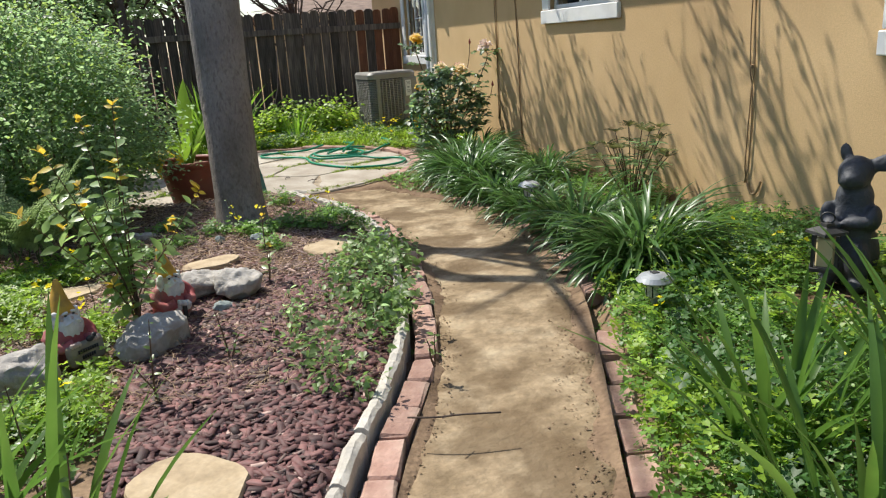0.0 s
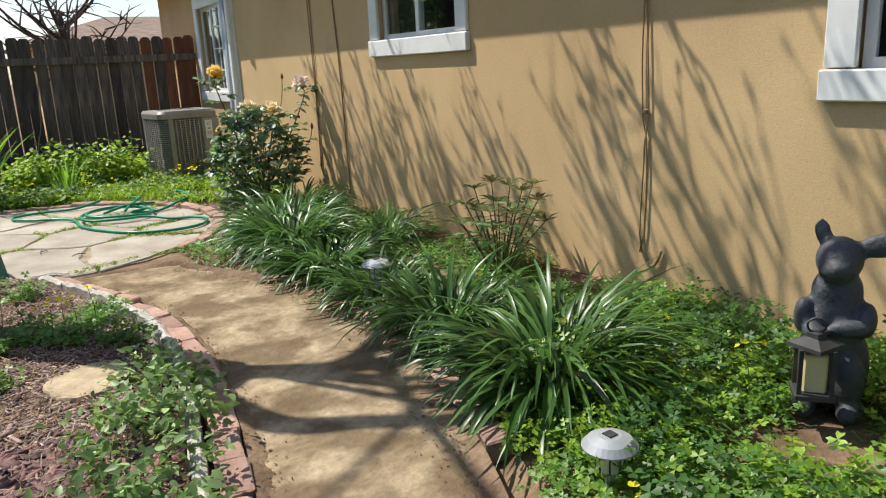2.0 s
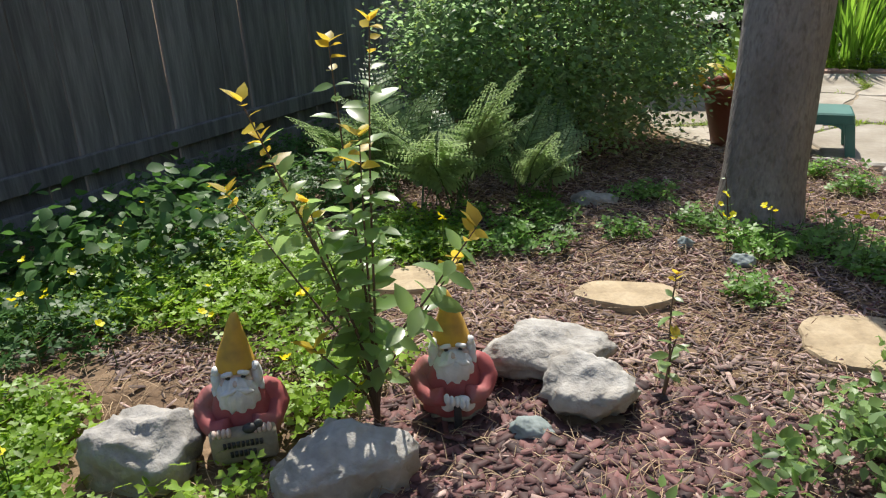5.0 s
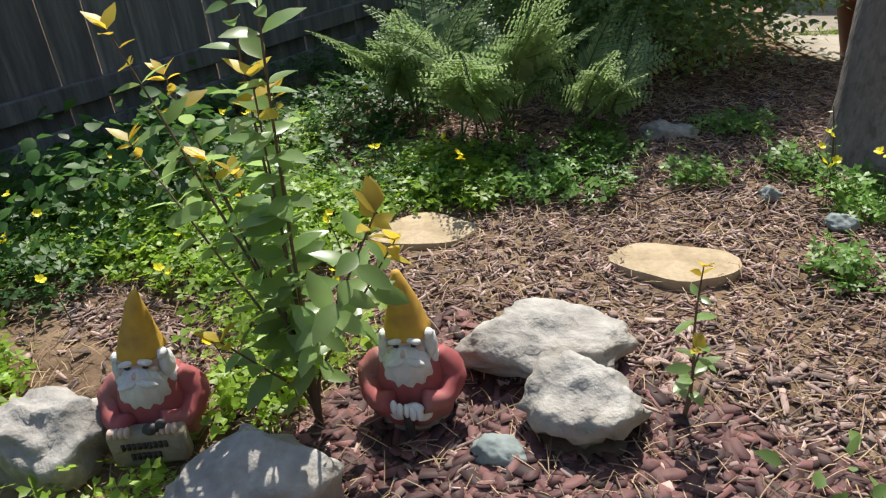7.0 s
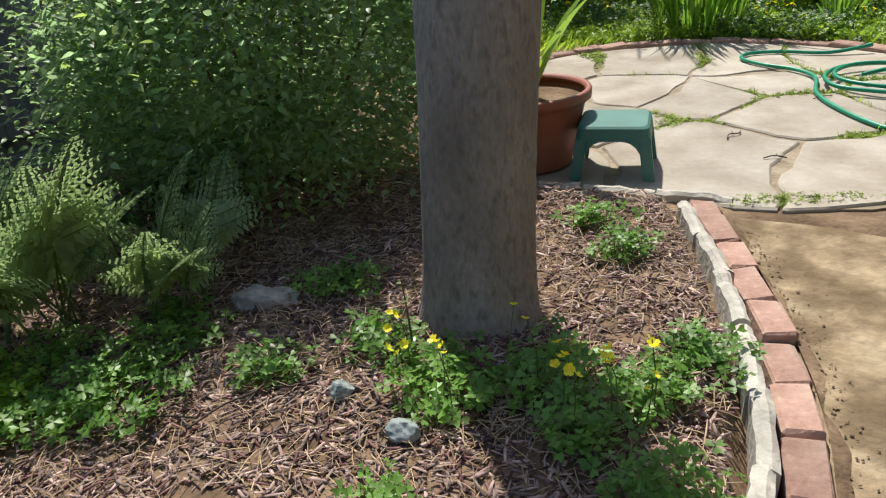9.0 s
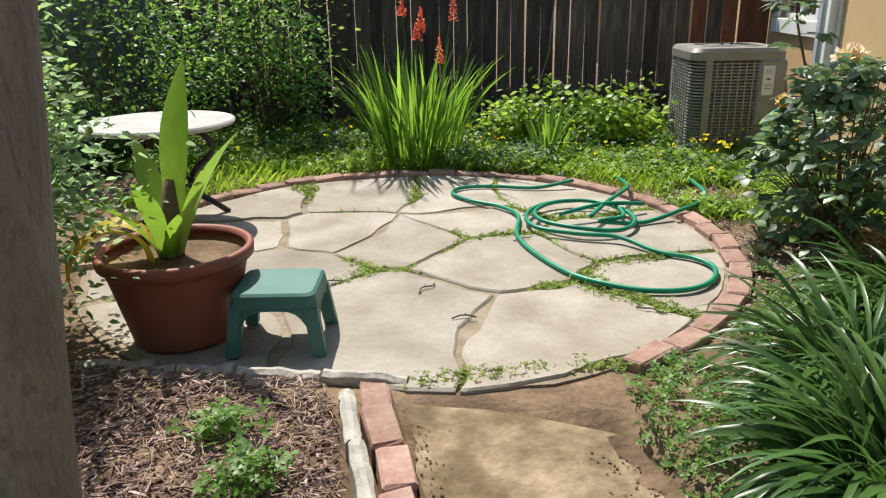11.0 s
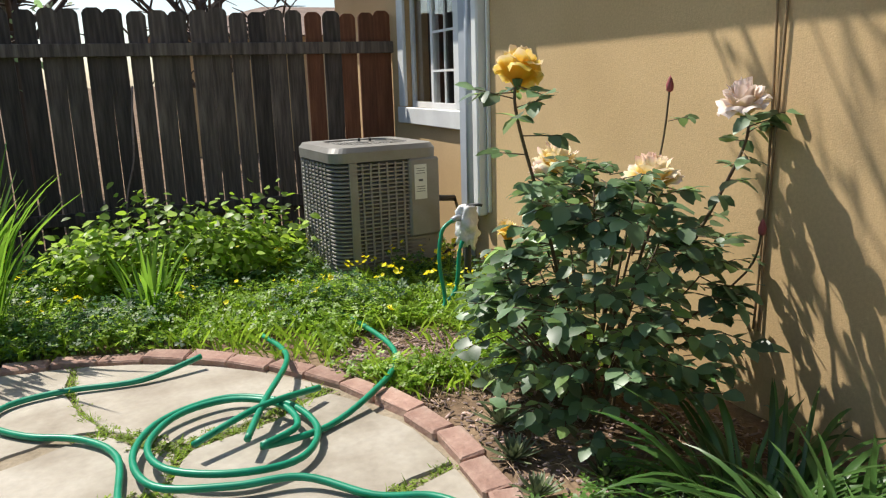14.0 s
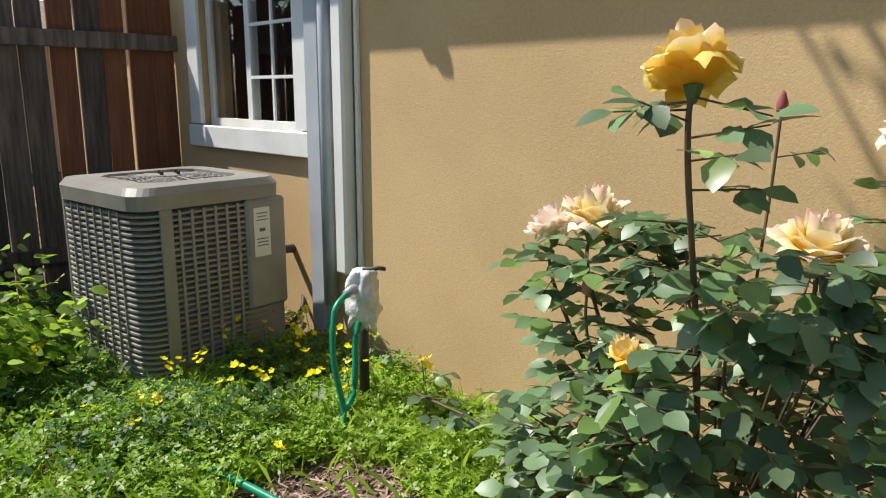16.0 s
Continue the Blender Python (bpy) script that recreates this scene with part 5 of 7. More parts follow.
def solar_lamp():
    s = thing("solar_lamp", pose(-1.60, 2.42, 0.03), "small silver solar path lamp staked beside the path", "garden lamp", "solar lamps along the path")
    part("stake", lathe_bm([(0, -0.06), (0.010, 0), (0.011, 0.10), (0.017, 0.11), (0.017, 0.125), (0, 0.126)], 14), STEEL, s)
    part("lens", lathe_bm([(0.02, 0.126), (0.036, 0.14), (0.042, 0.205), (0.03, 0.206), (0, 0.206)], 18), FROST, s, "ribbed clear lens")
    for q in range(8):
        a = 2 * math.pi * q / 8
        tube("rib", [(0.036 * math.cos(a), 0.036 * math.sin(a), 0.138), (0.043 * math.cos(a), 0.043 * math.sin(a), 0.205)], 0.0028, DARK_METAL, s, 5)
    part("cap", lathe_bm([(0, 0.204), (0.076, 0.204), (0.078, 0.209), (0.062, 0.228), (0.032, 0.239), (0, 0.241)], 28), STEEL, s, "domed steel cap")
    part("solar_cell", box_bm((0.03, 0.03, 0.003), (0, 0, 0.2425)), DARK_METAL, s)
    copy_thing(s, pose(-1.23, 4.44, 0.06))


solar_lamp()
plant_pot("nursery_pot", (-0.83, 1.75, 0.04), 0.125, 0.095, 0.26, BLACK_PLASTIC, "black plastic nursery pot among weeds")


# ---- mulch bed things ----
def rock(at, size, turn, seed, label, mat=ROCK, name="rock"):
    bm = bmesh.new()
    bmesh.ops.create_icosphere(bm, subdivisions=4, radius=0.5)
    for v in bm.verts:
        d = v.co.normalized()
        for k in range(7):
            nrm = Vector((noise.noise((seed + k, 0.1, 0.2)), noise.noise((0.5, seed + k * 1.7, 0.9)), noise.noise((0.3, 0.7, seed * 1.3 + k)) + 0.1)).normalized()
            lim = 0.31 + 0.09 * noise.noise((seed, k * 2.2, 3.0))
            over = v.co.dot(nrm) - lim
            if over > 0:
                v.co -= nrm * over * 0.85
        v.co += d * (0.08 * noise.noise(d * 2.2 + Vector((seed, 0, 0))) + 0.045 * noise.noise(d * 6 + Vector((0, seed, 0))) + 0.03 * noise.noise(d * 12 + Vector((0, seed, 0))) - 0.02 * max(0.0, 0.25 - abs(noise.noise(d * 5 + Vector((seed, seed, 0))))))
        v.co = Vector((v.co.x * size[0], v.co.y * size[1], v.co.z * size[2]))
    ob = part(name, bm, mat, smooth=True)
    ob.matrix_world = pose(*at, 0, 0, turn)
    tagged(ob, label, "rock", "rocks in the mulch bed")
    return ob


rock((-3.44, 3.68, 0.14), (0.45, 0.26, 0.21), 38, 1.3, "long low pale grey rock in bark mulch")
rock((-3.25, 3.56, 0.145), (0.26, 0.22, 0.21), 20, 5.2, "angular pale grey rock beside a pebble")
rock((-3.65, 3.03, 0.15), (0.34, 0.27, 0.23), 40, 9.9, "rounded pale rock beside a garden gnome")
rock((-4.13, 2.84, 0.15), (0.30, 0.28, 0.25), 0, 14.1, "rounded buff rock at the weedy bed edge")
rock((-3.34, 3.38, 0.11), (0.115, 0.085, 0.07), 30, 2.1, "smooth grey-green pebble on bark mulch", PEBBLE, "pebble")
rock((-3.80, 5.10, 0.11), (0.22, 0.14, 0.12), 30, 21.0, "mossy grey rock under the bush")
rock((-3.07, 4.66, 0.12), (0.09, 0.07, 0.06), 10, 8.4, "small grey stone near the tree", PEBBLE, "pebble")
rock((-3.30, 4.75, 0.12), (0.08, 0.06, 0.05), 70, 31.4, "small grey stone near the tree", PEBBLE, "pebble")


def stepping_stone(outline, top, label):
    c = Vector((sum(p[0] for p in outline) / len(outline), sum(p[1] for p in outline) / len(outline)))
    pts = [Vector((*outline[k], 0)).lerp(Vector((*outline[(k + 1) % len(outline)], 0)), q / 5) for k in range(len(outline)) for q in range(5)]
    for _ in range(3):
        pts = [(pts[k - 1] + pts[k] * 2 + pts[(k + 1) % len(pts)]) / 4 for k in range(len(pts))]
    rim = []
    for p in pts:
        q = Vector((p.x, p.y)) - c
        q *= 1.07 + 0.10 * noise.noise((p.x * 11, p.y * 11, 2.0)) + 0.05 * noise.noise((p.x * 32, p.y * 32, 2.0))
        rim.append(q)
    n = len(rim)
    v = [(q.x, q.y, -0.05) for q in rim] + [(q.x, q.y, -0.008) for q in rim] + [(q.x * 0.975, q.y * 0.975, 0.002 * noise.noise((q.x * 30, q.y * 30, 1))) for q in rim] + [(0, 0, 0.003)]
    f = [(k, (k + 1) % n, n + (k + 1) % n, n + k) for k in range(n)] + [(n + k, n + (k + 1) % n, 2 * n + (k + 1) % n, 2 * n + k) for k in range(n)] + [(2 * n + k, 2 * n + (k + 1) % n, 3 * n) for k in range(n)]
    ob = new("stepping_stone", mesh_of("stepping_stone", v, f, SANDSTONE))
    ob.matrix_world = pose(c.x, c.y, top)
    return tagged(ob, label, "stepping stone", "stepping stones in the mulch")


stepping_stone([(-2.79, 4.10), (-2.84, 4.33), (-2.57, 4.43), (-2.49, 4.24), (-2.53, 4.11), (-2.68, 4.06)], 0.105, "flat buff sandstone stepping stone in bark mulch")
stepping_stone([(-3.54, 4.13), (-3.51, 4.28), (-3.27, 4.36), (-3.21, 4.28), (-3.31, 4.13)], 0.113, "flat buff sandstone stepping stone in bark mulch")
stepping_stone([(-4.22, 3.86), (-4.20, 4.10), (-3.96, 4.13), (-3.95, 4.0), (-4.08, 3.90)], 0.118, "flat buff sandstone stepping stone among weeds")
stepping_stone([(-3.71, 1.94), (-3.53, 2.06), (-3.34, 1.88), (-3.40, 1.70), (-3.58, 1.68)], 0.115, "large flat buff stepping stone near the path")
stepping_stone([(-4.75, 4.3), (-4.75, 4.55), (-4.4, 4.6), (-4.35, 4.4)], 0.12, "flat grey stepping stone in fence shade")


def gnome(at, turn, sign, label):
    """A painted garden gnome as one mesh: hat, beard, coat and base have their own paint."""
    mats_ = [COAT_RED, HAT_YELLOW, BEARD, SKIN_CLAY, SIGN_STONE, DARK_METAL]
    pieces = []

    def add(bm, k):
        for face in bm.faces:
            face.material_index = k
            face.smooth = True
        pieces.append(bm)

    def weather(bm, amount, scale):
        for v in bm.verts:
            v.co += v.co.normalized() * amount * noise.noise(v.co * scale)
        return bm

    def sleeve(sx):
        v, f = tube_data(spline([(sx * 0.055, 0.0, 0.150), (sx * 0.088, -0.012, 0.105), (sx * 0.072, -0.060, 0.078), (sx * 0.030, -0.086, 0.088)], 5), [0.018, 0.022, 0.025, 0.026, 0.027, 0.027, 0.026, 0.024, 0.023, 0.022, 0.021, 0.021, 0.022, 0.023, 0.024, 0.024], 14)
        bm = bmesh.new()
        vs = [bm.verts.new(q) for q in v]
        for q in f:
            bm.faces.new([vs[k] for k in q])
        return weather(bm, 0.006, 45)

    coat = lathe_bm([(0, 0.012), (0.080, 0.012), (0.089, 0.022), (0.088, 0.055), (0.080, 0.10), (0.068, 0.14), (0.048, 0.17), (0, 0.178)], 40)
    for v in coat.verts:
        a = math.atan2(v.co.y, v.co.x)
        k = 1 + 0.05 * math.sin(a * 9 + 4 * v.co.z) * max(0.0, 1 - v.co.z / 0.12)
        v.co.x, v.co.y = v.co.x * k, v.co.y * k * 0.92
    add(weather(coat, 0.004, 40), 0)
    add(lathe_bm([(0, 0), (0.078, 0), (0.082, 0.008), (0.078, 0.016), (0, 0.016)], 28), 4)
    add(sleeve(1), 0)
    add(sleeve(-1), 0)
    add(blob_bm([((0, -0.008, 0.186), (0.044, 0.042, 0.044), (0, 0, 0)), ((0, -0.055, 0.186), (0.012, 0.013, 0.010), (0, 0, 0)), ((0.026, -0.040, 0.184), (0.014, 0.010, 0.011), (0, 0, 0)), ((-0.026, -0.040, 0.184), (0.014, 0.010, 0.011), (0, 0, 0))], 10), 3)
    add(blob_bm([((0.018, -0.0465, 0.1985), (0.006, 0.004, 0.004), (0, 0, 0)), ((-0.018, -0.0465, 0.1985), (0.006, 0.004, 0.004), (0, 0, 0))], 6), 5)
    beard = blob_bm([((0, -0.040, 0.142), (0.050, 0.036, 0.058), (8, 0, 0))], 26)
    for v in beard.verts:
        a = math.atan2(v.co.x, -v.co.y - 0.01)
        k = 0.0035 * math.sin(a * 16 + 60 * (v.co.z - 0.14) * a) + 0.003 * noise.noise(v.co * 70)
        v.co += Vector((v.co.x, v.co.y + 0.04, 0)).normalized() * k
    add(beard, 2)
    add(weather(blob_bm([((0.019, -0.066, 0.171), (0.022, 0.010, 0.009), (0, 18, 0)), ((-0.019, -0.066, 0.171), (0.022, 0.010, 0.009), (0, -18, 0)), ((0.019, -0.046, 0.209), (0.015, 0.009, 0.006), (0, 10, 0)), ((-0.019, -0.046, 0.209), (0.015, 0.009, 0.006), (0, -10, 0)),
                         ((0.046, -0.012, 0.178), (0.016, 0.024, 0.034), (0, 0, 0)), ((-0.046, -0.012, 0.178), (0.016, 0.024, 0.034), (0, 0, 0)), ((0.052, -0.012, 0.150), (0.012, 0.020, 0.022), (0, 0, 0)), ((-0.052, -0.012, 0.150), (0.012, 0.020, 0.022), (0, 0, 0)),
                         ((0.045, -0.018, 0.208), (0.012, 0.016, 0.012), (0, 0, 0)), ((-0.045, -0.018, 0.208), (0.012, 0.016, 0.012), (0, 0, 0))], 10), 0.004, 60), 2)
    hat = lathe_bm([(0.0, 0.205), (0.047, 0.206), (0.050, 0.211), (0.045, 0.222), (0.036, 0.25), (0.027, 0.28), (0.018, 0.31), (0.009, 0.334), (0, 0.340)], 30)
    for v in hat.verts:
        h = v.co.z - 0.206
        v.co.x += 0.9 * h * h * (1 if sign else -0.7) + 0.004 * noise.noise(v.co * 45)
        v.co.y += 0.12 * h + 0.004 * noise.noise(v.co * 38)
    add(hat, 1)
    if sign:
        add(weather(box_bm((0.155, 0.042, 0.085), (0.0, -0.098, 0.046), 0.012, None, 3), 0.004, 40), 4)
        for w, z in ((0.085, 0.062), (0.058, 0.036)):
            x = -w / 2
            while x < w / 2:
                add(box_bm((0.007, 0.003, 0.015), (x, -0.1215, z)), 5)
                x += 0.0105
        knuckles = [((sx * (0.030 + 0.011 * q), -0.112, 0.092), (0.0065, 0.012, 0.011), (0, 0, 0)) for sx in (-1, 1) for q in range(4)]
        add(blob_bm(knuckles, 7), 3)
        add(blob_bm([((0.02, -0.115, 0.098), (0.018, 0.012, 0.013), (0, 0, 0)), ((0.04, -0.112, 0.105), (0.011, 0.01, 0.011), (0, 0, 0))], 8), 5)
    else:
        add(box_bm((0.019, 0.015, 0.085), (0.0, -0.104, 0.046), 0.004), 5)
        knuckles = [((-0.026 + 0.0125 * q, -0.108 - 0.004 * (q % 2), 0.094 - 0.005 * q), (0.0075, 0.013, 0.015), (0, 0, 12)) for q in range(5)]
        add(blob_bm(knuckles + [((0.012, -0.100, 0.082), (0.022, 0.014, 0.012), (0, 0, 0))], 8), 2)
        add(weather(blob_bm([((0.026, -0.088, 0.060), (0.022, 0.012, 0.020), (0, 0, 0)), ((-0.022, -0.088, 0.062), (0.018, 0.012, 0.018), (0, 0, 0))], 10), 0.004, 60), 2)
    me = bpy.data.meshes.new("garden_gnome")
    bm = merge(*pieces)
    bm.to_mesh(me)
    bm.free()
    for m in mats_:
        me.materials.append(m)
    ob = new("garden_gnome", me)
    ob.matrix_world = pose(*at, 0, 0, turn)
    return tagged(ob, label, "garden gnome", "gnomes in the bed")


gnome((-3.575, 3.40, 0.10), 36, False, "weathered garden gnome in faded red coat and yellow hat")
gnome((-3.965, 3.03, 0.115), 44, True, "weathered garden gnome holding a lettered stone sign")

# ---- planting ----
def in_yard(x, y):
    return -5.88 < x < -0.04 and y < FENCE_Y - 0.1


def bare_patch(x, y):
    """The worn patch between the rose and the tap."""
    return ((x + 0.98) / 0.34) ** 2 + ((y - 8.98) / 0.30) ** 2 + 0.5 * noise.noise((x * 6, y * 6, 0)) < 1


def off_patio(x, y, m=0.12):
    return (Vector((x, y)) - PATIO).length > PATIO_R + m


def right_bed(x, y):
    return y < 6.3 and x > edge_x(RIGHT_EDGE, y) + 0.12


def left_bed(x, y):
    return y < 6.3 and x < edge_x(LEFT_EDGE, y) - 0.22


def off_stones(x, y, margin=1.0):
    for cx, cy, r in ((-2.66, 4.23, 0.2), (-3.38, 4.24, 0.19), (-4.08, 4.0, 0.18), (-3.52, 1.87, 0.22), (-3.50, 3.76, 0.22), (-3.25, 3.56, 0.15), (-3.68, 3.02, 0.19), (-4.17, 2.86, 0.18), (-3.62, 3.43, 0.13), (-4.0, 3.02, 0.14)):
        if (x - cx) ** 2 + (y - cy) ** 2 < (r * margin) ** 2:
            return False
    return True


# arching strap-leaved clumps along the path
for x, y, n, L, lab in ((-1.17, 3.13, 360, 0.64, "large dark green agapanthus clump beside the path"), (-1.12, 3.92, 250, 0.52, "dark green agapanthus clump beside the path"),
                        (-1.12, 4.62, 170, 0.43, "small agapanthus clump around a solar lamp"), (-1.12, 5.28, 220, 0.48, "dark green agapanthus clump beside the path"),
                        (-1.10, 5.92, 280, 0.56, "broad agapanthus clump near the patio"), (-0.98, 6.48, 280, 0.55, "broad agapanthus clump near the patio"),
                        (-0.60, 6.9, 200, 0.52, "agapanthus clump against the stucco wall"), (-0.55, 7.22, 150, 0.52, "agapanthus clump beside the rose bush"), (-0.50, 5.7, 160, 0.5, "agapanthus clump against the stucco wall")):
    strap_clump("agapanthus", x, y, int(n * 1.3), L, 0.019, lab, "plant", STRAP, (0.65, 1.5), (1.2, 2.5), 0.17, "agapanthus along the path")

# sword-leaved plants near the start of the walk
for x, y, n, L, lab in ((-1.86, 1.42, 34, 0.62, "tall green iris leaves beside the path"), (-2.05, 0.92, 26, 0.85, "tall green iris leaves beside the path"),
                        (-1.45, 1.2, 40, 0.75, "tall green iris leaves in the weedy bed"), (-3.84, 1.42, 18, 0.80, "slender iris leaves at the mulch bed"), (-4.1, 1.5, 44, 0.72, "slender iris leaves at the mulch bed")):
    strap_clump("iris", x, y, n, L, 0.028, lab, "plant", IRIS_LEAF, (1.15, 1.55), (0.2, 1.1), 0.16, "iris clumps")

# tall crocosmia with red flower spikes by the back fence
cro = strap_clump("crocosmia", -3.05, 9.98, 210, 0.95, 0.026, "tall green crocosmia with red flower spikes by the fence", "plant", SWORD, (1.22, 1.57), (0.1, 0.95), 0.34)
strap_clump("crocosmia", -2.05, 10.0, 40, 0.5, 0.024, "young crocosmia leaves in weeds", "plant", SWORD, (1.2, 1.55), (0.1, 0.8), 0.10)
for fx, fy, fz, L in ((-0.12, 0.10, 1.24, 0.15), (0.06, -0.1, 1.12, 0.13), (0.28, 0.1, 1.22, 0.18), (0.20, -0.12, 0.90, 0.15), (-0.02, 0.15, 1.02, 0.10)):
    tube("flower_stalk", spline([(fx * 0.3, fy * 0.3, 0), (fx * 0.7, fy * 0.7, fz * 0.6), (fx, fy, fz)], 5), 0.004, STEM, cro, 5)
    ms = []
    for k in range(34):
        t = k / 33
        a = 2.4 * k
        ms.append(mat4((fx + 0.024 * math.cos(a) * (1.2 - t), fy + 0.024 * math.sin(a) * (1.2 - t), fz - L * 0.8 + L * 1.3 * t), 0.029 * (1.2 - 0.7 * t), uni(0, 6.28), uni(-0.4, 1.2), uni(-0.8, 0.8)))
    part("flower_spike", scatter_mesh("flower_spike", *BLOSSOM, ms, RED_PETAL), RED_PETAL, cro, "orange-red flower spike")

# shrubs
bush("large_bush", (-4.52, 6.24, 0.05), (1.12, 1.10, 1.62), 50000, 0.041, [BUSH_LEAF, BUSH_BRIGHT], "large dense small-leaved bush beside the grey fence", clumps=230, branches=14, bare=0.62, trunk_r=0.013, low=0.0, taper=0.42)
bush("fence_shrub", (-4.55, 10.75, 0.03), (0.62, 0.50, 1.75), 3400, 0.062, [CLOVER, BUSH_BRIGHT], "loose leafy shrub climbing the back fence", clumps=34, branches=20, bare=0.3)
bush("fence_shrub", (-5.4, 9.9, 0.03), (0.5, 0.9, 1.9), 3600, 0.062, [CLOVER, BUSH_BRIGHT], "loose leafy shrub in the fence corner", clumps=40, branches=14, bare=0.3)
bush("nasturtium", (-1.78, 10.72, 0.02), (0.85, 0.45, 0.44), 3400, 0.062, [LAWN, BUSH_BRIGHT], "bright mounded leafy shrub against the back fence", shape=BROAD, clumps=40, branches=12, low=0.1, trunk_r=0.005, tilt=0.7)
# the grey fence's shade is put into this plant's darker leaf colour
bush("nasturtium", (-5.25, 3.6, 0.05), (0.4, 0.8, 0.30), 1200, 0.06, [CLOVER_DARK], "leafy nasturtium with the fence's shade in its dark colour", shape=BROAD, clumps=30, branches=8, low=0.1, trunk_r=0.005, tilt=0.7)
bush("wall_plant", (-0.45, 1.75, 0.05), (0.32, 0.32, 0.45), 190, 0.075, [VINE_LEAF], "sparse pale-leaved plant beside a black pot", shape=BROAD, clumps=16, branches=10, bare=0.3, trunk_r=0.004)
bush("periwinkle", (-2.66, 3.30, 0.07), (0.20, 0.62, 0.15), 1000, 0.043, [VINE_LEAF, BUSH_LEAF], "trailing pale green periwinkle over the edging", clumps=40, branches=12, low=0.2, trunk_r=0.003)
bush("periwinkle", (-2.46, 3.88, 0.07), (0.15, 0.36, 0.17), 560, 0.045, [VINE_LEAF, BUSH_LEAF], "trailing pale green periwinkle over the edging", clumps=26, branches=10, low=0.2, trunk_r=0.003)
bush("periwinkle", (-2.90, 2.65, 0.07), (0.22, 0.62, 0.10), 620, 0.036, [VINE_LEAF, BUSH_LEAF], "sparse periwinkle runners over bark mulch", clumps=24, branches=10, low=0.2, trunk_r=0.003)
fern("fern", -4.36, 4.76, 14, 0.68, "feathery green fern beside the bush", FERN)
fern("fern", -4.08, 4.98, 9, 0.5, "low feathery fern at the bush's foot", FERN)
fern("fern", -4.76, 4.72, 9, 0.72, "feathery green fern beside the bush", FERN)


def sapling(name, at, tips, size, label, bare=0.35, gap=0.055, gold_tip=True):
    """A young shrub: stems from one foot to their tips, with paired leaves, golden at the ends."""
    ob = thing(name, pose(*at), label, "shrub")
    green, gold = [], []
    for k, tip in enumerate(tips):
        top = Vector(tip)
        h = top.z
        pts = spline([(0, 0, -0.02), (top.x * 0.10 + uni(-0.012, 0.012), top.y * 0.10, h * 0.3), (top.x * 0.58, top.y * 0.58, h * 0.68), top], 12)
        m = len(pts) - 1
        tube("stem", pts, [0.0048 * (1 - 0.72 * i / m) for i in range(m + 1)], WOODY, ob, 6)
        length = sum((b - a).length for a, b in zip(pts, pts[1:]))
        count = max(3, int(length * (1 - bare) / gap))
        turn = uni(0, 3.1)
        for q in range(count):
            t = bare + (1 - bare) * (q + 0.5) / count
            u = t * m
            c = pts[int(u)].lerp(pts[min(m, int(u) + 1)], u - int(u))
            way = (pts[min(m, int(u) + 1)] - pts[int(u) - 1]).normalized()
            turn += 1.57 + uni(-0.3, 0.3)
            a = way.orthogonal().normalized()
            b = way.cross(a)
            for sgn in (1, -1):
                if uni(0, 1) < 0.1:
                    continue
                out = (a * math.cos(turn) + b * math.sin(turn)) * sgn
                young = gold_tip and t > 0.88
                big = size * uni(0.75, 1.15) * (1.0 if t < 0.8 else 0.75 if t < 0.9 else 0.5)
                (gold if young else green).append(aimed(c, out + way * uni(0.2, 0.8) - Vector((0, 0, uni(0.0, 0.35))), way * 0.6 + Vector((uni(-0.7, 0.7), uni(-0.9, 0.4), 0.3)), big))
        for q in range(3):
            a = uni(0, 6.28)
            if gold_tip:
                gold.append(aimed(top, Vector((math.cos(a), math.sin(a), uni(0.6, 1.6))), Vector((-math.cos(a), -math.sin(a), 0.6)), size * uni(0.5, 0.75)))
    part("foliage", scatter_mesh("foliage", *SOFT_OVATE, green, SHRUB_LEAF, True), SHRUB_LEAF, ob)
    if gold:
        part("new_leaves", scatter_mesh("new_leaves", *OVATE, gold, TIP_LEAF, True), TIP_LEAF, ob, "golden new leaves")
    return ob


SOFT_OVATE = leaf_shape(0.46, 0.10, 0.22, ((0, 0), (0.1, 0.35), (0.3, 0.9), (0.5, 1.0), (0.75, 0.72), (1, 0)))
sapling("young_shrub", (-3.71, 3.24, 0.10), ((0.05, 0.03, 1.0), (-0.09, 0.06, 0.95), (-0.30, 0.02, 0.72), (-0.22, -0.10, 0.84), (0.34, -0.06, 0.62), (0.20, 0.10, 0.46), (-0.16, 0.16, 0.66), (0.02, 0.0, 0.76),
                                                (-0.06, -0.14, 0.28), (-0.36, -0.06, 0.60), (-0.12, -0.04, 0.60), (-0.24, 0.08, 0.50)),
        0.080, "young shrub with golden new leaves between the gnomes", 0.30, 0.036)
sapling("seedling", (-3.10, 3.68, 0.10), ((0.01, 0.01, 0.36), (0.03, -0.02, 0.2)), 0.055, "slender leafy seedling in bark mulch", 0.2, 0.05)
sapling("seedling", (-2.62, 2.35, 0.10), ((0.01, 0.0, 0.12), (-0.02, 0.02, 0.09)), 0.04, "tiny seedling in bark mulch", 0.2, 0.03, False)
for x, y, h in ((-3.62, 2.45, 0.34), (-3.85, 1.75, 0.45), (-3.35, 2.75, 0.22), (-3.70, 1.30, 0.5), (-3.18, 4.95, 0.25)):
    sapling("weed_stalk", (x, y, ground_z(x, y)), ((uni(-0.05, 0.05), uni(-0.05, 0.05), h), (uni(-0.08, 0.08), uni(-0.08, 0.08), h * 0.6)), 0.032, "thin upright weed stalk in bark mulch", 0.2, 0.045, False)


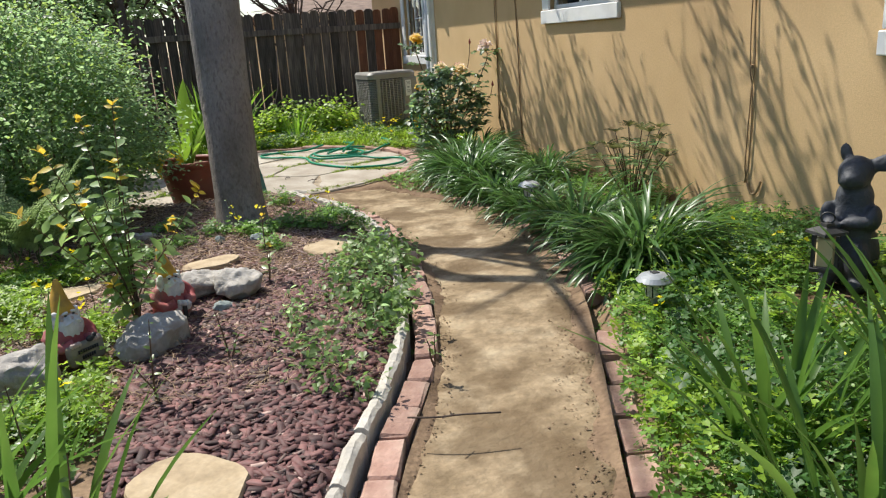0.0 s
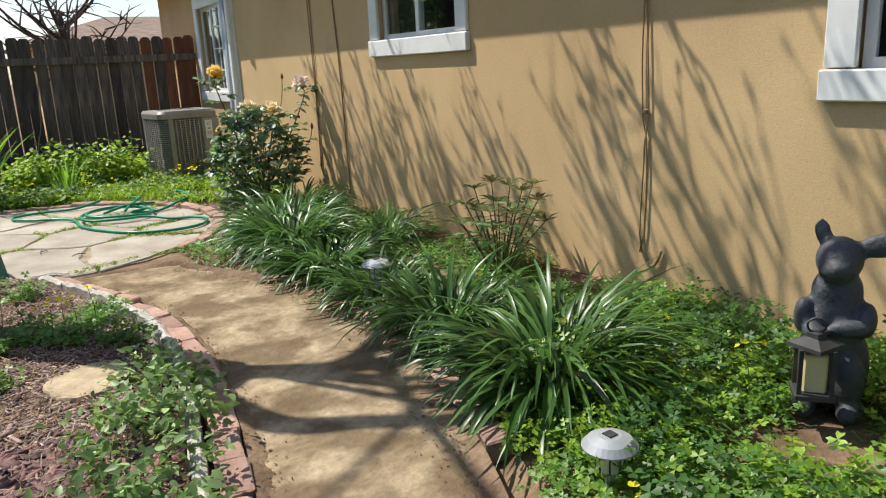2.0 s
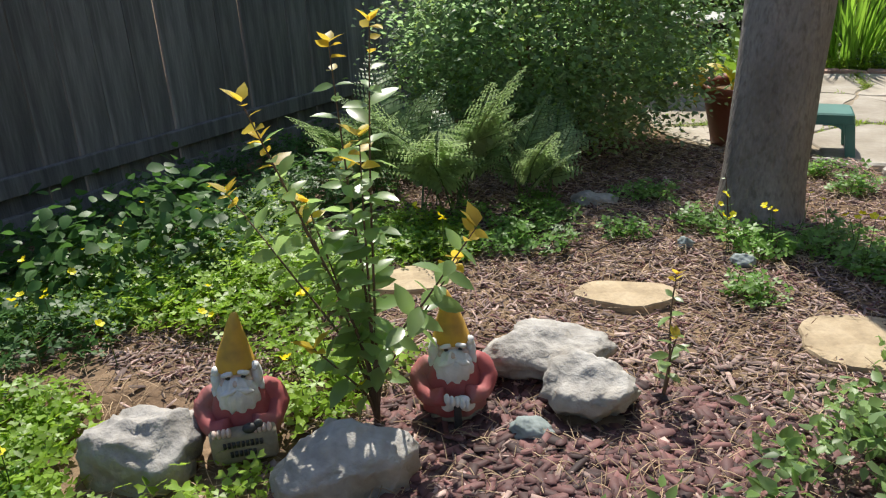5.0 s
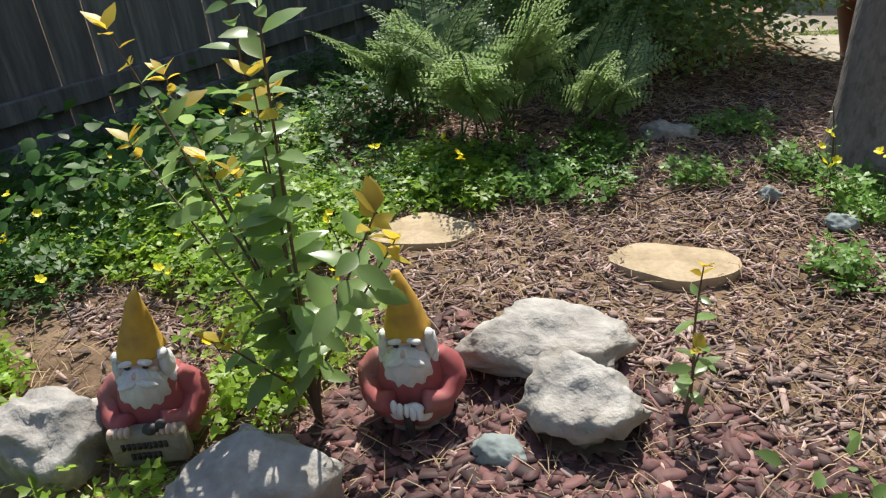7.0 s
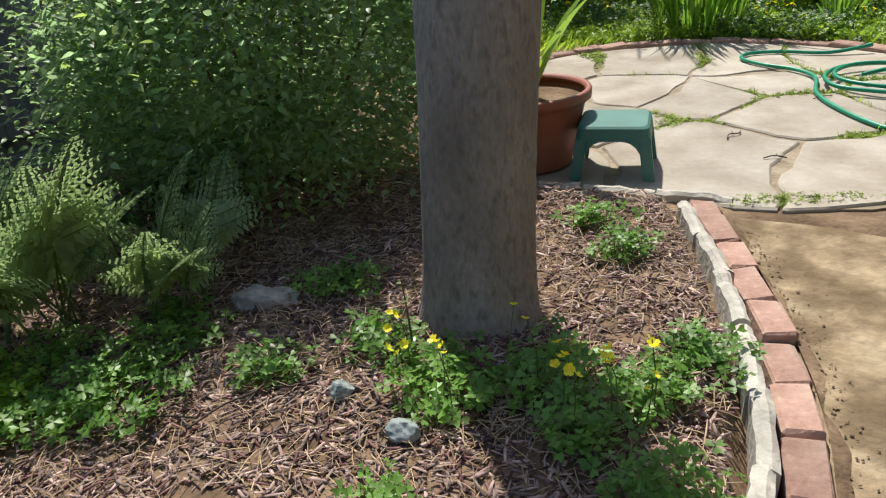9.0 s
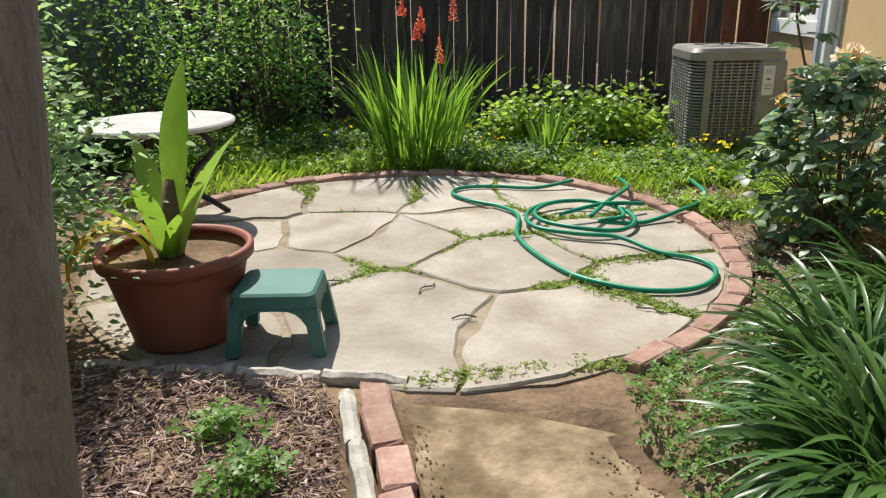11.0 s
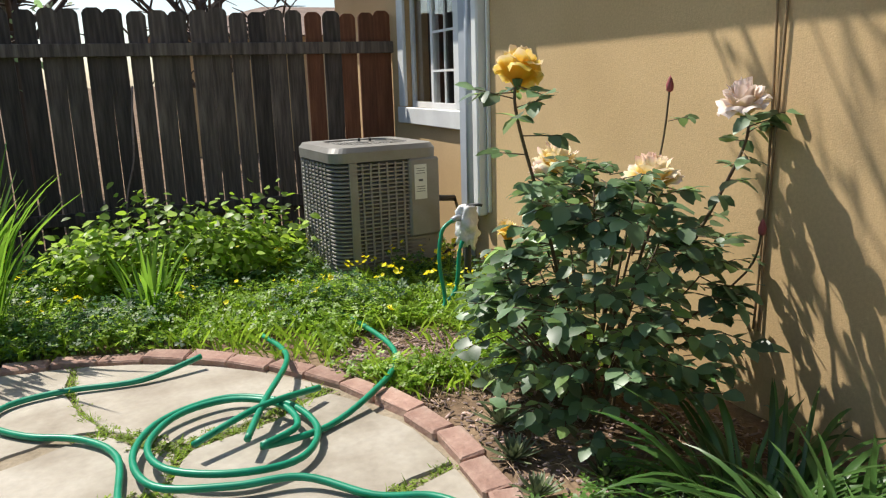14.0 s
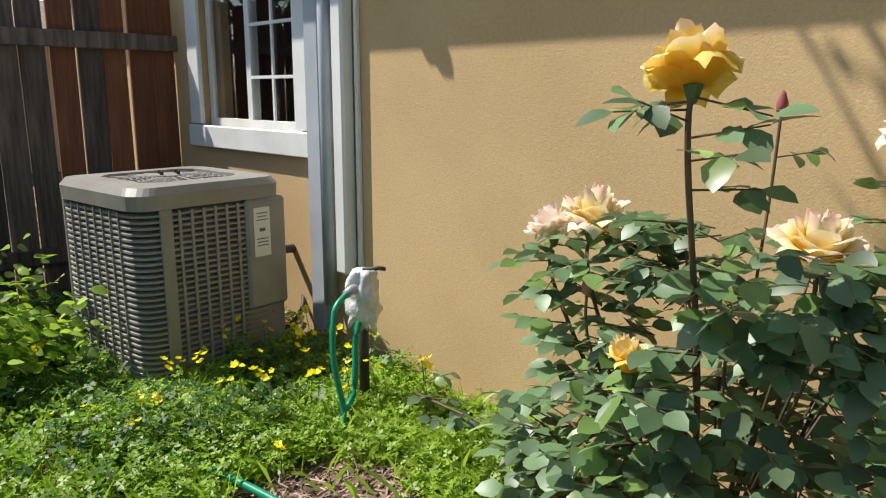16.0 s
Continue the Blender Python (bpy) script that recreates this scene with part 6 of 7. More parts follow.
def whorled_shrub(at, stems, label):
    """An upright shrub whose long leaves stand in whorls at the ends of its stems."""
    ob = thing("wall_shrub", pose(*at), label, "shrub")
    low, top_ = [], []
    for k in range(stems):
        a = 2.4 * k
        r = 0.06 + 0.26 * math.sqrt((k + 0.5) / stems)
        h = uni(0.34, 0.58) * (1.1 - 0.6 * r)
        tip = Vector((max(-0.30, min(0.24, r * math.cos(a) * 0.8)), r * math.sin(a) * 1.25, h))
        pts = spline([(tip.x * 0.1, tip.y * 0.1, -0.02), (tip.x * 0.55, tip.y * 0.55, h * 0.55), tip], 6)
        tube("stem", pts, [0.006 - 0.003 * i / 12 for i in range(13)], WOODY, ob, 6)
        for back, n, lift, store in ((0, 8, 0.55, top_), (3, 6, 0.15, low), (6, 5, 0.0, low)):
            c = pts[len(pts) - 1 - back]
            for q in range(n):
                b = 2 * math.pi * q / n + uni(-0.3, 0.3)
                store.append(aimed(c, Vector((math.cos(b), math.sin(b), lift + uni(-0.2, 0.25))), Vector((0, 0, 1)), uni(0.075, 0.115)))
    part("foliage", scatter_mesh("foliage", *SLIM, low, BUSH_LEAF, True), BUSH_LEAF, ob)
    tagged(part("end_whorls", scatter_mesh("end_whorls", *SLIM, top_, WHORL_LEAF, True), WHORL_LEAF, ob, "bronze-green leaf whorls"), kind="stuff")


SLIM = leaf_shape(0.30, 0.10, 0.2, ((0, 0), (0.25, 0.7), (0.6, 1.0), (1, 0)))
whorled_shrub((-0.40, 4.46, 0.04), 17, "upright shrub with bronze whorled leaves against the stucco wall")


# ---- rose bush ----
def petal_paint(name, stops_, translucent=0.35):
    """Petal colour that runs from the flower's heart to its rim."""
    m = bpy.data.materials.new(name)
    m.use_nodes = True
    n, l = m.node_tree.nodes, m.node_tree.links
    coords, length, wave, add, ramp = n.new("ShaderNodeTexCoord"), n.new("ShaderNodeVectorMath"), n.new("ShaderNodeTexNoise"), n.new("ShaderNodeMath"), n.new("ShaderNodeValToRGB")
    length.operation, add.operation = "LENGTH", "MULTIPLY_ADD"
    wave.inputs["Scale"].default_value = 4.0
    l.new(coords.outputs["Object"], length.inputs[0])
    l.new(coords.outputs["Object"], wave.inputs["Vector"])
    l.new(wave.outputs["Fac"], add.inputs[0])
    add.inputs[1].default_value = 0.5
    l.new(length.outputs["Value"], add.inputs[2])
    els = ramp.color_ramp.elements
    for i, (at, c) in enumerate(stops_):
        e = els[i] if i < 2 else els.new(at)
        e.position, e.color = at, (*c, 1)
    l.new(add.outputs[0], ramp.inputs["Fac"])
    bsdf = n["Principled BSDF"]
    l.new(ramp.outputs["Color"], bsdf.inputs["Base Color"])
    bsdf.inputs["Roughness"].default_value = 0.6
    tr, mix = n.new("ShaderNodeBsdfTranslucent"), n.new("ShaderNodeMixShader")
    l.new(ramp.outputs["Color"], tr.inputs["Color"])
    mix.inputs[0].default_value = translucent
    l.new(bsdf.outputs[0], mix.inputs[1])
    l.new(tr.outputs[0], mix.inputs[2])
    l.new(mix.outputs[0], n["Material Output"].inputs["Surface"])
    return m


PETAL = petal_paint("cream_pink_petal", ((0.50, (0.90, 0.60, 0.08)), (0.72, (0.92, 0.76, 0.32)), (0.87, (0.92, 0.82, 0.58)), (1.0, (0.92, 0.68, 0.58))))
PETAL_GOLD = petal_paint("golden_petal", ((0.45, (0.88, 0.42, 0.01)), (0.70, (0.92, 0.58, 0.03)), (0.88, (0.94, 0.73, 0.20)), (1.0, (0.94, 0.76, 0.50))))
PETAL_PINK = petal_paint("pale_pink_petal", ((0.45, (0.92, 0.76, 0.34)), (0.66, (0.94, 0.82, 0.60)), (0.82, (0.94, 0.78, 0.69)), (0.97, (0.95, 0.83, 0.77))))


def rose_mesh(name, mat, open_=1.0, petals=30, seed=0):
    """A rose of cupped petals: a tight heart, then wider ones that roll back at the rim."""
    r_ = random.Random(seed)
    v, f = [], []
    n, m = 8, 7
    for k in range(petals):
        t = (k + 0.5) / petals
        o = min(1.0, t * open_)
        a = k * 2.39996 + r_.uniform(-0.2, 0.2)
        L = 0.76 - 0.10 * t + r_.uniform(-0.06, 0.06)
        start, end = 64 - 58 * o, 106 - 66 * o
        roll = 150 * max(0.0, t - 0.3) * r_.uniform(0.3, 1.3)
        wide = 0.24 + 0.13 * t
        phase, b = r_.uniform(0, 6.28), len(v)
        rr, zz = 0.03 + 0.05 * t, 0.02 - 0.03 * t
        for i in range(n + 1):
            q = i / n
            phi = radians(start + (end - start) * min(1.0, q * 1.4) - roll * max(0.0, q - 0.6) / 0.4)
            if i:
                rr, zz = max(0.015, rr + math.cos(phi) * L / n), zz + math.sin(phi) * L / n
            w = wide * math.sqrt(max(0.02, math.sin(math.pi * (0.10 + 0.74 * q))))
            for j in range(m):
                u = j / (m - 1) * 2 - 1
                ang = a + max(-1.35, min(1.35, u * w / max(0.10, rr)))
                ruff = (0.035 * math.sin(u * 3.6 + phase) + 0.018 * math.sin(u * 8 + 2 * phase)) * q ** 3
                dip = 0.11 * abs(u) ** 2.4 * q ** 2
                rad = max(0.01, rr + ruff - 0.03 * u * u * q)
                v.append((rad * math.cos(ang), rad * math.sin(ang), zz - dip + ruff * 0.6))
        for i in range(n):
            for j in range(m - 1):
                q = b + i * m + j
                f.append((q, q + 1, q + m + 1, q + m))
    return mesh_of(name, v, f, mat, True)


def rose_bush():
    base = Vector((-0.56, 8.0, ground_z(-0.56, 8.0)))
    ob = thing("rose_bush", pose(*base), "rose bush with yellow and pink blooms against the stucco wall", "rose bush")
    blooms = [((-0.911, 7.94, 1.26), 0.122, 1.15, PETAL_GOLD, 0.98, (-22, 22), "large golden yellow rose bloom"), ((-0.15, 7.78, 1.13), 0.135, 1.15, PETAL_PINK, 0.9, (-12, -14), "pale pink rose bloom"),
              ((-0.434, 7.88, 0.90), 0.155, 0.95, PETAL, 1.0, (-10, -6), "open yellow and pink rose bloom"), ((-0.50, 8.40, 0.90), 0.145, 1.15, PETAL, 0.95, (-8, -10), "open yellow and pink rose bloom"),
              ((-0.44, 8.56, 0.86), 0.11, 1.1, PETAL_PINK, 0.95, (6, -20), "small pink rose bloom"), ((-0.90, 8.03, 0.735), 0.072, 1.4, PETAL_GOLD, 0.6, (-10, -12), "small golden rose bloom")]
    v, f = [], []
    leaves, pale = [], []

    def spray(p, yaw, s):
        """A compound leaf: five leaflets on one stalk."""
        d = Vector((-math.sin(yaw), math.cos(yaw), uni(-0.3, 0.3)))
        tube_data([p, p + d * s * 1.9], [0.0022, 0.0015], 4, v, f)
        for t, turn in ((1.9, 0.0), (1.4, 0.9), (1.4, -0.9), (0.8, 1.0), (0.8, -1.0)):
            (pale if uni(0, 1) < 0.15 else leaves).append(mat4(p + d * s * t, s * uni(0.8, 1.15), yaw + turn + uni(-0.25, 0.25), uni(-0.6, 0.5), uni(-0.6, 0.6)))

    for seed, (pos, size, tall, mat, op, tip, lab) in enumerate(blooms):
        p = Vector(pos) - base
        root = Vector((uni(-0.06, 0.06), uni(-0.06, 0.06), -0.03))
        mid = Vector((p.x * 0.55, p.y * 0.6, p.z * 0.5))
        pts = spline([root, mid, p - Vector((0, 0, 0.12)), p], 7)
        tube_data(pts, [0.0075 - 0.003 * i / (len(pts) - 1) for i in range(len(pts))], 6, v, f)
        for i in range(5, len(pts) - 2):
            spray(pts[i], uni(0, 6.28), 0.066)
        part("bloom", rose_mesh("bloom", mat, op, 30, seed), mat, ob, lab).matrix_local = pose(*p, *tip, 60 * seed) @ Matrix.Diagonal((size, size, size * tall, 1))
        part("calyx", lathe_bm([(0, -0.03), (0.008, -0.025), (0.014, -0.008), (0.018, 0.004), (0, 0.01)], 8, p), STEM, ob)
    for bx, by, bz in ((-0.23, 8.06, 1.22), (-0.58, 8.35, 0.78), (-0.12, 7.7, 0.75)):
        p = Vector((bx, by, bz)) - base
        tube_data(spline([(p.x * 0.5, p.y * 0.5, p.z * 0.5), (p.x * 0.9, p.y * 0.95, p.z * 0.8), p], 5), 0.004, 5, v, f)
        part("bud", lathe_bm([(0, -0.02), (0.012, -0.012), (0.014, 0.008), (0.007, 0.03), (0, 0.042)], 10, p), COAT_RED, ob, "closed red-green bud", True)
        spray(p - Vector((0, 0, 0.12)), uni(0, 6.28), 0.05)
    for k in range(700):
        a, r = uni(0, 6.28), uni(0, 1) ** 0.4
        hz = uni(0.06, 0.92)
        w = 0.385 * (1 - 0.45 * max(0, hz - 0.5) / 0.4) * (0.62 + 0.43 * min(1.0, hz / 0.38))
        p = Vector((r * w * math.cos(a) * 0.95, r * w * math.sin(a) * 1.15 - 0.02, hz))
        if noise.noise(p * 4.5) < -0.04:
            continue
        if base.x + p.x > -0.05:
            continue
        if uni(0, 1) < 0.08:
            tube_data([(p.x * 0.25, p.y * 0.25, p.z * 0.35), (p.x * 0.7, p.y * 0.7, p.z * 0.75), p], [0.006, 0.004, 0.003], 4, v, f)
        spray(p, a - math.pi / 2 + uni(-1, 1), uni(0.052, 0.075))
    # a low shoot that leans over the weeds towards the tap
    for t in np.linspace(0.3, 1.0, 16):
        p = Vector((0.05 * t, 1.05 * t, 0.16 + 0.16 * t * (1.4 - t)))
        spray(p + Vector((uni(-0.04, 0.04), 0, uni(-0.04, 0.06))), uni(0, 6.28), 0.045)
    tube_data(spline([(0, 0, 0.02), (0.02, 0.4, 0.22), (0.05, 1.05, 0.24)], 6), 0.005, 5, v, f)
    tagged(part("stem_work", mesh_of("stem_work", v, f, ROSE_STEM, True), ROSE_STEM, ob), kind="stuff")
    part("foliage", scatter_mesh("foliage", *BROAD, leaves, ROSE_LEAF, True), ROSE_LEAF, ob)
    part("young_foliage", scatter_mesh("young_foliage", *BROAD, pale, SHRUB_LEAF, True), SHRUB_LEAF, ob)


rose_bush()

# ---- succulents ----
for x, y, s in ((-0.98, 7.85, 0.12), (-0.90, 8.10, 0.13), (-1.02, 7.62, 0.10), (-0.72, 7.35, 0.10), (-0.80, 8.42, 0.10), (-0.78, 7.62, 0.11)):
    v, f = [], []
    for k in range(40):
        t = k / 39
        strap(v, f, (0, 0, 0.01), k * 2.39996, s * (1.0 - 0.45 * t), 0.016, 0.15 + 1.15 * t, -0.3, 4)
    ob = thing("succulent", pose(x, y, ground_z(x, y)), "spiky grey-green succulent rosette in bark mulch", "succulent", "succulents by the patio")
    part("rosette", mesh_of("rosette", v, f, SUCCULENT), SUCCULENT, ob)

# ---- ground cover ----
weed_patch("lawn_weeds", spots(11000, -5.7, -0.08, 9.45, 11.6, lambda x, y: off_patio(x, y) and in_yard(x, y)), 0.17, 0.042, LAWN, "bright green weedy ground cover by the back fence")
weed_patch("lawn_weeds", spots(3600, -1.3, -0.08, 8.5, 10.2, lambda x, y: off_patio(x, y) and in_yard(x, y) and not bare_patch(x, y), 0.0), 0.12, 0.038, LAWN, "bright green weeds before the air conditioner")
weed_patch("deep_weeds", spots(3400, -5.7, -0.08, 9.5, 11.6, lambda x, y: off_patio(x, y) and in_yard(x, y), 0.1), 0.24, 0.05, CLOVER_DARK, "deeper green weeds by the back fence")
weed_patch("bed_weeds", spots(6500, -2.3, -0.06, -0.8, 3.6, lambda x, y: right_bed(x, y) and (x + 0.55) ** 2 + (y - 2.36) ** 2 > 0.03 and (x + 0.9) ** 2 + (y - 2.22) ** 2 > 0.05), 0.16, 0.045, CLOVER, "leafy green weeds filling the bed by the wall")
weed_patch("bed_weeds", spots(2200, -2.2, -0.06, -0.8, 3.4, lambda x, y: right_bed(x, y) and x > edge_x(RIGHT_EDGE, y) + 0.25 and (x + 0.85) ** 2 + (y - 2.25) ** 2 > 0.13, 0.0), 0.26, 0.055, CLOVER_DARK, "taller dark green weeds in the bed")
# brighter leaf copy, its colour standing in for sunlit weeds
weed_patch("bed_weeds", spots(2200, -2.2, -0.06, 0.3, 3.4, lambda x, y: right_bed(x, y) and (x + 0.85) ** 2 + (y - 2.25) ** 2 > 0.06, 0.05), 0.22, 0.045, LAWN, "bright weeds in the wall bed with sunlight put into their colour")
weed_patch("bed_weeds", spots(2200, -1.4, -0.06, 3.4, 7.6, lambda x, y: (right_bed(x, y) or y > 6.3) and off_patio(x, y, 0.15), 0.05), 0.12, 0.04, CLOVER, "low green weeds between the agapanthus")
weed_patch("mulch_weeds", spots(2600, -5.4, -3.8, 2.3, 4.5, lambda x, y: off_stones(x, y) and x < -3.8 - 0.35 * max(0.0, y - 3.6), 0.08, 1.5), 0.14, 0.045, LAWN, "bright green weeds in the mulch bed")
weed_patch("mulch_weeds", spots(1800, -5.8, -3.6, -0.5, 2.6, lambda x, y: left_bed(x, y), 0.1, 1.3), 0.13, 0.045, CLOVER, "green weeds in the mulch bed")
# dark leaf copy carries the fence's shade in its colour
weed_patch("shade_weeds", spots(1700, -5.85, -4.7, 2.5, 5.6, lambda x, y: True), 0.20, 0.05, CLOVER_DARK, "weeds along the fence with its shade in their dark colour")
tufts = []
for cx, cy, r, n in ((-4.15, 4.45, 0.26, 150), (-4.45, 4.25, 0.24, 130), (-3.62, 5.25, 0.12, 50), (-3.95, 4.85, 0.14, 60), (-3.05, 4.86, 0.15, 75), (-2.82, 4.98, 0.13, 60), (-2.66, 4.80, 0.10, 45), (-3.30, 5.0, 0.09, 35), (-2.46, 5.2, 0.10, 45), (-2.78, 5.75, 0.08, 36), (-2.95, 5.95, 0.07, 26), (-2.55, 5.0, 0.10, 50),
                     (-3.86, 4.55, 0.16, 80), (-3.0, 4.4, 0.08, 30), (-2.45, 4.62, 0.11, 60), (-3.55, 4.8, 0.08, 28)):
    for k in range(n):
        a, q = uni(0, 6.28), r * math.sqrt(uni(0, 1))
        tufts.append((cx + q * math.cos(a), cy + q * math.sin(a)))
weed_patch("tree_weeds", tufts, 0.14, 0.042, CLOVER, "green weed tufts round the tree's foot")
weed_patch("edge_weeds", [(edge_x(RIGHT_EDGE, y) + uni(-0.05, 0.10), y) for y in rng.uniform(1.0, 6.0, 420) if noise.noise((0, y * 1.5, 5.0)) > -0.1], 0.05, 0.026, CLOVER, "small weeds along the kerb")
weed_patch("edge_weeds", [(edge_x(LEFT_EDGE, y) + uni(-0.13, 0.06), y) for y in rng.uniform(1.0, 6.2, 300) if noise.noise((3, y * 1.5, 5.0)) > 0.0], 0.05, 0.026, CLOVER, "small weeds along the kerb")
weed_patch("path_end_weeds", spots(500, -1.75, -1.1, 5.4, 6.7, lambda x, y: off_patio(x, y, 0.05) and x > edge_x(RIGHT_EDGE, min(y, 6.2)) - 0.05), 0.09, 0.032, CLOVER, "low weeds where the path meets the patio")
weed_patch("path_end_weeds", [(x, 6.42 + 0.33 * (x + 2.5) + uni(-0.05, 0.04)) for x in rng.uniform(-2.5, -1.65, 320)], 0.035, 0.022, MOSS, "mossy line where path and patio meet", False)

# moss and grass in the patio joints
joint = []
sd = [Vector(p) for p in ((-2.75, 7.0), (-2.2, 7.7), (-2.8, 8.0), (-3.2, 8.1), (-1.8, 6.95), (-2.45, 8.3), (-1.62, 8.1), (-3.25, 8.8), (-3.85, 8.55), (-1.42, 7.5), (-3.35, 7.4), (-3.75, 7.95), (-2.6, 8.85), (-2.0, 8.95), (-3.5, 6.75), (-4.1, 7.5))]
while len(joint) < 2600:
    p = Vector((uni(-4.35, -1.15), uni(6.4, 9.5)))
    if (p - PATIO).length > PATIO_R - 0.02:
        continue
    ds = sorted((p - s).length for s in sd)
    near = noise.noise((p.x * 1.6, p.y * 1.6, 7.7))
    if ds[1] - ds[0] < 0.02 + 0.16 * max(0.0, near) and near > -0.12:
        q = p + Vector((noise.noise((p.x * 2.3, p.y * 2.3, 11.0)), noise.noise((p.x * 2.3, p.y * 2.3, 23.0)))) * 0.10 * min(1.0, max(0.0, (PATIO_R - (p - PATIO).length) / 0.25))
        joint.append((q.x, q.y))
weed_patch("joint_moss", joint, 0.03, 0.024, MOSS, "moss and clover in the patio joints", False)
blades = []
for x, y in joint[:1100]:
    blades.append(mat4((x, y, 0.024), (0.04, uni(0.03, 0.06), 0.04), uni(0, 6.28), uni(0.4, 1.3), 0))
stuff("joint_grass", scatter_mesh("joint_grass", [(-0.05, 0, 0), (0.05, 0, 0), (0.03, 0.6, 0.05), (0, 1, -0.05)], [(0, 1, 2, 3)], blades, LAWN), "short grass in the patio joints", "grass")
lawn_blades = []
for x, y in spots(9000, -4.8, -0.1, 8.4, 11.0, lambda x, y: off_patio(x, y) and in_yard(x, y) and (not bare_patch(x, y) or uni(0, 1) < 0.25)):
    lawn_blades.append(mat4((x, y, ground_z(x, y) - 0.005), (0.10, uni(0.07, 0.16), 0.10), uni(0, 6.28), uni(0.6, 1.4), 0))
stuff("lawn_grass", scatter_mesh("lawn_grass", [(-0.03, 0, 0), (0.03, 0, 0), (0.02, 0.6, 0.05), (0, 1, -0.15)], [(0, 1, 2, 3)], lawn_blades, LAWN), "thin bright grass among the weeds", "grass")

flowers("oxalis_flowers", spots(150, -5.0, -0.15, 9.6, 11.3, lambda x, y: off_patio(x, y, 0.3)), 0.22, 0.026, YELLOW, "yellow oxalis flowers over the weeds")
flowers("oxalis_flowers", spots(40, -0.95, -0.15, 9.2, 10.3), 0.22, 0.030, YELLOW, "yellow oxalis flowers by the tap")
flowers("oxalis_flowers", spots(34, -5.3, -3.75, 2.4, 4.6, off_stones), 0.22, 0.026, YELLOW, "yellow oxalis flowers in the mulch bed")
flowers("oxalis_flowers", [(-3.0 + uni(-0.4, 0.5), 4.95 + uni(-0.22, 0.18)) for _ in range(15)], 0.21, 0.025, YELLOW, "yellow oxalis flowers at the tree's foot")
flowers("oxalis_flowers", spots(14, -1.9, -0.3, 0.6, 3.3, right_bed), 0.25, 0.027, YELLOW, "yellow oxalis flowers in the bed by the wall")

# ---- mulch ----
def chip_shape(k):
    r = random.Random(k)
    n = 5
    o = [(-0.5 + r.uniform(-0.1, 0.1), -0.17 + r.uniform(-0.05, 0.05)), (0.48 + r.uniform(-0.1, 0.1), -0.20 + r.uniform(-0.05, 0.08)), (0.55, r.uniform(-0.02, 0.12)), (0.40 + r.uniform(-0.15, 0.05), 0.20), (-0.44 + r.uniform(-0.1, 0.1), 0.15 + r.uniform(-0.03, 0.08))]
    v = [(x, y, -0.05) for x, y in o] + [(x * r.uniform(0.92, 1), y * r.uniform(0.9, 1), 0.03 + r.uniform(-0.02, 0.03)) for x, y in o]
    f = [tuple(n + i for i in range(n))] + [(i, (i + 1) % n, n + (i + 1) % n, n + i) for i in range(n)]
    return v, f


def mulch(name, places, size, mat, label, k, lift=0.009, tilt=0.5, slim=1.0):
    ms = [mat4((x, y, ground_z(x, y) + uni(0, lift * 2)), (size * uni(0.5, 1.3) / slim, size * uni(0.5, 1.2) * slim, size * uni(0.6, 1.2)), uni(0, 6.28), uni(-tilt, tilt), uni(-tilt, tilt)) for x, y in places]
    return stuff(name, scatter_mesh(name, *chip_shape(k), ms, mat), label, "mulch")


front = lambda x, y: left_bed(x, y) and off_stones(x, y, 0.72)
mulch("bark_chips", spots(5600, -3.75, -2.2, 0.0, 3.75, front), 0.070, CHIP, "dark red bark chips in the garden bed", 1, 0.009, 0.34)
mulch("bark_chips", spots(3200, -3.75, -2.2, 0.0, 3.75, front), 0.058, CHIP, "dark red bark chips in the garden bed", 2, 0.007, 0.24)
mulch("bark_chips", spots(1000, -3.6, -2.2, 0.4, 4.0, front), 0.055, CHIP_PALE, "greyed bark chips in the garden bed", 3, 0.007, 0.24)
mulch("fine_mulch", spots(17000, -5.2, -2.3, 3.1, 6.3, front), 0.027, CHIP_PALE, "fine greyed bark mulch round the tree", 4, 0.008, 0.4, 0.62)
mulch("fine_mulch", spots(9000, -5.2, -2.3, 3.1, 6.3, front), 0.030, CHIP, "fine dark bark mulch round the tree", 5, 0.008, 0.4, 0.62)
mulch("fine_mulch", spots(2500, -1.35, -0.1, 6.6, 9.0, lambda x, y: off_patio(x, y, 0.1)), 0.03, CHIP_PALE, "fine bark mulch by the patio", 6, 0.006, 0.5)
mulch("fine_mulch", spots(1500, -5.5, -3.2, -0.5, 3.3, front), 0.04, CHIP_PALE, "fine greyed mulch in the bed", 7, 0.008, 0.5)
mulch("fine_mulch", spots(500, -1.4, -0.5, 8.6, 9.4, lambda x, y: bare_patch(x, y) and off_patio(x, y)), 0.035, CHIP_PALE, "worn patch of bark and dry litter in the weeds", 8, 0.006, 0.4, 0.7)
straws = []
for x, y in spots(15000, -5.3, -2.3, 2.4, 6.3, front) + spots(1500, -1.3, -0.1, 6.6, 9.3, off_patio):
    straws.append(mat4((x, y, ground_z(x, y) + uni(0.006, 0.03)), (uni(0.03, 0.085), 0.036, 0.05), uni(0, 6.28), uni(-0.5, 0.5), uni(-0.35, 0.35)))
stuff("dry_litter", scatter_mesh("dry_litter", [(-0.5, -0.025, 0), (0, -0.03, 0.08), (0.5, -0.02, 0), (0.5, 0.02, 0.02), (0, 0.03, 0.10), (-0.5, 0.025, 0.02)], [(0, 1, 4, 5), (1, 2, 3, 4)], straws, DRY), "dry straw and leaf litter on the mulch", "litter")
crumbs = []
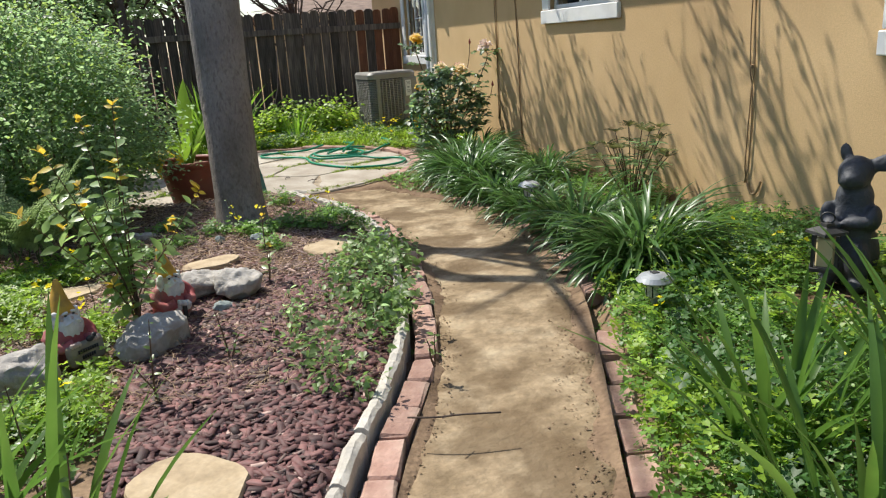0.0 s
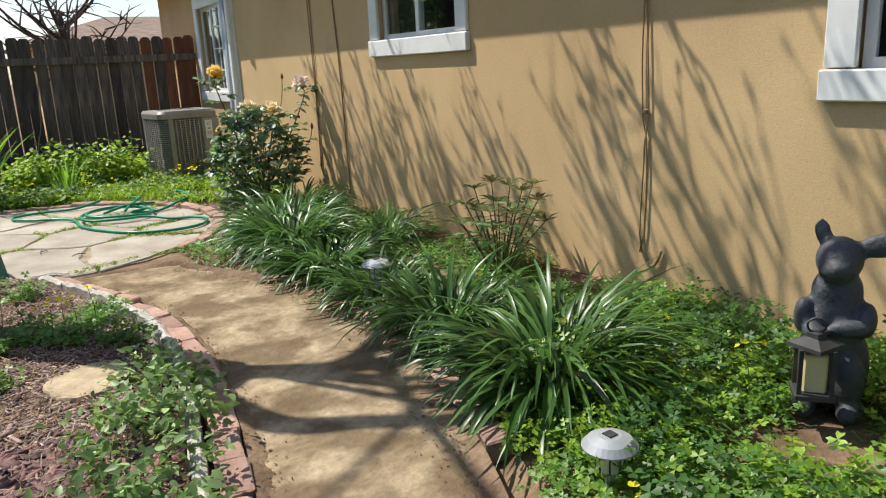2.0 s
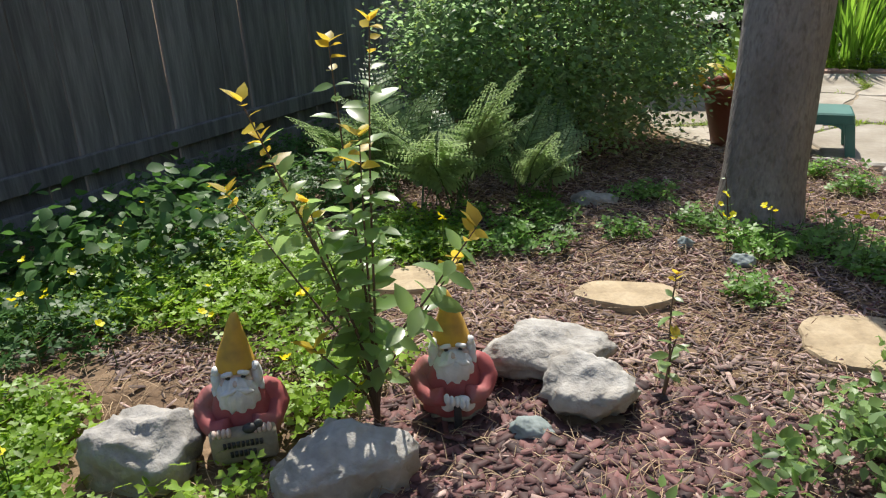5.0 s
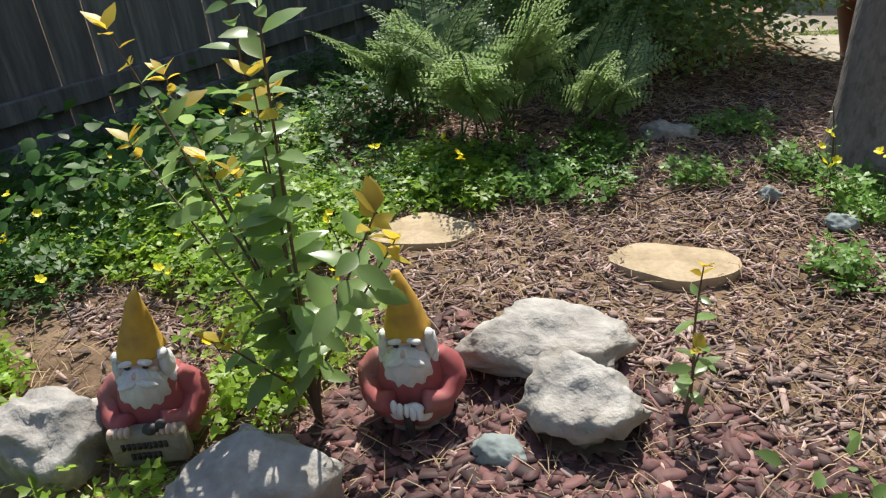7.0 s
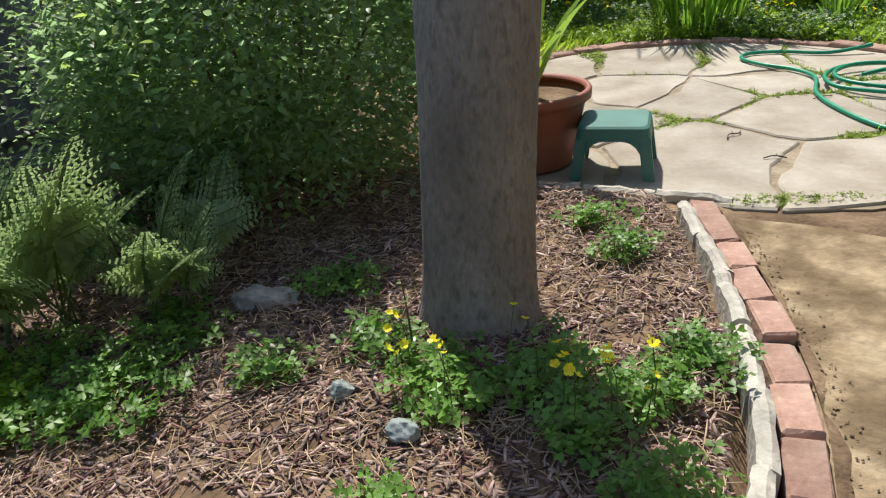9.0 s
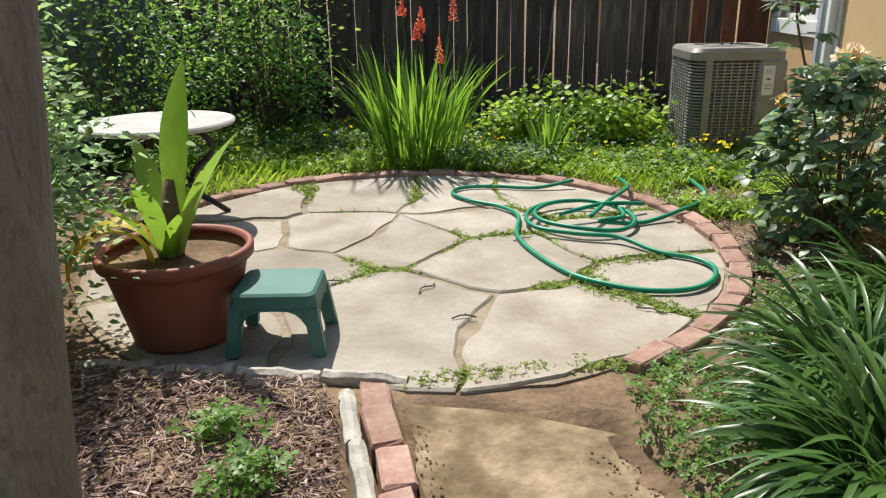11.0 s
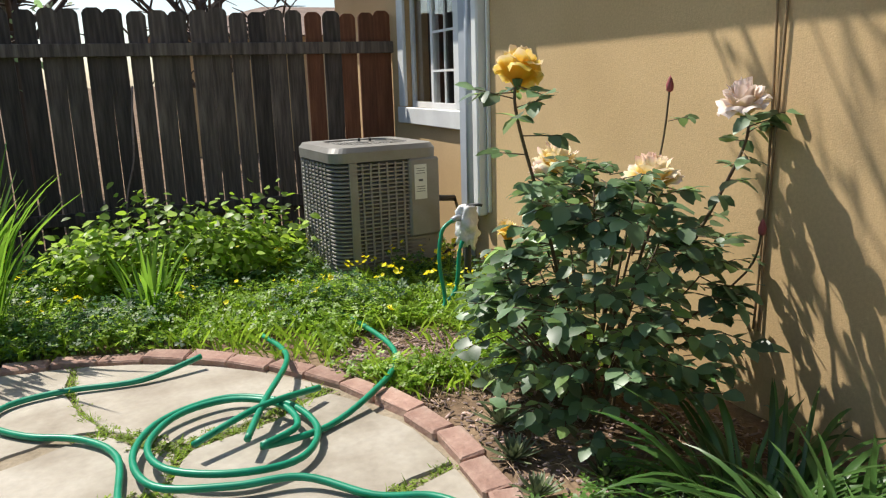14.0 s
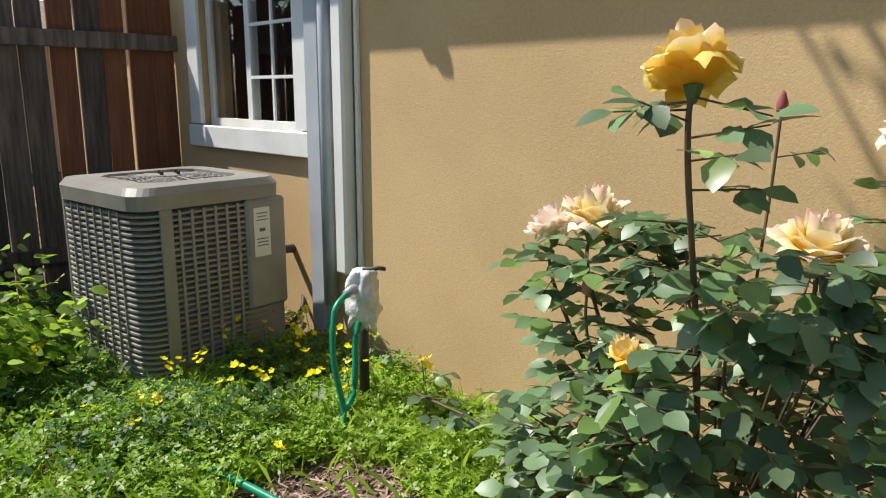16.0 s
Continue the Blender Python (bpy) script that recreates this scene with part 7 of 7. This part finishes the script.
for x, y in [(edge_x(RIGHT_EDGE, y) - abs(rng.normal(0, 0.09)), y) for y in rng.uniform(0.8, 6.1, 2400)] + [(edge_x(LEFT_EDGE, y) + abs(rng.normal(0, 0.05)), y) for y in rng.uniform(0.8, 6.2, 900)]:
    s = uni(0.003, 0.011)
    crumbs.append(mat4((x, y, path_z(x, y) + 0.004 + s * 0.1), (s, s * uni(1.2, 3.0), s * 0.8), uni(0, 6.28), uni(-0.5, 0.5), uni(-0.5, 0.5)))
stuff("soil_crumbs", scatter_mesh("soil_crumbs", *chip_shape(9), crumbs, SOIL), "loose soil crumbs and bark along the path's edges", "soil")

# ---- fallen twigs on the flagstones and the mulch ----
for x, y, z, L, turn in ((-2.55, 7.25, 0.045, 0.14, 70), (-2.35, 6.95, 0.045, 0.10, 20), (-1.95, 7.55, 0.045, 0.16, 120), (-3.0, 7.3, 0.045, 0.09, 10), (-2.15, 8.0, 0.045, 0.12, 40), (-1.6, 7.1, 0.045, 0.11, 150),
                         (-3.75, 4.45, 0.125, 0.34, 30), (-3.55, 4.62, 0.125, 0.28, 75), (-3.95, 4.75, 0.125, 0.40, 15), (-2.9, 3.1, 0.12, 0.22, 130), (-2.7, 1.9, 0.12, 0.3, 160)):
    v, f = tube_data(spline([(-L / 2, 0, 0), (-L * 0.1, L * uni(-0.12, 0.12), 0.006), (L * 0.2, L * uni(-0.1, 0.1), 0.004), (L / 2, L * uni(-0.1, 0.1), 0)], 3), 0.0032, 5)
    tube_data([(0, 0, 0.004), (L * 0.12, L * 0.14, 0.012)], 0.002, 4, v, f)
    tw = new("twig", mesh_of("twig", v, f, DARK_BARK, True))
    tw.matrix_world = pose(x, y, z, 0, 0, turn)
    tagged(tw, "thin dry brown twig lying on the ground", "twig", "fallen twigs")

stick = new("dry_stick", mesh_of("dry_stick", *tube_data(spline([(-1.99, 11.70, 1.28), (-2.02, 11.69, 1.0), (-2.04, 11.69, 0.75), (-2.12, 11.68, 0.45), (-2.14, 11.66, 0.05)], 5), 0.007, 6), CHIP_PALE, True))
tagged(stick, "pale dry stem leaning on the back fence", "stick")

# ---- beyond the fence ----
def far_tree(at, height, label, crown=None):
    t = thing("background_tree", pose(*at), label, "tree")
    tube("trunk", spline([(0, 0, 0), (0.05, 0, height * 0.3), (0.0, 0.1, height * 0.55)], 5), [0.14 - 0.008 * i for i in range(11)], DARK_BARK, t, 9)
    v, f = [], []
    for q in range(16):
        a, z0 = uni(0, 6.28), height * uni(0.25, 0.5)
        d = Vector((math.cos(a), math.sin(a), uni(0.3, 1.2))).normalized()
        p0 = Vector((0.02, 0.05, z0))
        L = height * uni(0.25, 0.45)
        pts = spline([p0, p0 + d * L * 0.5, p0 + d * L + Vector((0, 0, 0.2 * L))], 4)
        tube_data(pts, [0.05 * (1 - 0.85 * i / 8) for i in range(9)], 5, v, f)
        for w in range(9):
            c = pts[int(uni(2, 9))]
            e = Vector((uni(-1, 1), uni(-1, 1), uni(-0.2, 1))).normalized() * L * uni(0.2, 0.5)
            tube_data([c, c + e * 0.5 + Vector((0, 0, 0.05)), c + e], [0.016, 0.011, 0.005], 4, v, f)
    tagged(part("limb_work", mesh_of("limb_work", v, f, DARK_BARK, True), DARK_BARK, t), kind="stuff")
    if crown:
        ms = []
        for k in range(crown):
            p = Vector(rng.normal(0, 1, 3)) * height * 0.13
            ms.append(mat4((p.x * 1.2, p.y * 1.2, height * 0.62 + p.z), uni(0.08, 0.18), uni(0, 6.28), uni(-1, 1), uni(-1, 1)))
        part("crown", scatter_mesh("crown", *OVATE, ms, BUSH_LEAF), BUSH_LEAF, t)
    return t


far_tree((-3.2, 16.0, 0), 5.2, "bare-limbed tree behind the back fence")
far_tree((-0.9, 17.5, 0), 4.6, "bare-limbed tree behind the back fence")
far_tree((-6.2, 14.2, 0), 4.2, "leafy tree behind the back fence", 5000)
far_tree((-4.6, 15.2, 0), 4.0, "leafy tree behind the back fence", 3500)
far_tree((-10.0, 18.0, 0), 6.0, "leafy tree behind the back fence", 3000)
far_tree((-9.0, 8.5, 0), 5.0, "leafy tree behind the grey fence", 2500)
trunk = thing("fence_post_tree", pose(-4.12, 11.56, 0), "slim dark tree trunk standing against the back fence", "tree")
tube("trunk", spline([(0, 0, -0.05), (0.02, 0, 0.9), (0.04, 0.02, 1.8), (0.0, 0.1, 3.0)], 5), [0.075 - 0.002 * i for i in range(16)], DARK_BARK, trunk, 10)
vv, ff = [], []
for q in range(8):
    a = uni(0, 6.28)
    p0 = Vector((0.02, 0.06, uni(1.9, 2.8)))
    tube_data(spline([p0, p0 + Vector((math.cos(a) * 0.5, math.sin(a) * 0.5, 0.6)), p0 + Vector((math.cos(a) * 0.8, math.sin(a) * 0.8, 1.4))], 4), [0.03 * (1 - 0.8 * i / 8) for i in range(9)], 5, vv, ff)
tagged(part("limb_work", mesh_of("limb_work", vv, ff, DARK_BARK, True), DARK_BARK, trunk), kind="stuff")


def neighbour():
    n = thing("neighbour_house", pose(3.4, 22.5, 0), "low tan neighbouring house with a brown shingle roof", "house")
    part("wall", box_bm((9.0, 5.0, 2.15), (0, 0, 1.07)), STUCCO, n)
    bm = bmesh.new()
    a = [bm.verts.new(p) for p in ((-5, -3, 2.1), (5, -3, 2.1), (5, 3, 2.1), (-5, 3, 2.1))]
    b = [bm.verts.new(p) for p in ((-2.6, 0, 2.86), (2.6, 0, 2.86))]
    for q in ((a[0], a[1], b[1], b[0]), (a[2], a[3], b[0], b[1]), (a[1], a[2], b[1]), (a[3], a[0], b[0]), (a[3], a[2], a[1], a[0])):
        bm.faces.new(q)
    part("roof", bm, ROOF, n)
    part("chimney", box_bm((0.5, 0.5, 0.7), (1.2, 0.4, 2.95), 0.01), BRICK, n)


neighbour()
